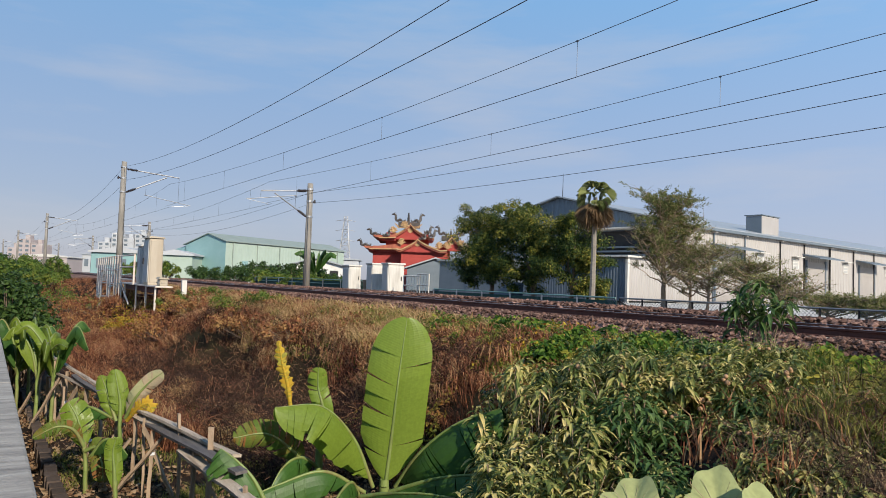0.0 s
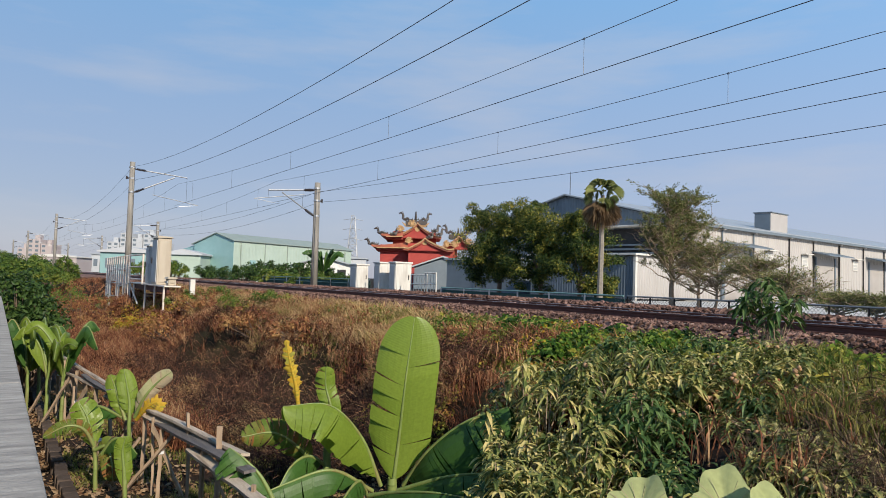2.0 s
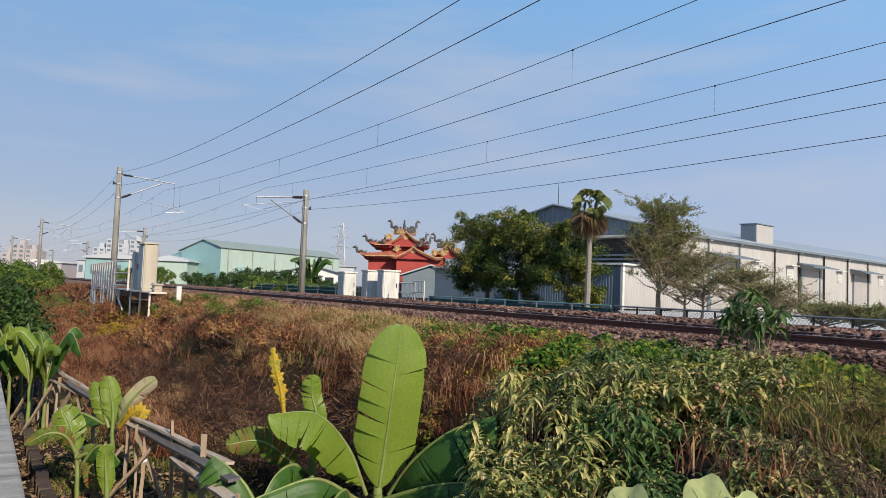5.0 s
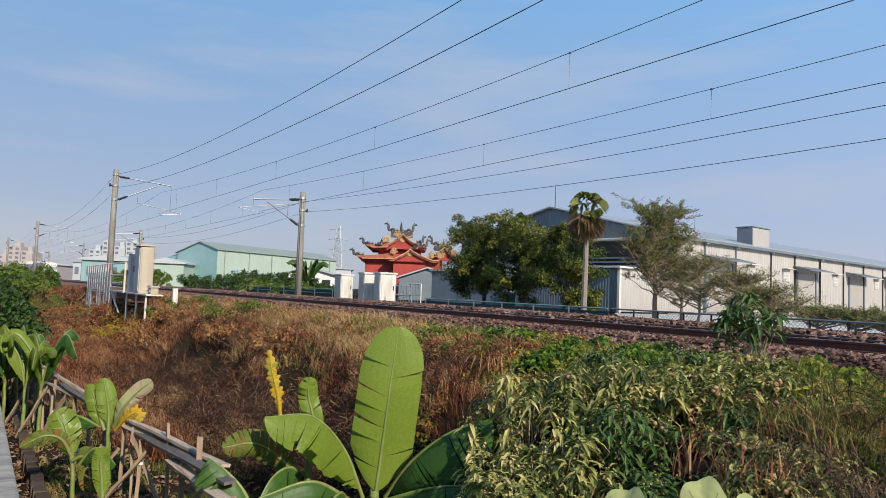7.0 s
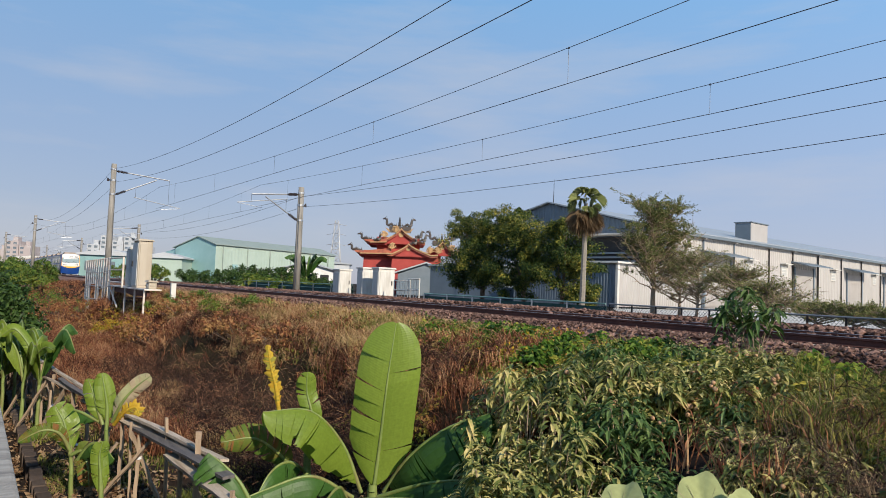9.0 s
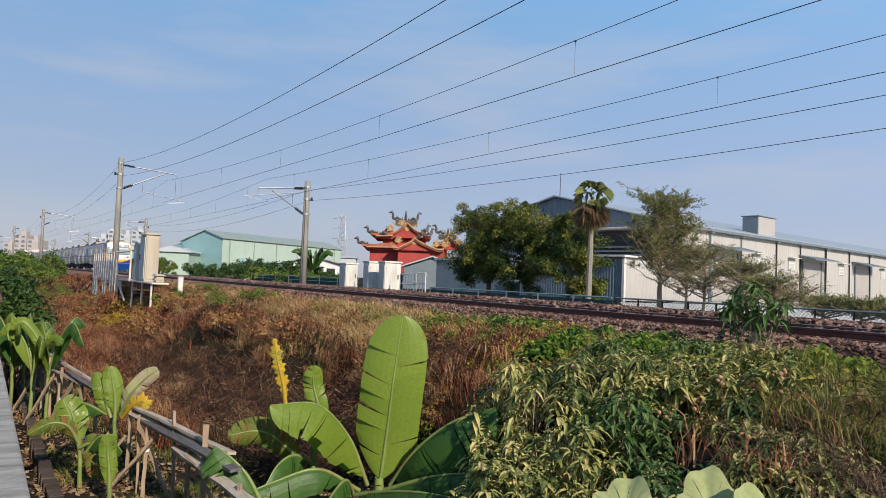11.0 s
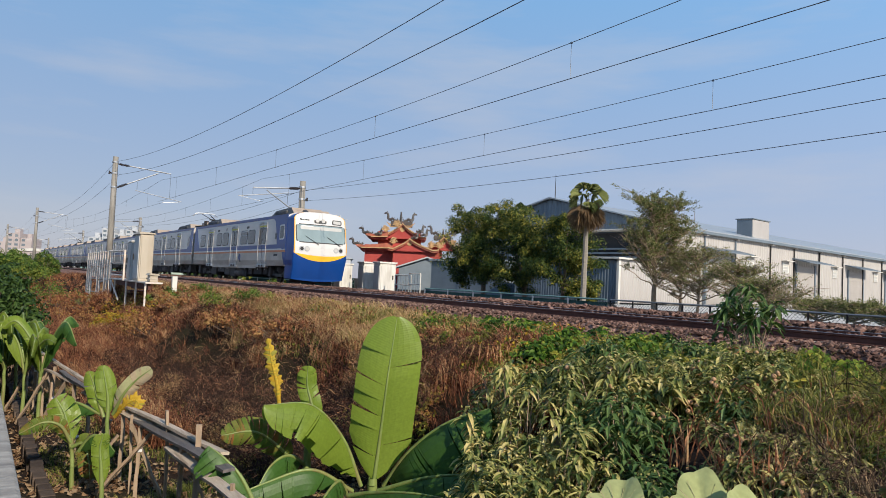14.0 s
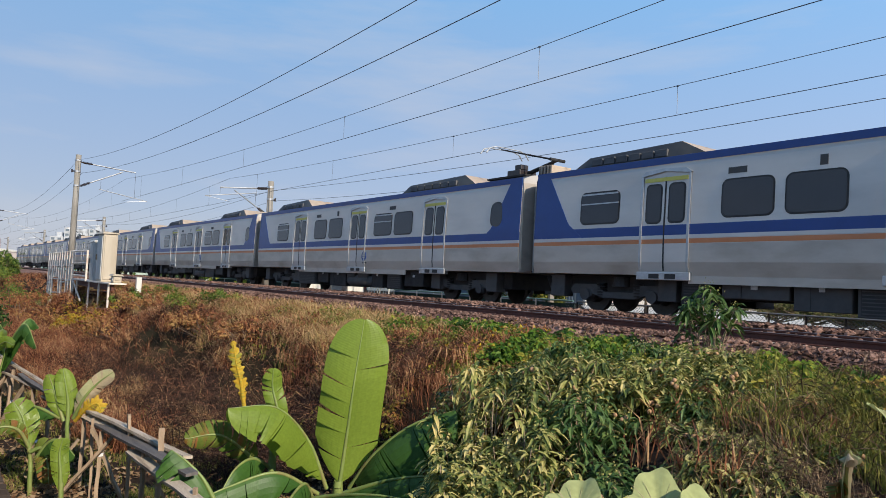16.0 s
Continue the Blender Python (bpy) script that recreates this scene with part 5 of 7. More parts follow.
    for u0, u1, z in ((-5.3, -0.6, 4.15), (-4.2, -1.2, 5.5)):
        pts = [(u0, z + 0.55), (u0 + 0.5, z + 0.12), (u0 + 1.4, z), (u1, z + 0.1), (u1, z + 0.75), (u0 + 1.6, z + 0.35), (u0 + 0.6, z + 0.35)]
        part("eave", prism(pts, "y", -0.2, 7.5), M["orangetile"], th, "upturned orange eave")
        part("eave_shadow_board", prism([(u0 + 0.9, z - 0.25), (u1, z - 0.25), (u1, z + 0.02), (u0 + 0.9, z + 0.02)], "y", 0.2, 7.2), M["redwall"], th)
        dragon(u0 + 0.5, -0.1, z + 0.25, 1.3, 0.75, -1, M["darkorn"])
        part("gutter_trim", prism([(u0 + 1.0, z - 0.05), (u1, z + 0.05), (u1, z + 0.15), (u0 + 1.0, z + 0.06)], "y", -0.28, -0.2), M["gildtrim"], th)
    part("ridge", prism([(-1.5, 7.6), (-0.9, 7.25), (1.4, 7.25), (2.0, 7.6), (1.5, 7.0), (-1.0, 7.0)], "y", 2.5, 3.1), M["gildtrim"], th, "curved ridge")
    part("ridge_base", box(-1.0, 1.7, 2.5, 3.1, 7.0, 7.75, 0.05), M["darkorn"], th, "carved dark ridge")
    for u, sg in ((-0.85, -1), (1.25, 1)):
        dragon(u, 2.8, 7.6, 1.3, 1.1, sg, M["darkorn"])
    pagoda(0.25, 2.8, 7.7, 1.2)
    part("ridge_base", box(4.4, 6.6, 2.5, 3.1, 5.6, 6.2, 0.05), M["darkorn"], th, "carved dark ridge")
    for u, sg in ((4.55, -1), (6.55, 1)):
        dragon(u, 2.8, 6.1, 1.3, 1.2, sg, M["darkorn"])
    pagoda(5.55, 2.8, 6.1, 0.8)
    for u, z, d in ((-1.5, 6.2, 0), (-2.3, 5.6, 1), (3.1, 5.7, 1), (-0.5, 4.8, 0), (4.0, 4.5, 0), (5.0, 4.5, 0), (2.6, 6.1, 1), (6.6, 4.9, 0), (-0.2, 6.9, 0), (7.2, 4.3, 0), (2.0, 5.3, 1)):
        if d:
            dragon(u, -0.3, z, 0.8, 0.9, 1, M["darkorn"])
        else:
            spray(u, -0.45, z, 0.85, 0.75, M["gildtrim"])
    part("forecourt_wall", box(1.6, 4.2, -2.2, -2.0, -0.5, 2.3), M["creamcab"], th, "cream wall before the porch")
    return th


temple()


# ---- green warehouse and other far buildings ----
def warehouse():
    th = empty("warehouse", "pale green corrugated warehouse with its gable's shade coloured teal", "warehouse", (-150.9, 42.6, 0), 29)
    Ln, ev, pk = 42.0, 7.5, 9.2
    bm = bmesh.new()
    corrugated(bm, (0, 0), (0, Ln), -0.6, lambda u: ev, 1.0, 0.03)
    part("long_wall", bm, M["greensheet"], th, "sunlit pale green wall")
    # the gable's shade is put into the teal colour
    part("gable_wall", prism([(-12, -0.6), (0, -0.6), (0, ev), (-5, pk), (-12, ev - 0.8)], "y", 0.0, 0.2), M["tealsheet"], th, "gable in a grey-teal shade tone")
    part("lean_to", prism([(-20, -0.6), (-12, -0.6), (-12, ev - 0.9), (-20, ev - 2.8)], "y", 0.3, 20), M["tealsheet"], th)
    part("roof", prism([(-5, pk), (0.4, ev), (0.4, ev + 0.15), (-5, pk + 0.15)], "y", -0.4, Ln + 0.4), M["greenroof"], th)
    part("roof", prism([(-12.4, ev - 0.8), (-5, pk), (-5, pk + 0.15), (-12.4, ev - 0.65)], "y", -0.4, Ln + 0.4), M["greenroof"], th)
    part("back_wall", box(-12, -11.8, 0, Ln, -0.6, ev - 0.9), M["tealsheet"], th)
    part("door", box(0.0, 0.15, 5.0, 6.6, -0.6, 3.6), M["tealsheet"], th)
    for k in range(6):
        part("downpipe", rod((0.2, 2 + 7.4 * k, -0.6), (0.2, 2 + 7.4 * k, ev), 0.10, 0.10, 6), M["greenroof"], th)
    return th


warehouse()


def tower_block(x, y, turn, units, label, mat, floors, fh=3.1, z0=-1.0):
    """Far flats: blocks of uneven height with rows of windows and a stair head."""
    th = empty("apartment_building", label, "apartment building", (x, y, z0), turn)
    u = 0.0
    rng = random.Random(int(abs(x)))
    for w, dh in units:
        h = (floors + dh) * fh
        wl = part("wall", box(u, u + w - 0.6, 0, 14, 0, h), mat, th)
        part("roof_house", box(u + w * 0.3, u + w * 0.65, 4, 9, h, h + 3.2), mat, wl)
        for fl in range(1, floors + dh):
            for k in range(max(1, int(w / 4.2))):
                a = u + 0.8 + k * 4.2
                part("window", box(a, a + 2.2, -0.15, 0.0, fl * fh + 0.7, fl * fh + 2.2), M["factgrey"], wl)
        u += w
    return th


tower_block(-548.0, 66.0, 60, [(9, 0), (8, 2), (8, 1), (9, 2), (8, 0)], "white apartment towers far behind the track", M["aptwhite"], 7)
tower_block(-582.0, 13.0, 60, [(7, -1), (9, 1), (8, 0)], "pale pink apartment building far off", M["aptpink"], 6)


def far_house(x, y, turn, w, d, h, mat, roofmat, label):
    th = empty("house", label, "house", (x, y, -0.6), turn)
    part("wall", box(0, w, 0, d, 0, h), mat, th)
    part("roof", prism([(-0.5, h), (w + 0.5, h), (w + 0.5, h + 0.3), (w * 0.5, h + 1.2), (-0.5, h + 0.3)], "y", -0.5, d + 0.5), roofmat, th)
    for k in range(int(w / 4)):
        part("window", box(1 + 4 * k, 2.6 + 4 * k, -0.1, 0, h * 0.35, h * 0.75), M["factgrey"], th)
    return th


far_house(-152, 17.2, 62, 10.5, 14, 4.6, M["tealsheet"], M["aptwhite"], "grey-teal shed with a white roof behind the masts")
far_house(-153, 29.4, 62, 7, 12, 4.7, M["greensheet"], M["aptwhite"], "pale green shed with a white roof behind the masts")
far_house(-310, 12, 62, 16, 14, 5.5, M["aptpink"], M["whitepaint"], "low pale building far along the line")
far_house(-330, 34, 62, 20, 14, 7.5, M["aptwhite"], M["factroof"], "low white building far along the line")
far_house(-230, 88, 62, 22, 14, 7.5, M["aptwhite"], M["factroof"], "white flat-roofed house behind the warehouse")
low_house(-81.0, 30.0, 60, 7.5, 4.0, 2.3, M["whitewall"], "small white lean-to below the warehouse", 0.9)
low_house(-92.0, 29.0, 60, 4.0, 4.0, 2.2, M["whitewall"], "small white hut among bushes")


def pylon(x, y, h):
    th = empty("pylon", "far lattice power pylon of pale steel", "pylon", (x, y, -1), 60)
    for s in (-1, 1):
        for q in (-1, 1):
            part("leg", rod((s * 4.0, q * 4.0, 0), (s * 0.9, q * 0.9, h), 0.28, 0.18, 5), M["steel"], th)
    bm = bmesh.new()
    k = 9
    for i in range(k):
        z0, z1 = h * i / k, h * (i + 1) / k
        w0, w1 = 4.0 - 3.1 * i / k, 4.0 - 3.1 * (i + 1) / k
        for s in (-1, 1):
            add_rod(bm, (-w0, s * w0, z0), (w1, s * w1, z1), 0.13, 0.13, 4)
            add_rod(bm, (w0, s * w0, z0), (-w1, s * w1, z1), 0.13, 0.13, 4)
            add_rod(bm, (-w1, s * w1, z1), (w1, s * w1, z1), 0.13, 0.13, 4)
    part("bracing", bm, M["steel"], th)
    for z in (h * 0.62, h * 0.78, h * 0.93):
        part("cross_arm", add_rod(rod((-5.5, 0, z), (0, 0, z + 1.0), 0.12, 0.2, 5), (0, 0, z + 1.0), (5.5, 0, z), 0.2, 0.12, 5), M["steel"], th)
    return th


pylon(-366, 170, 36.5)


# ---- lineside fences and cabinets beyond the track ----
def pipe_fence(x0, x1, y, top, step, label):
    th = empty("pipe_fence", label, "fence", group="lineside fences")
    x = x0
    while x <= x1 + 0.01:
        part("post", rod((x, y, -0.7), (x, y, top), 0.035, 0.035, 8), M["steel"], th)
        x += step
    for z in (top - 0.02, top - 0.30):
        part("rail", rod((x0, y, z), (x1, y, z), 0.03, 0.03, 8), M["tealpaint"], th)
    part("panel", box(x0, x1, y + 0.05, y + 0.07, -0.7, top - 0.12), M["darknet"], th)
    return th


pipe_fence(-62.0, -40.8, 20.2, 0.42, 3.0, "teal painted pipe fence along the far side of the track")
pipe_fence(-29.5, -17.6, 18.5, 0.16, 2.0, "low teal pipe fence before the factory")


def chain_link(x0, x1, y, z0, top):
    th = empty("wire_fence", "galvanised diamond wire fence along the track", "fence", group="lineside fences")
    x = x0
    while x <= x1 + 0.01:
        part("post", rod((x, y, z0), (x, y, top), 0.03, 0.03, 8), M["darkmetal"], th)
        x += 1.0
    part("rail", rod((x0, y, top), (x1, y, top), 0.028, 0.028, 8), M["mesh"], th)
    h = top - z0 - 0.03
    v, f = [], []
    p = 0.11
    for s in (1, -1):
        k = x0 - (h if s > 0 else 0)
        while k < x1 + (0 if s > 0 else h):
            a, b = (k, z0), (k + s * h, top - 0.03)
            i = len(v)
            v += [(a[0] - 0.006, y, a[1]), (a[0] + 0.006, y, a[1]), (b[0] + 0.006, y, b[1]), (b[0] - 0.006, y, b[1]), (a[0], y - 0.008, a[1]), (b[0], y - 0.008, b[1])]
            f += [(i, i + 1, i + 2, i + 3), (i, i + 4, i + 5, i + 3), (i + 1, i + 4, i + 5, i + 2)]
            k += p
    raw("wire_mesh", v, f, M["mesh"], th)
    return th


chain_link(-17.4, 4.0, 18.5, -0.55, 0.14)


def yard():
    bm = bmesh.new()
    add_prism(bm, [(-33.5, 36.0), (-17.0, 19.3), (30.0, 19.3), (30.0, 128.0), (-44.0, 128.0), (-34.0, 44.0)], "z", -0.62, -0.46)
    ob = part("yard", bm, M["yard"])
    return tagged(ob, "pale concrete yard before the factory", "yard", kind="structure")


M["yard"] = surf("pale_concrete_yard", (0.52, 0.50, 0.46), (0.62, 0.60, 0.55), 0.6, 0.9, 0, 0.15, dirt=(0.46, 0.43, 0.38), dirt_scale=0.5)
yard()


def lineside_box(x, y, w, d, h, face, label):
    th = empty("equipment_cabinet", label, "cabinet", (x, y, -0.25), 0, "lineside cabinets")
    part("body", box(-w, 0, 0, d, 0, h, 0.02), M["whitepaint"], th)
    part("cap", box(-w - 0.06, 0.06, -0.06, d + 0.06, h, h + 0.10, 0.02), M["whitepaint"], th)
    # grey on the track side only: that side's shade in the colour
    part("side_door", box(-w + 0.05, -0.05, -0.03, 0.0, 0.15, h - 0.15, 0.008), M[face], th, "cabinet door coloured grey as shade")
    part("end_door", box(0.0, 0.025, 0.08, d - 0.08, 0.15, h - 0.12, 0.008), M["whitepaint"], th)
    part("handle", box(0.025, 0.05, d * 0.78, d * 0.84, h * 0.45, h * 0.6), M["darkmetal"], th)
    part("plinth", box(-w - 0.05, 0.05, -0.05, d + 0.05, -0.35, 0.0), M["concrete"], th)
    return th


lineside_box(-36.3, 18.6, 0.72, 0.95, 1.60, "greycab", "tall white trackside cabinet with its shaded side in grey")
lineside_box(-34.4, 18.6, 0.72, 1.0, 1.60, "greycab", "tall white trackside cabinet with its shaded side in grey")
lineside_box(-40.2, 19.0, 0.95, 0.8, 1.52, "greycab", "grey-white trackside cabinet beside the mast")


def bar_gate(x0, x1, y, z0, z1, n, label):
    th = empty("bar_gate", label, "gate", group="white bar gates")
    for a, b in (((x0, y, z0), (x0, y, z1)), ((x1, y, z0), (x1, y, z1)), ((x0, y, z1), (x1, y, z1)), ((x0, y, z0 + 0.1), (x1, y, z0 + 0.1)), ((x0, y, (z0 + z1) / 2), (x1, y, (z0 + z1) / 2))):
        part("frame_bar", rod(a, b, 0.03, 0.03, 8), M["whitepaint"], th)
    for i in range(1, n):
        x = x0 + (x1 - x0) * i / n
        part("bar", rod((x, y, z0 + 0.1), (x, y, z1), 0.018, 0.018, 6), M["whitepaint"], th)
    return th


bar_gate(-33.2, -31.5, 18.9, -0.25, 0.75, 6, "low white barred gate beside the cabinets")
bar_gate(-31.4, -30.3, 18.7, -0.25, 0.85, 4, "white barred gate panel at the fence")
bar_gate(-38.9, -37.9, 19.6, -0.25, 0.9, 4, "white barred gate panel between cabinets")


# ---- platform with cabinets and railing on the near bank ----
def service_platform():
    th = empty("service_platform", "steel platform with cream railing on the bank beside the mast", "platform")
    part("deck", box(-37.8, -29.3, 5.6, 6.25, -0.11, -0.05, 0.01), M["rustpaint"], th)
    part("deck_beam", box(-37.7, -29.5, 5.75, 5.85, -0.34, -0.11), M["rail"], th, "rusty beam")
    for k in range(4):
        part("step_tread", box(-36.6 + 0.9 * k, -35.8 + 0.9 * k, 5.9, 6.6, -0.42 - 0.16 * (3 - k), -0.36 - 0.16 * (3 - k)), M["rail"], th, "rusty step")
    for x in (-37.7, -36.6, -33.6, -31.4, -29.5):
        part("leg", rod((x, 5.65, float(ground_height(x, 5.65)) - 0.1), (x, 5.65, -0.1), 0.04, 0.04, 8), M["rustpaint"], th)
    part("brace", rod((-37.6, 5.62, -0.12), (-35.3, 5.62, -1.0), 0.04, 0.04, 8), M["rustpaint"], th)
    part("brace", rod((-37.8, 5.62, -0.12), (-41.5, 5.62, -0.35), 0.04, 0.04, 8), M["rustpaint"], th)
    for x in (-37.75, -34.1):
        part("rail_post", rod((x, 5.6, -0.1), (x, 5.6, 1.25), 0.045, 0.045, 8), M["rustpaint"], th)
    for z in (1.23, 0.69, 0.12):
        part("rail", rod((-37.75, 5.6, z), (-34.1, 5.6, z), 0.035, 0.035, 8), M["rustpaint"], th)
    for i in range(11):
        x = -45.9 + i * 0.81
        lo = -0.1 if i in (3, 4, 7) else -1.62 + 0.045 * i
        part("baluster", rod((x - 0.1, 5.6, lo), (x, 5.6, 1.21 + 0.006 * i), 0.05, 0.05, 6), M["rustpaint"], th, "rusty cream upright")
    for z0, z1 in ((1.18, 1.25), (0.5, 0.55), (-0.22, -0.14), (-1.0, -0.75)):
        part("rail", rod((-46.0, 5.62, z0), (-37.8, 5.62, z1), 0.035, 0.035, 6), M["rustpaint"], th)
    for i in range(7):
        part("rung", rod((-46.0, 5.58, -0.3 - 0.18 * i), (-45.2, 5.58, -0.3 - 0.18 * i), 0.03, 0.03, 6), M["rustpaint"], th)
    return th


service_platform()


def bank_cabinet(x0, x1, y0, y1, h, mat, label):
    th = empty("equipment_cabinet", label, "cabinet", (0, 0, -0.05), 0, "lineside cabinets")
    part("body", box(x0, x1, y0, y1, 0, h, 0.03), mat, th)
    part("hood", prism([(y0 - 0.06, h), (y1 + 0.06, h), (y1, h + 0.06), (y0, h + 0.08)], "x", x0 - 0.06, x1 + 0.06), mat, th)
    part("door", box(x0 + 0.06, x1 - 0.06, y0 - 0.03, y0, 0.1, h - 0.1, 0.01), M["greycab"], th, "grey side door")
    part("end_door", box(x1, x1 + 0.03, y0 + 0.06, y1 - 0.06, 0.1, h - 0.1, 0.01), mat, th)
    part("handle", box(x0 + 0.12, x0 + 0.18, y0 - 0.07, y0 - 0.03, h * 0.45, h * 0.58), M["darkmetal"], th)
    return th


bank_cabinet(-32.4, -31.3, 5.68, 6.23, 1.95, M["creamcab"], "tall cream steel cabinet on the platform")
bank_cabinet(-34.0, -33.2, 5.70, 5.86, 1.66, M["greycab"], "narrow grey cabinet beside the cream one")
bank_cabinet(-30.0, -29.5, 5.8, 6.1, 0.27, M["creamcab"], "small cream box at the platform end")
part("vent_pipe", rod((-33.5, 5.78, 1.66), (-33.5, 5.78, 1.86), 0.07, 0.07, 8), M["darkmetal"], bpy.data.objects["equipment_cabinet.001"])


def marker_post(x, y):
    th = empty("marker_post", "short white marker post at the track edge", "marker post", (x, y, -0.6))
    part("post", box(-0.10, 0.10, -0.10, 0.10, 0, 0.78, 0.015), M["whitepaint"], th)
    part("cap", box(-0.105, 0.105, -0.105, 0.105, 0.78, 0.82, 0.01), M["greycab"], th)


marker_post(-30.5, 6.95)


def white_slab():
    ob = part("concrete_slab", box(-0.55, 0.55, -0.25, 0.25, -0.03, 0.05, 0.015), M["whitewall"])
    ob.matrix_basis = pose(-24.8, 9.0, -0.38, 8, 0, 12)
    tagged(ob, "pale broken concrete slab lying on the ballast", "slab")


white_slab()


# ---- bushes beyond and along the line ----
def bush(x, y, rx, ry, h, n, leaf, mat, seed, label, z0=None, group="bushes along the line"):
    rng = random.Random(seed)
    z0 = float(ground_height(x, y)) if z0 is None else z0
    th = empty("bush", label, "bush", (x, y, z0), 0, group)
    bm = bmesh.new()
    cs, rs = [], []
    k = max(8, int(n / 60))
    for i in range(k):
        a, r = rng.random() * 6.283, math.sqrt(rng.random())
        z = h * rng.uniform(0.25, 0.95) * (1 - 0.45 * r * r)
        c = (rx * r * math.cos(a), ry * r * math.sin(a), z)
        cs.append(c)
        rs.append(min(rx, ry, h) * rng.uniform(0.18, 0.36))
        add_rod(bm, (c[0] * 0.25, c[1] * 0.25, -0.1), c, 0.012 * h + 0.006, 0.006, 5, False)
    part("stem_frame", bm, M["bark"], th)
    v, f = clump_leaves(np.array(cs), np.array(rs), int(n / k), leaf, seed, 1.0)
    raw("foliage", v, f, mat, th)
    return th


for i, (x, y, rx, h) in enumerate(((-88, 26, 5, 2.6), (-80, 27, 4, 2.9), (-72, 27, 4, 2.5), (-66, 26, 3.5, 2.7), (-100, 25, 6, 2.4), (-60, 26, 3, 1.6))):
    bush(x, y, rx, 2.0, h, 2200, 0.30, M["darkleaf"], 50 + i, "dark green bush below the warehouse")
for i, (x, y, rx, h) in enumerate(((-120, 22, 7, 3.2), (-135, 22, 8, 3.2), (-108, 22, 5, 2.6), (-160, 21, 9, 3.4), (-62, 21.5, 3, 1.5), (-54, 21.5, 2.5, 1.3))):
    bush(x, y, rx, 1.6, h, 2200, 0.30, M["lightleaf"], 60 + i, "sunlit yellow-green bush beyond the track")
for i, (x, y, rx, h) in enumerate(((-92, 3.0, 8, 3.4), (-110, 1.0, 10, 3.6), (-130, 0, 12, 3.8), (-76, 2.0, 6, 2.6), (-160, 0, 16, 4.5), (-150, 8, 8, 2.5), (-200, 8, 14, 4.6), (-210, -6, 18, 5.0))):
    bush(x, y, rx, 3.0, h, 3000, 0.36, M["darkleaf"] if i % 2 else M["lightleaf"], 70 + i, "mixed green bush along the near side of the line")
for i, (x, y, rx, h, mt) in enumerate(((-76, 5.6, 3.5, 2.5, "lightleaf"), (-84, 6.2, 4, 2.3, "darkleaf"), (-93, 6.4, 4.5, 2.4, "lightleaf"), (-104, 6.4, 5, 2.4, "darkleaf"), (-70, 4.2, 3.0, 1.5, "lightleaf"), (-118, 5.6, 6, 2.6, "lightleaf"))):
    bush(x, y, rx, 1.2, h, 2600, 0.22, M[mt], 80 + i, "green bush at the foot of the near bank", -0.9)
# ---- garden and bank: materials ----
M["plank"] = surf("weathered_grey_plank", (0.38, 0.30, 0.22), (0.58, 0.49, 0.39), 5.0, 0.85, 0, 0.4, dirt=(0.15, 0.11, 0.08), dirt_scale=3.0, stretch=(0.7, 5, 5))
M["darkplank"] = surf("dark_damp_plank", (0.07, 0.065, 0.065), (0.16, 0.14, 0.13), 5.0, 0.8, 0, 0.4, stretch=(0.7, 5, 5))
M["stake"] = surf("dry_bamboo_stake", (0.24, 0.17, 0.11), (0.38, 0.28, 0.19), 5.0, 0.8, 0, 0.3, stretch=(4, 4, 0.5))
M["tie"] = surf("white_plastic_tie", (0.62, 0.62, 0.60), (0.72, 0.72, 0.70), 5.0, 0.5, 0, 0)
M["banana"] = leafy("banana_leaf_green", [(0.18, 0.26, 0.032), (0.20, 0.28, 0.036), (0.22, 0.30, 0.042)], 0.36, 0.36, gloss=0.4)
# darker green that carries the shade on the low arching leaves
M["bananadark"] = leafy("banana_leaf_dark_shaded", [(0.035, 0.09, 0.018), (0.045, 0.11, 0.02), (0.06, 0.13, 0.025)], 0.45, 0.2, gloss=0.3)
M["bananabrown"] = leafy("dying_banana_leaf", [(0.22, 0.10, 0.03), (0.13, 0.16, 0.03), (0.09, 0.15, 0.025)], 0.6, 0.25, big=6.0)
M["bananayellow"] = leafy("yellow_banana_leaf", [(0.55, 0.33, 0.03), (0.62, 0.42, 0.05), (0.32, 0.30, 0.05)], 0.5, 0.35)
M["bananabuff"] = leafy("withered_pale_leaf", [(0.42, 0.32, 0.20), (0.52, 0.42, 0.28), (0.40, 0.40, 0.20)], 0.6, 0.3)
M["stemgreen"] = surf("pale_green_stem", (0.13, 0.19, 0.045), (0.24, 0.29, 0.09), 5.0, 0.45, 0, 0.1, dirt=(0.20, 0.13, 0.06), dirt_scale=4.0, stretch=(2, 2, 0.4))
M["drygrass"] = leafy("dry_red_brown_grass", [(0.035, 0.016, 0.011), (0.15, 0.055, 0.032), (0.36, 0.15, 0.075), (0.54, 0.33, 0.17)], 0.8, 0.25, big=1.1)
M["strawgrass"] = leafy("straw_grass", [(0.30, 0.17, 0.08), (0.60, 0.40, 0.21), (0.46, 0.35, 0.14)], 0.8, 0.3, big=1.3)
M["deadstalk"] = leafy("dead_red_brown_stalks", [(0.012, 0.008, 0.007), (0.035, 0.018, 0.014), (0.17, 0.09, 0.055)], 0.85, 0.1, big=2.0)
M["greengrass"] = leafy("olive_green_grass", [(0.06, 0.09, 0.02), (0.19, 0.20, 0.045), (0.38, 0.33, 0.10)], 0.7, 0.35, big=1.2)
M["vine"] = leafy("green_vine_leaves", [(0.022, 0.055, 0.010), (0.05, 0.12, 0.016), (0.13, 0.21, 0.028), (0.32, 0.31, 0.05)], 0.5, 0.3, gloss=0.12, big=2.2)
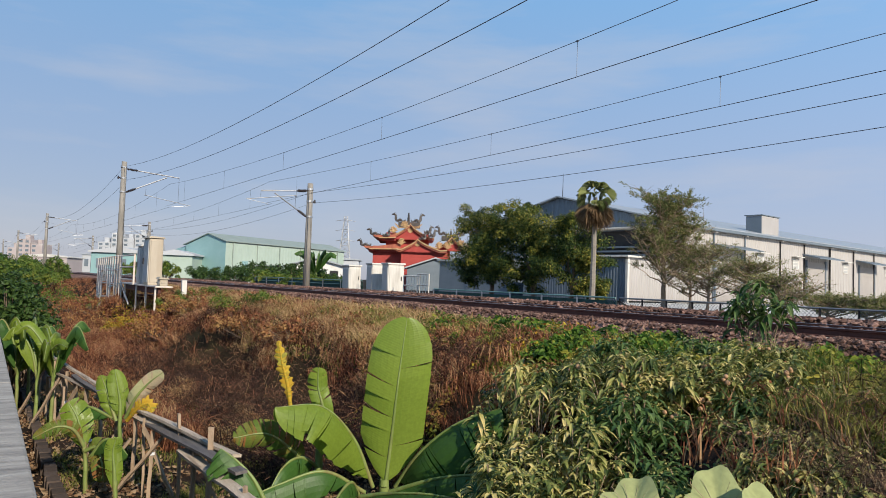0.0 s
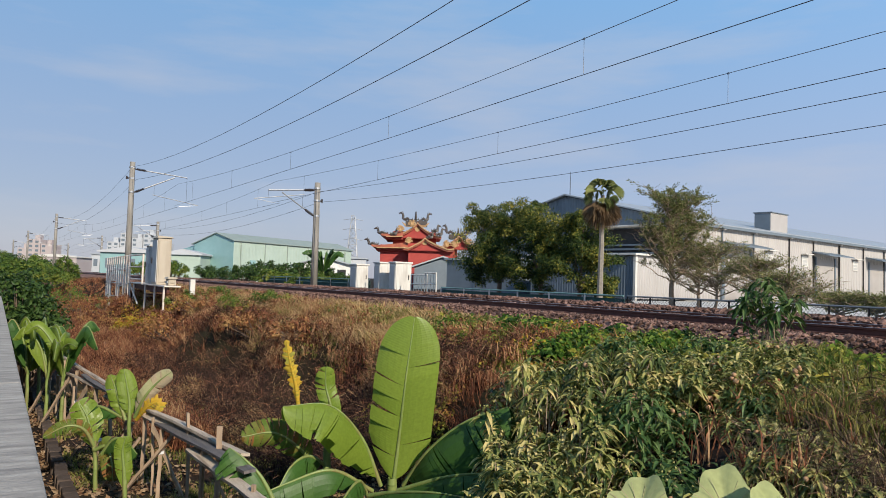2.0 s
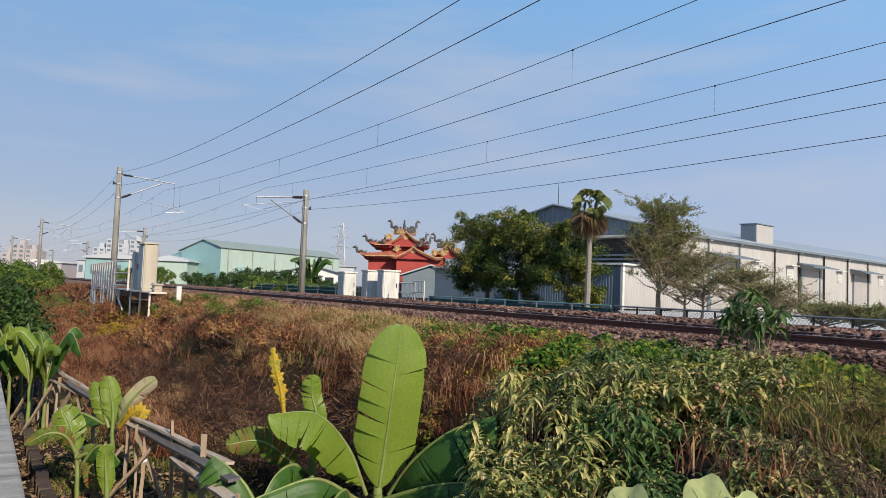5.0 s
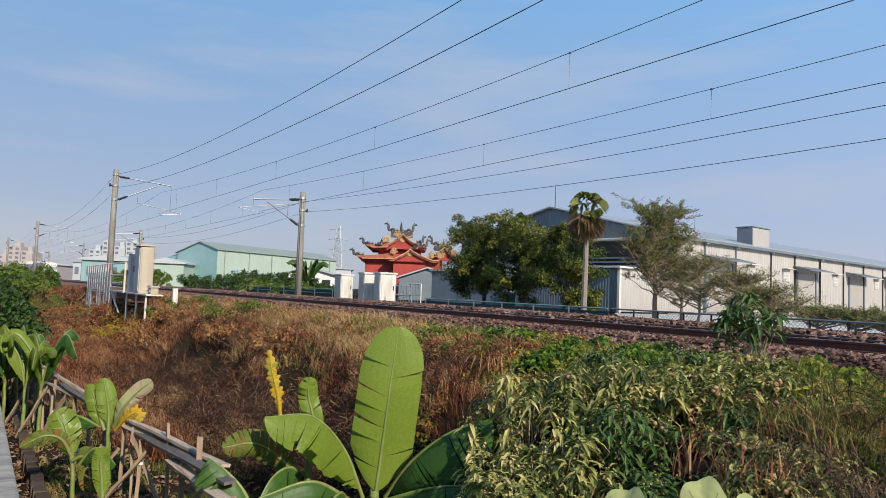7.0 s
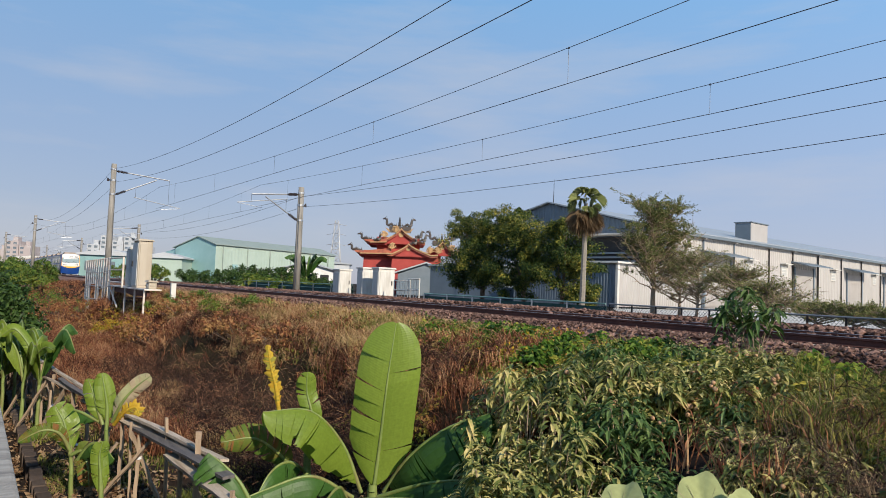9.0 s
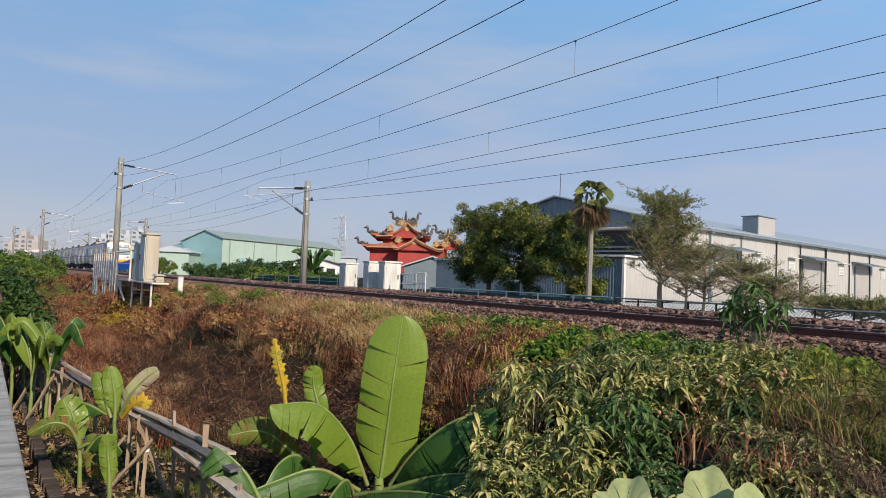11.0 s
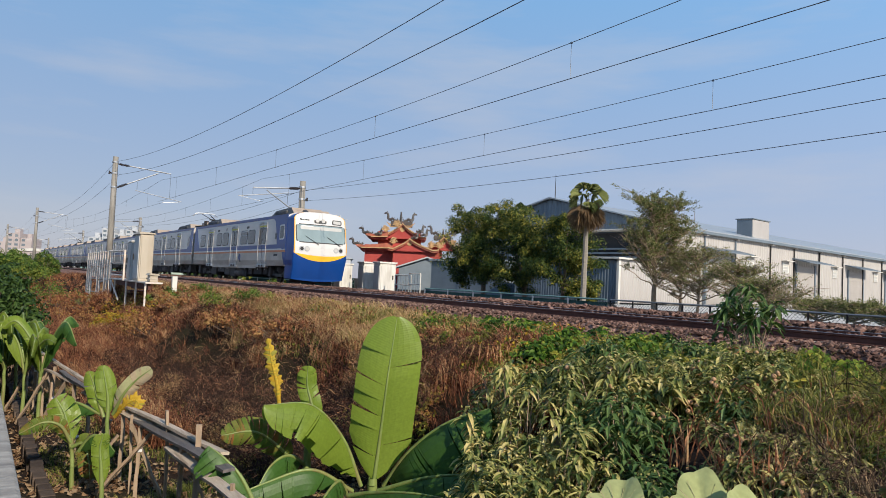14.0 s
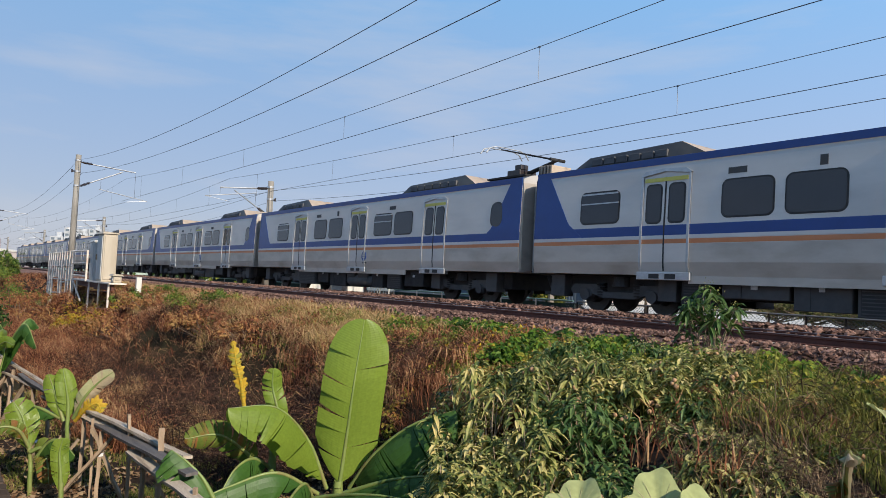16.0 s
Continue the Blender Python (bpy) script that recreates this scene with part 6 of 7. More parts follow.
M["olivevine"] = leafy("yellowing_vine_leaves", [(0.08, 0.11, 0.02), (0.22, 0.24, 0.035), (0.38, 0.32, 0.06), (0.40, 0.20, 0.06)], 0.5, 0.35, big=1.4)
M["redweed"] = leafy("red_brown_weed_leaves", [(0.13, 0.05, 0.03), (0.30, 0.12, 0.055), (0.40, 0.24, 0.09)], 0.7, 0.25, big=0.7)
M["yellowweed"] = leafy("yellow_weed_leaves", [(0.30, 0.10, 0.03), (0.50, 0.36, 0.03), (0.14, 0.18, 0.03)], 0.6, 0.3)
M["shrubleaf"] = leafy("drooping_grey_green_leaves", [(0.035, 0.06, 0.018), (0.13, 0.17, 0.045), (0.40, 0.38, 0.12), (0.64, 0.53, 0.22)], 0.42, 0.28, gloss=0.3, big=5.0)
M["shrubdark"] = leafy("dark_drooping_leaves", [(0.03, 0.07, 0.02), (0.09, 0.16, 0.045), (0.18, 0.25, 0.08)], 0.42, 0.3, gloss=0.3)
M["greystalk"] = leafy("grey_brown_dry_stems", [(0.05, 0.036, 0.025), (0.15, 0.10, 0.065), (0.32, 0.23, 0.14)], 0.85, 0.15, big=2.0)
M["bud"] = leafy("pale_flower_buds", [(0.26, 0.27, 0.08), (0.40, 0.36, 0.14)], 0.7, 0.2)
M["fruit"] = leafy("pink_brown_fruit", [(0.40, 0.13, 0.11), (0.50, 0.22, 0.17), (0.42, 0.26, 0.14)], 0.5, 0.05)
M["paleleaf"] = leafy("big_pale_green_leaf", [(0.33, 0.37, 0.14), (0.40, 0.43, 0.19)], 0.55, 0.25)
M["litter"] = leafy("fallen_dry_leaves", [(0.12, 0.06, 0.035), (0.24, 0.15, 0.08), (0.34, 0.25, 0.16)], 0.85, 0.1)


# ---- wall at the path ----
def parapet():
    ob = tagged(new("wall_parapet"), "low weathered concrete wall beside the garden", "wall", kind="structure")
    part("wall_body", box(-70, 5, -0.16, 0.06, -2.3, -0.22), M["concrete"], ob)
    for i in range(24):
        x = 5 - 3.1 * i
        part("coping_slab", box(x - 3.09, x, -0.24, 0.135, -0.22, -0.10, 0.012), M["walltop"], ob)
    return ob


parapet()


def garden_kerb():
    ob = tagged(new("trim_kerb"), "brick edging, coloured dark for shade, at the garden foot of the wall", "kerb", kind="structure")
    rng = random.Random(4)
    me = None
    for i in range(70):
        if me is None:
            p = part("brick", box(-0.115, 0.115, -0.07, 0.07, -0.12, 0.06, 0.012), M["brick"], ob)
            me = p.data
        else:
            p = new("brick", me)
            p.parent = ob
        p.location = (-5.6 - 0.245 * i, 0.78 + rng.uniform(-.015, .015), -1.96 + rng.uniform(-.015, .015))
        p.rotation_euler = (0, 0, rng.uniform(-.05, .05))
    return ob


# brown brick with the shade below the wall put into its colour
M["brick"] = surf("shade_dark_brown_brick", (0.06, 0.045, 0.038), (0.12, 0.09, 0.07), 6.0, 0.9, 0, 0.4, piece=0.25)
garden_kerb()


# ---- rough wooden fence ----
def board(bm, a, b, w, t, rng):
    a, b = Vector(a), Vector(b)
    d = (b - a).normalized()
    side = d.cross(Vector((0, 0, 1))).normalized()
    up = side.cross(d)
    tilt = rng.uniform(-0.5, 0.5)
    s2, u2 = side * math.cos(tilt) + up * math.sin(tilt), up * math.cos(tilt) - side * math.sin(tilt)
    n = 6
    rings = []
    for i in range(n + 1):
        c = a.lerp(b, i / n) + up * rng.uniform(-.008, .008) + side * rng.uniform(-.008, .008)
        k = w * rng.uniform(0.88, 1.05)
        rings.append([bm.verts.new(c + s2 * k * p + u2 * t * q) for p, q in ((-.5, -.5), (.5, -.5), (.5, .5), (-.5, .5))])
    for r, q in zip(rings[:-1], rings[1:]):
        for j in range(4):
            bm.faces.new((r[j], r[(j + 1) % 4], q[(j + 1) % 4], q[j]))
    bm.faces.new(rings[0][::-1])
    bm.faces.new(rings[-1])
    return bm


RAILS = [((-15.6, 0.92, -1.02), (-10.2, 1.56, -1.17), 0.10, 0), ((-12.7, 1.06, -1.16), (-9.2, 1.70, -1.23), 0.10, 0), ((-10.9, 1.40, -1.23), (-6.95, 2.0, -1.27), 0.13, 0),
         ((-10.2, 1.52, -1.18), (-6.7, 2.06, -1.2), 0.09, 0), ((-9.05, 1.68, -1.27), (-6.2, 1.95, -1.22), 0.12, 1), ((-7.7, 1.80, -1.33), (-5.4, 1.88, -1.32), 0.12, 0), ((-12.0, 1.2, -1.1), (-9.8, 1.5, -1.2), 0.07, 1)]
POSTS = [((-8.01, 1.83, -1.02), -2.05), ((-7.11, 1.93, -1.0), -2.05), ((-7.31, 1.82, -1.27), -2.05), ((-8.6, 1.68, -1.3), -2.1), ((-8.86, 1.63, -1.2), -2.1), ((-9.9, 1.51, -1.1), -2.15), ((-9.77, 1.54, -1.5), -2.1), ((-10.67, 1.41, -1.18), -2.1), ((-13.15, 1.05, -1.0), -2.1), ((-12.73, 1.17, -1.12), -2.1), ((-14.35, 1.04, -0.98), -2.1), ((-11.97, 1.23, -1.1), -2.1), ((-10.53, 1.27, -1.4), -2.1), ((-6.4, 1.95, -1.2), -2.05), ((-5.9, 1.9, -1.25), -2.05), ((-13.6, 1.0, -1.0), -2.1), ((-11.3, 1.3, -1.15), -2.1), ((-9.3, 1.62, -1.2), -2.1), ((-12.3, 1.1, -1.3), -2.1), ((-15.2, 0.95, -1.0), -2.1)]
BRACES = [((-8.35, 1.87, -1.18), (-8.8, 1.25, -2.1)), ((-9.65, 1.54, -1.4), (-9.9, 1.2, -2.1)), ((-8.95, 1.51, -1.45), (-9.25, 1.11, -2.15)), ((-12.54, 1.09, -1.15), (-12.85, 0.70, -2.0)), ((-13.77, 1.02, -1.0), (-14.1, 0.60, -2.0)), ((-7.31, 1.83, -1.25), (-7.15, 2.15, -2.05)), ((-8.65, 1.6, -1.27), (-8.48, 1.93, -2.1)), ((-10.4, 1.45, -1.2), (-10.9, 0.95, -2.1)), ((-11.6, 1.25, -1.15), (-12.1, 0.85, -2.1)), ((-13.2, 1.04, -1.05), (-12.9, 1.3, -2.0))]


def garden_fence():
    th = empty("garden_fence", "rough leaning fence of weathered planks and stakes in the garden", "fence")
    rng = random.Random(6)
    for a, b, w, dark in RAILS:
        part("rail_plank", board(bmesh.new(), a, b, w, 0.028, rng), M["darkplank"] if dark else M["plank"], th, "dark damp plank" if dark else "")
    for i, (a, z) in enumerate(POSTS):
        g = float(ground_height(a[0], a[1])) - 0.05
        lean = Vector((rng.uniform(-.05, .05), rng.uniform(-.03, .03), 0))
        st = part("stake", board(bmesh.new(), Vector((a[0], a[1], g)) + lean, a, rng.uniform(0.035, 0.06), 0.03, rng), M["stake"], th)
        if i % 3 == 0:
            z = a[2] - rng.uniform(0.2, 0.5)
            part("tie", rod((a[0], a[1], z), (a[0], a[1], z + 0.03), 0.04, 0.04, 8), M["tie"], st)
    for a, b in BRACES:
        part("brace", board(bmesh.new(), b, a, 0.045, 0.03, rng), M["stake"], th)
    return th


garden_fence()


# ---- banana plants ----
def spline(pts, n):
    p = [Vector(q) for q in pts]
    p = [p[0] * 2 - p[1]] + p + [p[-1] * 2 - p[-2]]
    out = []
    m = len(p) - 3
    for i in range(n + 1):
        t = m * i / n
        k = min(int(t), m - 1)
        u = t - k
        a, b, c, d = p[k:k + 4]
        out.append(0.5 * ((2 * b) + (c - a) * u + (2 * a - 5 * b + 4 * c - d) * u * u + (3 * b - a - 3 * c + d) * u ** 3))
    return out


EYE_SIDE = Vector((0, 0, 0.5))
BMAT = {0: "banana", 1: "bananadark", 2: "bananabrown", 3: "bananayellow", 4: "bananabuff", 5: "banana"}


def banana_leaf(th, pts, hw, kind, seed, arching=None, tears=0.12, cuts=None):
    """A blade of torn strips on both sides of a stout midrib. kind 1 arches over, its halves hanging."""
    rng = random.Random(seed)
    base = Vector(pts[0])
    pts = [Vector(p) - base for p in pts]
    n = 150
    tears = {3: 0.2, 2: 0.34}.get(kind, tears)
    mid = spline(pts, n)
    arching = kind in (1, 5) if arching is None else arching
    bm = bmesh.new()
    for s in (-1, 1):
        prev = None
        swing, dip = 0.0, 0.0
        for i in range(4, n + 1):
            t = i / n
            d = (mid[min(i + 1, n)] - mid[max(i - 1, 0)]).normalized()
            if arching:
                side = d.cross(Vector((0, 0, 1))).normalized()
                nor = side.cross(d)
            else:
                view = (base + mid[i] - EYE_SIDE).normalized()
                side = d.cross(view).normalized() * -1
                side = side if side.length > 0 else Vector((1, 0, 0))
                nor = side.cross(d)
            w = hw * min(1.0, ((t - 0.06) / 0.22)) ** 0.6 * (1 - max(0, (t - 0.58) / 0.425) ** 3.2) ** 0.7 if t > 0.06 else 0
            w = max(w * (0.8 + 0.35 * math.sin(19 * t + 3 * s) * math.sin(47 * t) if kind == 3 else 1.0), 0.004)
            cut = [c for c in (cuts or {}).get(s, ()) if (i - 1) / n < c[0] <= t]
            torn = bool(cut) if cuts else rng.random() < tears * 0.75 and prev is not None and t < 0.97

            def across(swing, dip):
                row = []
                for u, drop in ((0.0, 0.0), (0.2, 0.008), (0.4, 0.035), (0.6, 0.085), (0.8, 0.16), (1.0, 0.26)):
                    fall = drop * (1.9 if arching else 0.35) + dip * u * (0.35 + 0.5 * u) + (0.95 * u if arching else -0.16 * u * (1 - u))
                    out = u * (1 - (0.48 * u if arching else 0.05 * u))
                    row.append(bm.verts.new(mid[i] + side * s * w * out + nor * (w * -fall + 0.00035 * (-1) ** i * min(1, 3 * u)) + d * (w * (0.30 * u + swing * u))))
                return row
            cur = across(swing, dip)
            if prev is not None:
                for k in range(5):
                    bm.faces.new((prev[k], cur[k], cur[k + 1], prev[k + 1]))
            if torn:
                swing, dip = rng.uniform(0.02, 0.20) if rng.random() < 0.7 else rng.uniform(-0.08, 0), rng.uniform(-0.15, 0.6)
                if cut:
                    swing, dip = cut[0][1:]
                cur = across(swing, dip)
            prev = cur
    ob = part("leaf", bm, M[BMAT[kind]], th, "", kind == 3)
    ob.location = base
    bm = bmesh.new()
    for i in range(n):
        add_rod(bm, mid[i], mid[i + 1], 0.022 * (1 - i / n) + 0.004, 0.022 * (1 - (i + 1) / n) + 0.004, 6, False)
    part("midrib", bm, M["stemgreen"] if kind != 3 else M["bananayellow"], ob, "", True)
    return ob


def stem(th, a, b, r0, r1, mat="stemgreen"):
    rng = random.Random(1)
    bm = bmesh.new()
    limb(bm, a, b, r0, r1, rng, 6, 0.05)
    part("stem", bm, M[mat], th, "", True)


LEAVES_MAIN = [
    ([(-7.1, 3.86, -1.85), (-7.05, 3.89, -1.3), (-6.95, 3.9, -0.6), (-6.93, 3.97, 0.07)], 0.37, 0),
    ([(-7.08, 3.7, -1.79), (-7.08, 3.45, -1.25), (-7.0, 3.03, -0.86), (-6.95, 2.50, -0.82)], 0.20, 5),
    ([(-7.04, 3.96, -1.81), (-6.7, 4.07, -1.36), (-6.31, 4.27, -1.0), (-5.9, 4.52, -0.79)], 0.30, 1),
    ([(-6.81, 3.76, -1.78), (-6.28, 4.0, -1.54), (-5.79, 4.2, -1.41), (-5.38, 4.48, -1.45)], 0.27, 1),
    ([(-7.04, 3.58, -1.82), (-6.99, 3.08, -1.53), (-7.05, 2.61, -1.62), (-7.1, 2.17, -1.78)], 0.14, 1),
    ([(-6.61, 3.32, -1.72), (-6.3, 3.42, -1.62), (-5.72, 3.57, -1.49), (-5.3, 3.85, -1.5)], 0.24, 1),
    ([(-7.0, 3.5, -1.85), (-6.8, 3.3, -1.62), (-6.5, 3.0, -1.66), (-6.2, 2.7, -1.85)], 0.14, 1),
]
# tears of the tall leaf, on both sides: place along the midrib, sweep and dip of the strip above
TALL_LEAF_CUTS = {-1: ((0.22, 0.05, 0.14), (0.38, -0.01, -0.06), (0.46, 0.05, 0.20), (0.54, 0.0, 0.02), (0.62, 0.04, 0.16), (0.78, -0.05, -0.05)),
                  1: ((0.30, 0.03, 0.06), (0.66, -0.01, 0.24), (0.72, 0.05, -0.05), (0.83, 0.02, 0.14))}
LEAVES_SECOND = [
    ([(-7.48, 3.23, -1.39), (-7.36, 3.2, -0.99), (-7.39, 3.14, -0.72), (-7.36, 3.12, -0.50)], 0.115, 0),
    ([(-7.47, 3.09, -1.61), (-7.37, 2.85, -1.36), (-7.32, 2.55, -1.16), (-7.36, 2.22, -1.18)], 0.15, 2),
    ([(-7.65, 2.93, -0.95), (-7.67, 2.89, -0.71), (-7.69, 2.83, -0.49), (-7.71, 2.78, -0.23)], 0.075, 3),
    ([(-7.5, 3.2, -1.6), (-7.35, 2.95, -1.45), (-7.2, 2.7, -1.5), (-7.1, 2.5, -1.75)], 0.14, 1),
]
LEAVES_FENCE = [
    ([(-6.23, 2.24, -1.62), (-6.3, 2.1, -1.33), (-6.38, 1.97, -1.17), (-6.46, 1.84, -1.06)], 0.15, 1),
]
LEAVES_SMALL = [
    ([(-9.45, 1.47, -1.33), (-9.45, 1.46, -1.12), (-9.45, 1.43, -0.95), (-9.47, 1.38, -0.71)], 0.12, 0),
    ([(-9.48, 1.43, -1.33), (-9.51, 1.36, -1.13), (-9.53, 1.31, -0.96), (-9.68, 1.26, -0.8)], 0.11, 0),
    ([(-9.41, 1.52, -1.29), (-9.23, 1.59, -1.03), (-9.15, 1.71, -0.85), (-9.05, 1.85, -0.71)], 0.10, 4),
    ([(-9.4, 1.54, -1.32), (-9.22, 1.63, -1.14), (-9.15, 1.72, -1.09), (-9.13, 1.77, -1.19)], 0.09, 3),
    ([(-9.5, 1.4, -1.3), (-9.7, 1.2, -1.2), (-9.85, 1.1, -1.2), (-10.0, 1.0, -1.3)], 0.10, 1),
]
LEAVES_LOW = [
    ([(-9.02, 1.05, -1.56), (-9.04, 1.0, -1.34), (-9.06, 0.96, -1.18), (-9.1, 0.87, -1.01)], 0.16, 0),
    ([(-9.02, 1.04, -1.5), (-8.97, 0.92, -1.3), (-8.96, 0.75, -1.25), (-8.99, 0.53, -1.36)], 0.08, 2),
    ([(-8.9, 1.1, -1.6), (-8.75, 1.2, -1.4), (-8.6, 1.3, -1.38), (-8.4, 1.4, -1.5)], 0.11, 1),
    ([(-9.0, 1.05, -1.55), (-8.9, 1.15, -1.5), (-8.8, 1.2, -1.65), (-8.75, 1.22, -1.85)], 0.12, 2),
    ([(-8.18, 1.26, -1.85), (-8.18, 1.24, -1.6), (-8.19, 1.22, -1.4), (-8.17, 1.24, -1.25)], 0.09, 0),
]


def banana_plant(rows, stems, seed, label):
    th = empty("banana_plant", label, "banana plant", group="banana plants")
    out = [banana_leaf(th, p, hw, k, seed * 20 + i, cuts=TALL_LEAF_CUTS if hw > 0.35 else None) for i, (p, hw, k) in enumerate(rows)]
    for a, b, r0, r1 in stems:
        stem(th, a, b, r0, r1)
    return out


big_leaves = banana_plant(LEAVES_MAIN, [((-7.1, 3.86, -2.15), (-7.08, 3.84, -1.72), 0.085, 0.05)], 1, "large banana plant with torn bright green leaves")
banana_plant(LEAVES_SECOND, [((-7.52, 3.24, -2.1), (-7.47, 3.22, -1.3), 0.06, 0.035), ((-7.66, 2.95, -2.0), (-7.66, 2.92, -0.9), 0.03, 0.015)], 2, "thin banana plant with yellow and browning leaves")
banana_plant(LEAVES_FENCE, [((-6.2, 2.3, -2.1), (-6.22, 2.25, -1.5), 0.05, 0.03)], 3, "young banana plant beside the fence end")
banana_plant(LEAVES_SMALL, [((-9.45, 1.48, -2.1), (-9.45, 1.47, -1.25), 0.035, 0.022)], 4, "small banana plant with a withered pale leaf at the fence")
banana_plant(LEAVES_LOW, [((-9.02, 1.08, -2.1), (-9.02, 1.05, -1.45), 0.03, 0.02), ((-8.18, 1.26, -2.05), (-8.18, 1.26, -1.7), 0.03, 0.02)], 5, "low banana plant with a yellow-edged leaf by the fence")


def far_clump():
    rng = random.Random(17)
    for j, (x, y) in enumerate(((-13.9, 0.55), (-13.2, 0.80), (-12.9, 1.0), (-14.6, 0.75))):
        rows = []
        for k in range(6):
            a, L = 0.98 * k + rng.uniform(-0.4, 0.4), rng.uniform(0.6, 1.05)
            up = rng.uniform(0.4, 0.95)
            b = (x, y, -1.3)
            rows.append(([b, (x + 0.2 * L * math.cos(a), y + 0.14 * L * math.sin(a), -1.3 + 0.6 * up), (x + 0.6 * L * math.cos(a), y + 0.4 * L * math.sin(a), -1.3 + up), (x + 1.1 * L * math.cos(a), y + 0.6 * L * math.sin(a), -1.3 + up * rng.uniform(0.65, 1.0))], rng.uniform(0.075, 0.11), rng.choice((0, 1, 5, 5, 5))))
        banana_plant(rows, [((x, y, -2.1), (x, y, -1.25), 0.035, 0.025)], 6 + j, "leafy young banana plant near the wall")


far_clump()


def far_banana():
    rng = random.Random(23)
    rows = []
    for k in range(10):
        a, L = 0.63 * k, rng.uniform(1.2, 1.9)
        x, y, z = -57.5, 24.0, 0.7
        rows.append(([(x, y, z), (x + 0.3 * L * math.cos(a), y + 0.3 * L * math.sin(a), z + 1.2), (x + 0.75 * L * math.cos(a), y + 0.75 * L * math.sin(a), z + 2.0), (x + 1.1 * L * math.cos(a), y + 1.1 * L * math.sin(a), z + rng.uniform(1.5, 2.2))], 0.22, 1))
    banana_plant(rows, [((-57.5, 24.0, -0.6), (-57.5, 24.0, 0.9), 0.16, 0.10)], 12, "tall dark banana plant beyond the track")


far_banana()
bush(-16.6, 0.55, 0.75, 0.7, 2.2, 5200, 0.11, M["darkleaf"], 91, "dense dark green garden shrub near the wall", -1.9, "garden shrubs")
bush(-18.4, 0.7, 0.8, 0.8, 2.2, 4200, 0.11, M["darkleaf"], 92, "dense green garden shrub near the wall", -1.9, "garden shrubs")


# ---- drooping shrubs with pinkish fruit ----
def whorl_shrub(x, y, top, rx, ry, n, seed, label, leaf=0.15, mat="shrubleaf", fruit=0, z0=None, low=0.25):
    rng = np.random.default_rng(seed)
    pr = random.Random(seed)
    z0 = float(ground_height(x, y)) - 0.05 if z0 is None else z0
    th = empty("shrub", label, "shrub", (x, y, z0), 0, "fruiting shrubs on the bank")
    H = top - z0
    bm = bmesh.new()
    tips = []
    for i in range(n):
        a, r = pr.random() * 6.283, math.sqrt(pr.random())
        h = H * (low + (1 - low) * pr.random() ** 0.7) * (1 - 0.30 * r * r)
        tips.append((rx * r * math.cos(a), ry * r * math.sin(a), h))
        if i % 2 == 0:
            limb(bm, (rx * r * math.cos(a) * 0.25, ry * r * math.sin(a) * 0.25, 0), tips[-1], 0.012, 0.004, pr, 4, 0.15)
    part("stem_frame", bm, M["stake"], th, "thin pale stems")
    T = np.array(tips)
    per = 11
    pos = np.repeat(T, per, 0)
    k = len(pos)
    a = rng.uniform(0, 2 * np.pi, k)
    el = rng.uniform(-0.5, 0.75, k)
    way = np.stack([np.cos(a) * np.cos(el), np.sin(a) * np.cos(el), np.sin(el)], 1)
    pos = pos + way * 0.02 + np.stack([np.zeros(k), np.zeros(k), rng.uniform(-.10, .03, k)], 1)
    v, f = leaf_arrays(pos, way, np.tile([0, 0, 1.0], (k, 1)), leaf * rng.uniform(0.6, 1.25, k), leaf * 0.30 * rng.uniform(0.8, 1.3, k), 0.62)
    raw("foliage", v, f, M[mat], th)
    # buds over the whorls
    sel = T[rng.random(len(T)) < 0.55]
    b = np.repeat(sel, 9, 0)
    b = b + rng.normal(0, 0.03, b.shape) + np.array([0, 0, 0.05])
    w = spread(len(b))
    v, f = diamond_arrays(b, w, unit(np.cross(w, spread(len(b)))), 0.022, 0.02)
    tagged(raw("bud_mass", v, f, M["bud"], th, "small pale bud clusters"), kind="stuff")
    for j in range(fruit):
        q = T[pr.randrange(len(T))]
        for m in range(4):
            bm = bmesh.new()
            bmesh.ops.create_icosphere(bm, subdivisions=2, radius=pr.uniform(0.018, 0.028))
            fr = part("fruit", bm, M["fruit"], th, "pinkish brown round fruit", True)
            fr.location = (q[0] + pr.uniform(-.07, .07), q[1] - pr.uniform(0.02, .12), q[2] - 0.02 + pr.uniform(-.05, .05))
    return th


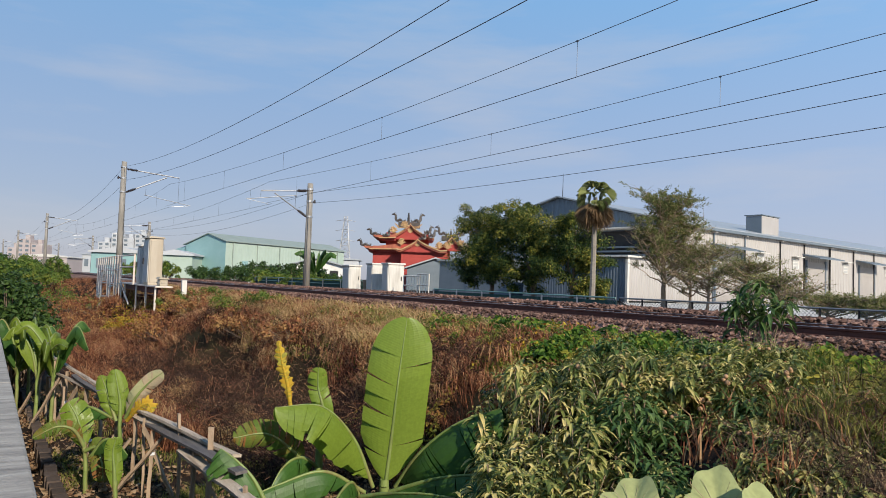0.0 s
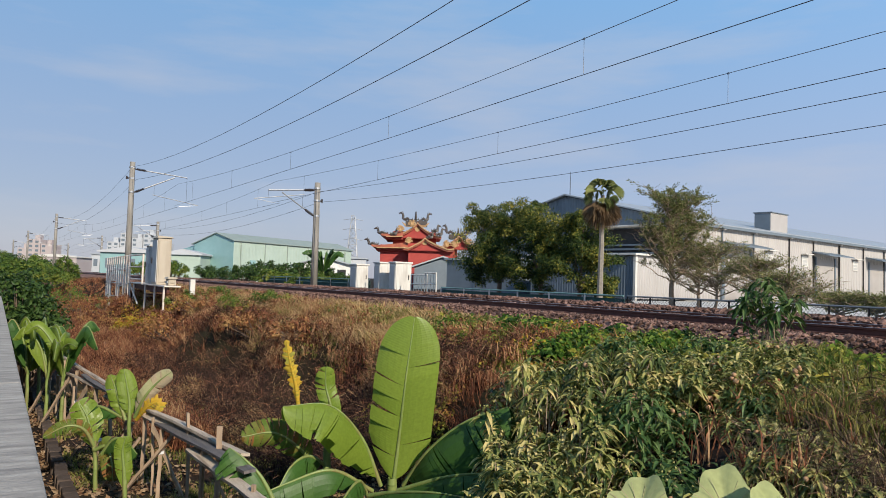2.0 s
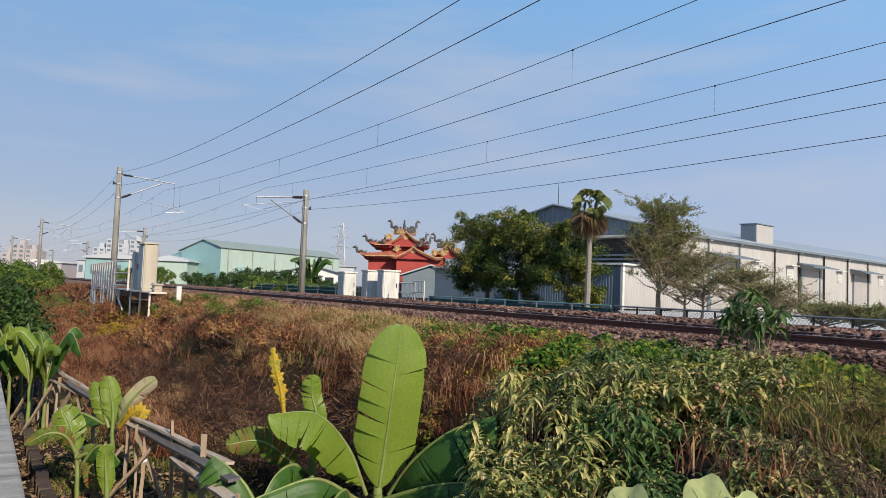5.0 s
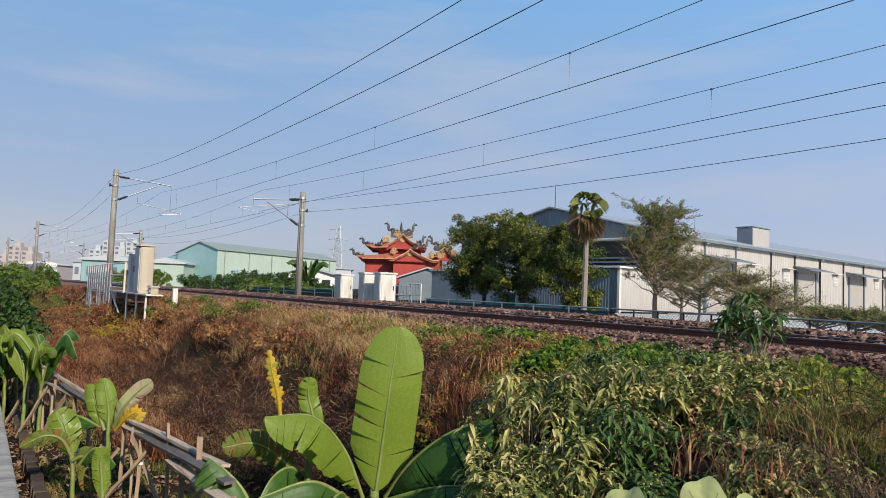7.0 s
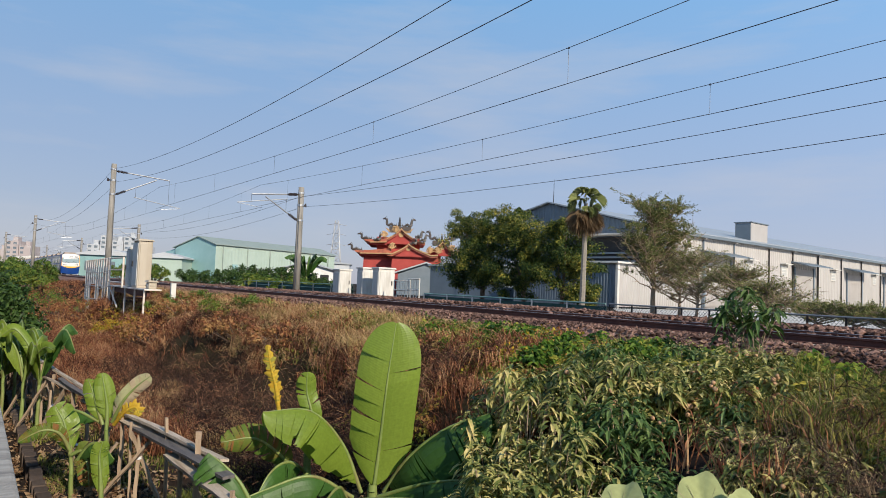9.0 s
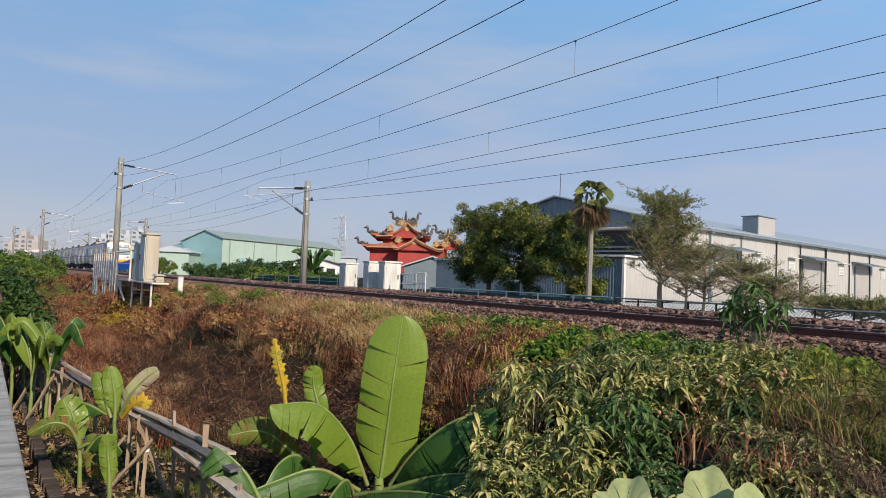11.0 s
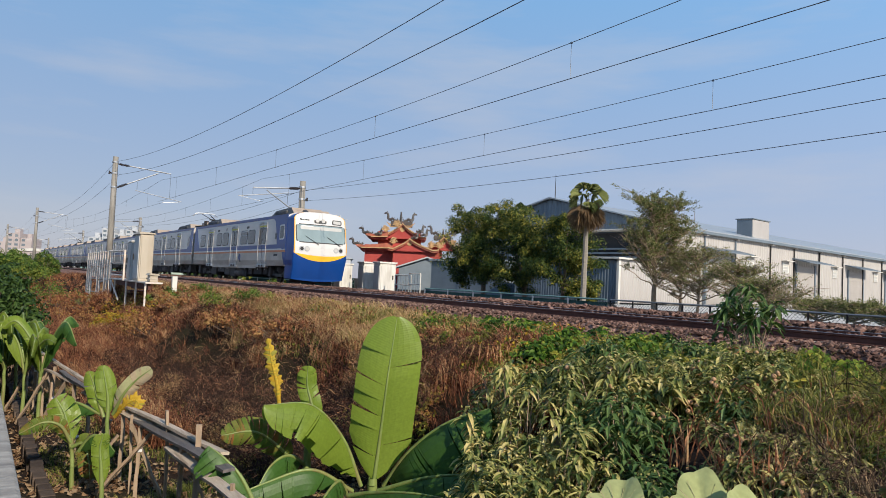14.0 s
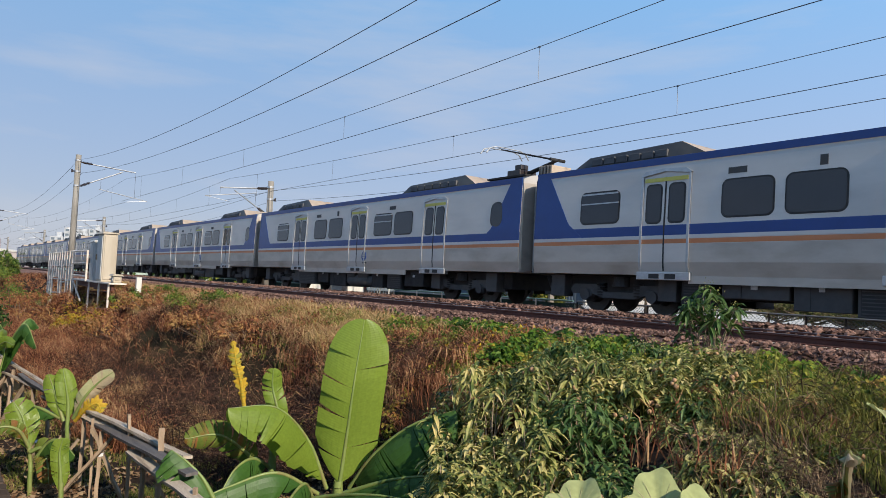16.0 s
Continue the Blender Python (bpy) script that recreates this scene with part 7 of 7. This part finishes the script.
SHRUBS = [(-5.62, 4.77, -0.22, 0.75, 0.6, 120, "shrubleaf", 3), (-5.4, 5.7, -0.18, 0.8, 0.7, 130, "shrubleaf", 5), (-5.0, 6.3, -0.22, 0.8, 0.7, 130, "shrubleaf", 6), (-4.5, 6.9, -0.16, 0.8, 0.7, 130, "shrubleaf", 6), (-3.9, 7.1, -0.35, 0.8, 0.7, 110, "shrubleaf", 5),
          (-4.67, 4.42, -0.72, 0.6, 0.5, 90, "shrubleaf", 1), (-4.7, 3.75, -0.90, 0.5, 0.45, 75, "shrubleaf", 0), (-3.75, 5.9, -0.65, 0.65, 0.5, 95, "shrubleaf", 3), (-3.3, 5.9, -0.75, 0.55, 0.5, 80, "shrubleaf", 0), (-4.75, 5.25, -0.5, 0.5, 0.5, 70, "shrubdark", 2), (-4.0, 6.3, -0.45, 0.6, 0.5, 80, "shrubdark", 2),
          (-3.2, 7.0, -0.45, 0.7, 0.6, 100, "shrubleaf", 4), (-4.9, 7.4, -0.05, 0.6, 0.5, 80, "shrubleaf", 3), (-3.9, 4.9, -0.95, 0.5, 0.45, 70, "shrubdark", 1), (-5.2, 4.2, -0.75, 0.5, 0.45, 70, "shrubleaf", 0),
          (-3.25, 5.35, -0.78, 0.5, 0.45, 80, "shrubleaf", 2), (-2.95, 6.2, -0.66, 0.45, 0.4, 60, "shrubdark", 2), (-3.3, 4.75, -0.98, 0.45, 0.4, 70, "shrubleaf", 0), (-2.75, 5.5, -0.92, 0.4, 0.4, 50, "shrubleaf", 0),
          (-5.55, 7.3, 0.0, 0.45, 0.4, 60, "shrubdark", 0), (-6.1, 6.4, -0.05, 0.4, 0.4, 55, "shrubdark", 0)]
for i, (x, y, top, rx, ry, n, mt, fr) in enumerate(SHRUBS):
    whorl_shrub(x, y, top, rx, ry, n, 200 + i, "shrub with drooping grey-green leaves" + (" and pinkish fruit" if fr else " on the bank"), 0.15, mt, fr)
whorl_shrub(-5.75, 8.75, 0.66, 0.42, 0.32, 30, 231, "upright leafy weed at the edge of the ballast", 0.20, "shrubdark", 0, None, 0.6)


def broad_leaf(th, at, size, turn, tilt, seed):
    """A wide, wavy leaf with a point and a notched base."""
    rng = random.Random(seed)
    bm = bmesh.new()
    m = 44
    c = bm.verts.new((0, 0, 0))
    prev = None
    rings = []
    for j in range(1, 5):
        ring = []
        for i in range(m):
            a = 2 * math.pi * i / m
            r = size * (0.76 + 0.34 * max(0, math.cos(a)) ** 7 + 0.10 * abs(math.sin(3.5 * a + 0.4 * seed)) + 0.03 * math.sin(9 * a)) * (0.5 if abs(a - math.pi) < 0.2 else 1) * j / 4
            z = 0.10 * size * (j / 4) ** 2 * math.sin(3 * a + seed) - 0.15 * size * (j / 4) ** 2 + 0.45 * abs(r * math.sin(a)) + 0.02 * size * math.sin(11 * a) * j / 4
            ring.append(bm.verts.new((r * math.sin(a), r * math.cos(a) * 1.15, z)))
        rings.append(ring)
    for i in range(m):
        bm.faces.new((c, rings[0][i], rings[0][(i + 1) % m]))
        for j in range(3):
            bm.faces.new((rings[j][i], rings[j + 1][i], rings[j + 1][(i + 1) % m], rings[j][(i + 1) % m]))
    lf = part("leaf", bm, M["paleleaf"], th, "", True)
    lf.matrix_basis = pose(*at, tilt, 0, turn)
    bm = bmesh.new()
    for i in range(7):
        a = (i - 3) * 0.42
        add_rod(bm, (0, 0, 0.004), (size * 0.85 * math.sin(a), size * 0.85 * math.cos(a) * 1.1, 0.008 - 0.10 * size + 0.45 * abs(size * 0.85 * math.sin(a))), 0.003, 0.001, 5, False)
    part("vein", bm, M["bananabuff"], lf)
    return lf


def big_leaf_plant():
    th = empty("broadleaf_plant", "broad pale green leaves on tall stalks below the wall", "plant")
    for i, ((ax, ay, az), s, tu, ti) in enumerate((((-2.36, 2.42, -0.525), 0.17, 30, 40), ((-2.14, 2.74, -0.505), 0.18, 45, 48), ((-1.90, 2.76, -0.485), 0.15, 65, 44), ((-2.24, 2.55, -0.565), 0.13, 20, 30), ((-2.02, 2.95, -0.565), 0.15, 80, 40), ((-1.96, 2.62, -0.565), 0.14, 40, 25))):
        at = (ax + 0.05, ay + 0.075, az - 0.01)
        broad_leaf(th, at, s, tu, ti, i)
        part("stalk", rod((at[0] + 0.08, at[1] + 0.05, -1.9), at, 0.016, 0.008, 7), M["stemgreen"], th)
    return th


big_leaf_plant()


def withered_plant():
    th = empty("withered_plant", "tall withered plant with curled drooping leaves", "plant")
    banana_leaf(th, [(-1.60, 3.55, -0.75), (-1.56, 3.46, -0.42), (-1.53, 3.41, -0.17), (-1.50, 3.42, -0.22)], 0.035, 4, 71, True)
    banana_leaf(th, [(-1.60, 3.55, -0.75), (-1.58, 3.47, -0.5), (-1.56, 3.42, -0.30), (-1.55, 3.42, -0.42)], 0.04, 2, 72, True)
    part("stem", rod((-1.62, 3.6, -1.9), (-1.60, 3.55, -0.7), 0.015, 0.008, 7), M["stake"], th)
    broad_leaf(th, (-1.40, 3.56, -0.02), 0.10, 100, 35, 9)
    part("stalk", rod((-1.42, 3.62, -1.9), (-1.40, 3.56, -0.02), 0.01, 0.006, 6), M["stemgreen"], th)


withered_plant()


# ---- grass, weeds and vines on the bank ----
def patch(n, x0, x1, y0, y1, seed, power=0.7):
    """Random places, denser towards the camera."""
    rng = np.random.default_rng(seed)
    x = x1 - (x1 - x0) * rng.random(n) ** (1 / power)
    y = rng.uniform(y0, y1, n)
    return rng, np.stack([x, y, ground_height(x, y)], 1)


def field(x, y, s, seed):
    """A smooth number from 0 to 1 over the plan, for patches of growth."""
    return 0.5 + 0.25 * (np.sin(x * s + seed) * np.cos(y * s * 1.3 + seed * 2) + np.sin(x * s * 2.3 + y * s + seed * 3))


def grass(name, n, x0, x1, y0, y1, seed, h, w, mat, label, where=None, lean=0.6, tuft=9):
    rng, c = patch(n // tuft, x0, x1, y0, y1, seed)
    if where is not None:
        c = c[where(c[:, 0], c[:, 1], rng)]
    p = np.repeat(c, tuft, 0)
    k = len(p)
    p = p + np.stack([rng.normal(0, .05, k), rng.normal(0, .05, k), np.full(k, -0.03)], 1)
    l = np.stack([rng.normal(0, 1, k), rng.normal(-0.3, 1, k), np.zeros(k)], 1) * lean * 0.6
    big = 0.6 + 0.8 * field(c[:, 0], c[:, 1], 1.1, seed)
    v, f = blade_arrays(p, l, h * rng.uniform(0.5, 1.3, k) * np.repeat(big, tuft), np.full(k, w))
    return tagged(raw(name, v, f, M[mat]), label, "grass", kind="stuff")


def weeds(name, n, x0, x1, y0, y1, seed, h, leaf, mat, label, where=None):
    rng, c = patch(n // 10, x0, x1, y0, y1, seed)
    if where is not None:
        c = c[where(c[:, 0], c[:, 1], rng)]
    top = h * (0.35 + 0.9 * field(c[:, 0], c[:, 1], 1.6, seed + 1))
    p = np.repeat(c, 10, 0)
    k = len(p)
    hh = np.repeat(top, 10) * rng.uniform(0.1, 1.0, k)
    p = p + np.stack([rng.normal(0, .10, k), rng.normal(0, .10, k), hh], 1)
    way = unit(np.stack([rng.normal(0, 1, k), rng.normal(-0.3, 1, k), rng.normal(0.0, 0.5, k)], 1))
    v, f = diamond_arrays(p, way, unit(np.cross(way, rng.normal(0, .5, (k, 3)) + np.array([0, 0, 1.0]))), leaf * rng.uniform(0.6, 1.4, k), leaf * 0.7 * rng.uniform(0.7, 1.2, k))
    return tagged(raw(name, v, f, M[mat]), label, "weeds", kind="stuff")


def left_part(x, y, rng):
    return rng.random(len(x)) < np.clip((-13.5 - x) / 4 + 0.2 * (y < 6) + 0.35 * (y < 5), 0.12, 1)


def patchy(cut, s, seed):
    return lambda x, y, rng: field(x, y, s, seed) + rng.normal(0, .06, len(x)) > cut


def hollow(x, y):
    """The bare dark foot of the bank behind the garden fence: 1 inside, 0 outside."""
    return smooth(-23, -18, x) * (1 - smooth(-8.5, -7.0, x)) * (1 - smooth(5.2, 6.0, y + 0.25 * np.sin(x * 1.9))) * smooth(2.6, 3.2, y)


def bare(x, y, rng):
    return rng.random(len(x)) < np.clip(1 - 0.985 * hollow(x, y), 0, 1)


def both(*tests):
    def run(x, y, rng):
        ok = np.ones(len(x), bool)
        for t in tests:
            ok &= t(x, y, rng)
        return ok
    return run


def tussocks(name, n, x0, x1, y0, y1, seed, size, width, mat, label, where=None, blades=46):
    """Clumps of long blades that rise, arch over to all sides and hang down the bank."""
    rng, c = patch(n, x0, x1, y0, y1, seed)
    if where is not None:
        c = c[where(c[:, 0], c[:, 1], rng)]
    k = len(c) * blades
    sz = np.repeat(size * rng.uniform(0.5, 1.35, len(c)), blades)
    p = np.repeat(c, blades, 0) + np.stack([rng.normal(0, .07, k), rng.normal(0, .07, k), np.full(k, -0.02)], 1) * (sz / size)[:, None]
    a = rng.uniform(0, 2 * np.pi, k)
    out = np.stack([np.cos(a), np.sin(a) - 0.35, np.zeros(k)], 1) * (sz * rng.uniform(0.25, 0.9, k))[:, None]
    up = sz * rng.uniform(0.35, 0.8, k)
    drop = sz * rng.uniform(0.0, 0.75, k)
    zz = np.zeros(k)
    wd = np.stack([-np.sin(a), np.cos(a), zz], 1) * width
    q1 = p + out * 0.25 + np.stack([zz, zz, up * 0.75], 1)
    q2 = p + out * 0.65 + np.stack([zz, zz, up], 1)
    q3 = p + out * 1.0 + np.stack([zz, zz, up - drop], 1)
    v = np.stack([p - wd, p + wd, q1 - wd, q1 + wd, q2 - wd * 0.7, q2 + wd * 0.7, q3], 1).reshape(-1, 3)
    b = (np.arange(k) * 7)[:, None]
    f = np.concatenate([b + np.array((0, 1, 3, 2)), b + np.array((2, 3, 5, 4))]).tolist() + (b + np.array((4, 5, 6))).tolist()
    return tagged(raw(name, v, f, M[mat]), label, "grass", kind="stuff")


def canopy(name, n, x0, x1, y0, y1, seed, h, leaf, mat, label, where=None, sc=2.2):
    """A mat of creeper: broad folded leaves over a mounded surface, with dark gaps between the mounds."""
    rng, c = patch(n, x0, x1, y0, y1, seed)
    if where is not None:
        c = c[where(c[:, 0], c[:, 1], rng)]
    k = len(c)
    m = field(c[:, 0], c[:, 1], sc, seed) * 0.6 + field(c[:, 0], c[:, 1], sc * 2.7, seed + 5) * 0.5
    c = c + np.stack([np.zeros(k), np.zeros(k), h * m * rng.uniform(0.55, 1.05, k)], 1)
    a = rng.uniform(0, 2 * np.pi, k)
    way = unit(np.stack([np.cos(a), np.sin(a) - 0.4, rng.normal(-0.25, 0.3, k)], 1))
    v, f = leaf_arrays(c, way, unit(np.array([0.25, -0.3, 1.0]) + rng.normal(0, 0.35, (k, 3))), leaf * rng.uniform(0.6, 1.3, k), leaf * 0.85 * rng.uniform(0.7, 1.2, k), 0.25)
    return tagged(raw(name, v, f, M[mat]), label, "weeds", kind="stuff")


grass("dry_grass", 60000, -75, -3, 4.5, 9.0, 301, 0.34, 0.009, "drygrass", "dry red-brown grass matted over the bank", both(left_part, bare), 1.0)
grass("straw_grass", 56000, -55, -12, 6.2, 8.9, 302, 0.38, 0.008, "strawgrass", "straw-coloured grass along the top of the bank", patchy(0.46, 0.9, 3), 0.5)
grass("green_grass", 36000, -45, -2, 5.8, 8.7, 303, 0.34, 0.008, "greengrass", "olive green grass along the bank", lambda x, y, r: r.random(len(x)) < np.clip((x + 30) / 25, 0.15, 1), 0.6)
grass("green_grass", 30000, -3.8, 3, 6.0, 8.9, 304, 0.26, 0.005, "greengrass", "olive green grass on the bank beside the shrubs", patchy(0.42, 1.4, 9), 0.8)
grass("dry_grass", 16000, -3.6, 3, 4.2, 6.4, 305, 0.26, 0.004, "greystalk", "tangled dry grass below the shrubs", patchy(0.36, 1.3, 5), 1.3)
grass("dry_grass", 30000, -42, -10.5, 1.9, 4.8, 321, 0.45, 0.007, "drygrass", "dead red-brown grass behind the garden fence", both(lambda x, y, r: y > 1.9 + 0.12 * (x + 12) * (x > -12), bare), 1.3)
grass("garden_grass", 24000, -16, -4, 0.9, 3.4, 306, 0.14, 0.005, "greengrass", "short green grass in the garden", patchy(0.40, 2.0, 6), 0.9)
tussocks("dry_tussocks", 900, -46, -8.5, 4.9, 8.6, 341, 0.42, 0.009, "drygrass", "red-brown tussocks drooping down the bank", both(left_part, bare))
tussocks("dry_tussocks", 260, -18, -8.0, 5.2, 7.4, 342, 0.40, 0.006, "drygrass", "red-brown tussocks on the shoulder of the bank", bare, 60)
tussocks("straw_tussocks", 420, -50, -9, 5.6, 8.8, 343, 0.40, 0.008, "strawgrass", "pale straw tussocks on the bank", both(patchy(0.52, 0.7, 9), bare))
tussocks("straw_tussocks", 380, -34, -13.0, 5.4, 7.6, 350, 0.38, 0.006, "strawgrass", "buff tussocks over the bank", both(patchy(0.40, 1.0, 6), bare))
tussocks("straw_tussocks", 420, -30, -12.5, 6.6, 8.9, 348, 0.34, 0.007, "strawgrass", "pale straw tussocks along the shoulder", None)
tussocks("straw_tussocks", 260, -26, -13, 6.2, 8.2, 352, 0.36, 0.007, "strawgrass", "bleached straw tussocks on the shoulder", patchy(0.35, 1.2, 8))
tussocks("green_tussocks", 320, -28, -12.5, 6.6, 8.9, 349, 0.34, 0.007, "greengrass", "yellow-green tussocks along the shoulder", None)
tussocks("straw_tussocks", 36, -16.5, -10.5, 2.6, 4.0, 344, 0.42, 0.004, "strawgrass", "bunches of pale straw behind the garden fence", patchy(0.4, 1.6, 2), 60)
tussocks("straw_tussocks", 50, -3.2, 2.0, 4.6, 7.0, 345, 0.30, 0.0035, "greystalk", "dry straw hanging below the ballast", patchy(0.45, 1.1, 6), 50)
tussocks("green_tussocks", 260, -45, -11, 6.6, 8.8, 346, 0.36, 0.008, "greengrass", "yellow-green tussocks along the top of the bank", patchy(0.55, 0.8, 4))
tussocks("green_tussocks", 420, -4.2, 2.0, 6.0, 8.8, 347, 0.30, 0.0045, "greengrass", "olive tussocks beside the shrubs", patchy(0.5, 1.2, 3))
weeds("red_weeds", 9000, -36, -10.5, 2.2, 4.4, 323, 0.4, 0.05, "redweed", "withered red-brown weeds behind the garden fence", both(patchy(0.35, 0.8, 4), bare))
weeds("red_weeds", 6000, -24, -8, 5.2, 7.6, 327, 0.55, 0.06, "redweed", "clumps of rust-red withered weeds on the bank", both(patchy(0.52, 0.55, 12), bare))
weeds("yellow_weeds", 3000, -24, -8, 5.8, 8.0, 328, 0.45, 0.06, "yellowweed", "yellowing weeds among the dry grass", patchy(0.66, 0.6, 13))
weeds("red_weeds", 16000, -50, -11, 4.2, 7.0, 311, 0.45, 0.05, "redweed", "red-brown dying weeds on the bank", both(patchy(0.42, 0.8, 2), bare))
canopy("green_weeds", 9000, -48, -14, 5.6, 8.8, 312, 0.40, 0.075, "vine", "patches of green weeds on the bank", patchy(0.66, 0.9, 7))
canopy("vines", 20000, -14.5, 0.5, 7.3, 8.95, 310, 0.42, 0.085, "vine", "green creeping vines along the top of the bank", lambda x, y, r: r.random(len(x)) < smooth(-14, -11.5, x) * (1 - 0.75 * smooth(-5.5, -3.0, x)))
canopy("vines", 8000, -12.0, -6.0, 6.3, 7.6, 333, 0.42, 0.08, "vine", "green creeping vines on the shoulder of the bank", patchy(0.42, 1.5, 4))
canopy("vines", 9000, -12.0, -5.0, 5.9, 7.6, 325, 0.38, 0.075, "olivevine", "yellowing creeper on the shoulder of the bank", patchy(0.40, 1.3, 3))
canopy("vines", 9000, -6.5, 2.5, 6.6, 8.9, 329, 0.34, 0.07, "olivevine", "yellow-green creeper beside the ballast", patchy(0.40, 1.1, 11))
canopy("vines", 7000, -10.5, -6.2, 4.6, 6.4, 330, 0.35, 0.06, "olivevine", "dark low creeper behind the banana plant", patchy(0.38, 1.7, 2))
tussocks("dry_tussocks", 160, -10.5, -6.0, 4.4, 6.6, 351, 0.32, 0.004, "drygrass", "dry tussocks behind the banana plant", None)
weeds("red_weeds", 4000, -10, 3, 5.4, 8.4, 326, 0.36, 0.045, "redweed", "red-brown withered weeds among the vines", patchy(0.56, 0.9, 8))
weeds("yellow_weeds", 4200, -36, -26, 4.6, 6.0, 313, 0.55, 0.09, "yellowweed", "yellow and red weeds below the platform", patchy(0.42, 0.7, 1))
weeds("dry_leaf_litter", 22000, -17, -3.5, 0.3, 4.2, 314, 0.03, 0.07, "litter", "dry brown leaves fallen in the garden")
for i, (x, y, rx, h, mt) in enumerate(((-20.5, 6.4, 0.8, 0.75, "lightleaf"), (-27.0, 7.2, 0.9, 0.6, "lightleaf"), (-30.5, 5.2, 1.0, 0.7, "yellowweed"), (-33.2, 4.9, 1.3, 0.75, "redweed"), (-29.0, 5.6, 1.2, 0.6, "yellowweed"), (-26.5, 6.0, 1.0, 0.6, "lightleaf"), (-37.5, 4.7, 1.3, 0.7, "redweed"), (-24.0, 6.1, 0.9, 0.8, "redweed"), (-36.0, 3.4, 2.2, 1.3, "redweed"), (-42.0, 3.6, 2.4, 1.7, "lightleaf"), (-50.0, 4.4, 2.6, 1.8, "redweed"), (-18.4, 5.9, 0.7, 0.7, "redweed"), (-15.2, 6.0, 0.6, 0.6, "redweed"), (-23.0, 4.9, 0.9, 0.9, "redweed"))):
    bush(x, y, rx, 0.8 + 0.02 * abs(x), h, 1500, 0.06 + 0.0012 * abs(x), M[mt], 400 + i, "low weedy bush on the bank")


def tangle(n, x0, x1, y0, y1, seed, label, mat="deadstalk", long=0.55):
    """Dry stalks fallen over one another."""
    rng, c = patch(n, x0, x1, y0, y1, seed)
    bm_v, bm_f = [], []
    for p in c:
        a, L = rng.uniform(0, 6.283), rng.uniform(0.3, 1.0) * long
        d = np.array([math.cos(a) * L, math.sin(a) * L * 0.7, rng.uniform(-0.05, 0.25)])
        q0 = p + np.array([0, 0, rng.uniform(0.05, 0.35)])
        q1 = q0 + d * 0.5 + np.array([rng.uniform(-0.1, 0.1) * L, rng.uniform(-0.1, 0.1) * L, rng.uniform(0.0, 0.35) * L])
        q2 = q0 + d
        i = len(bm_v)
        s = np.array([-math.sin(a), math.cos(a), 0]) * 0.0025
        u = np.array([0, 0, 0.004])
        bm_v += [q0 - s, q0 + s, q0 + u, q1 - s, q1 + s, q1 + u, q2 - s, q2 + s, q2 + u]
        for k in (0, 3):
            bm_f += [(i + k, i + k + 1, i + k + 4, i + k + 3), (i + k + 1, i + k + 2, i + k + 5, i + k + 4), (i + k + 2, i + k, i + k + 3, i + k + 5)]
    return tagged(raw("dry_stalks", np.array(bm_v), bm_f, M[mat]), label, "dry stalks", kind="stuff")


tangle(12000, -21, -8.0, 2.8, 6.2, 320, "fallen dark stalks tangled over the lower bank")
tangle(1300, -21, -8.0, 2.8, 6.6, 324, "rusty broken stalks lying over the dark bank", "drygrass", 0.4)
tangle(700, -22, -8.0, 4.2, 7.4, 334, "pale broken straw lying over the bank", "strawgrass", 0.4)
tangle(900, -4, 2, 7.5, 9.4, 321, "fallen dry stalks beside the ballast", "deadstalk", 0.4)
tangle(2600, -3.6, 1.5, 4.2, 7.6, 331, "dead brown stalks tangled beside the shrubs", "deadstalk", 0.3)
tangle(900, -3.4, 1.5, 4.4, 7.6, 332, "pale dry stalks beside the shrubs", "greystalk", 0.22)


motions()
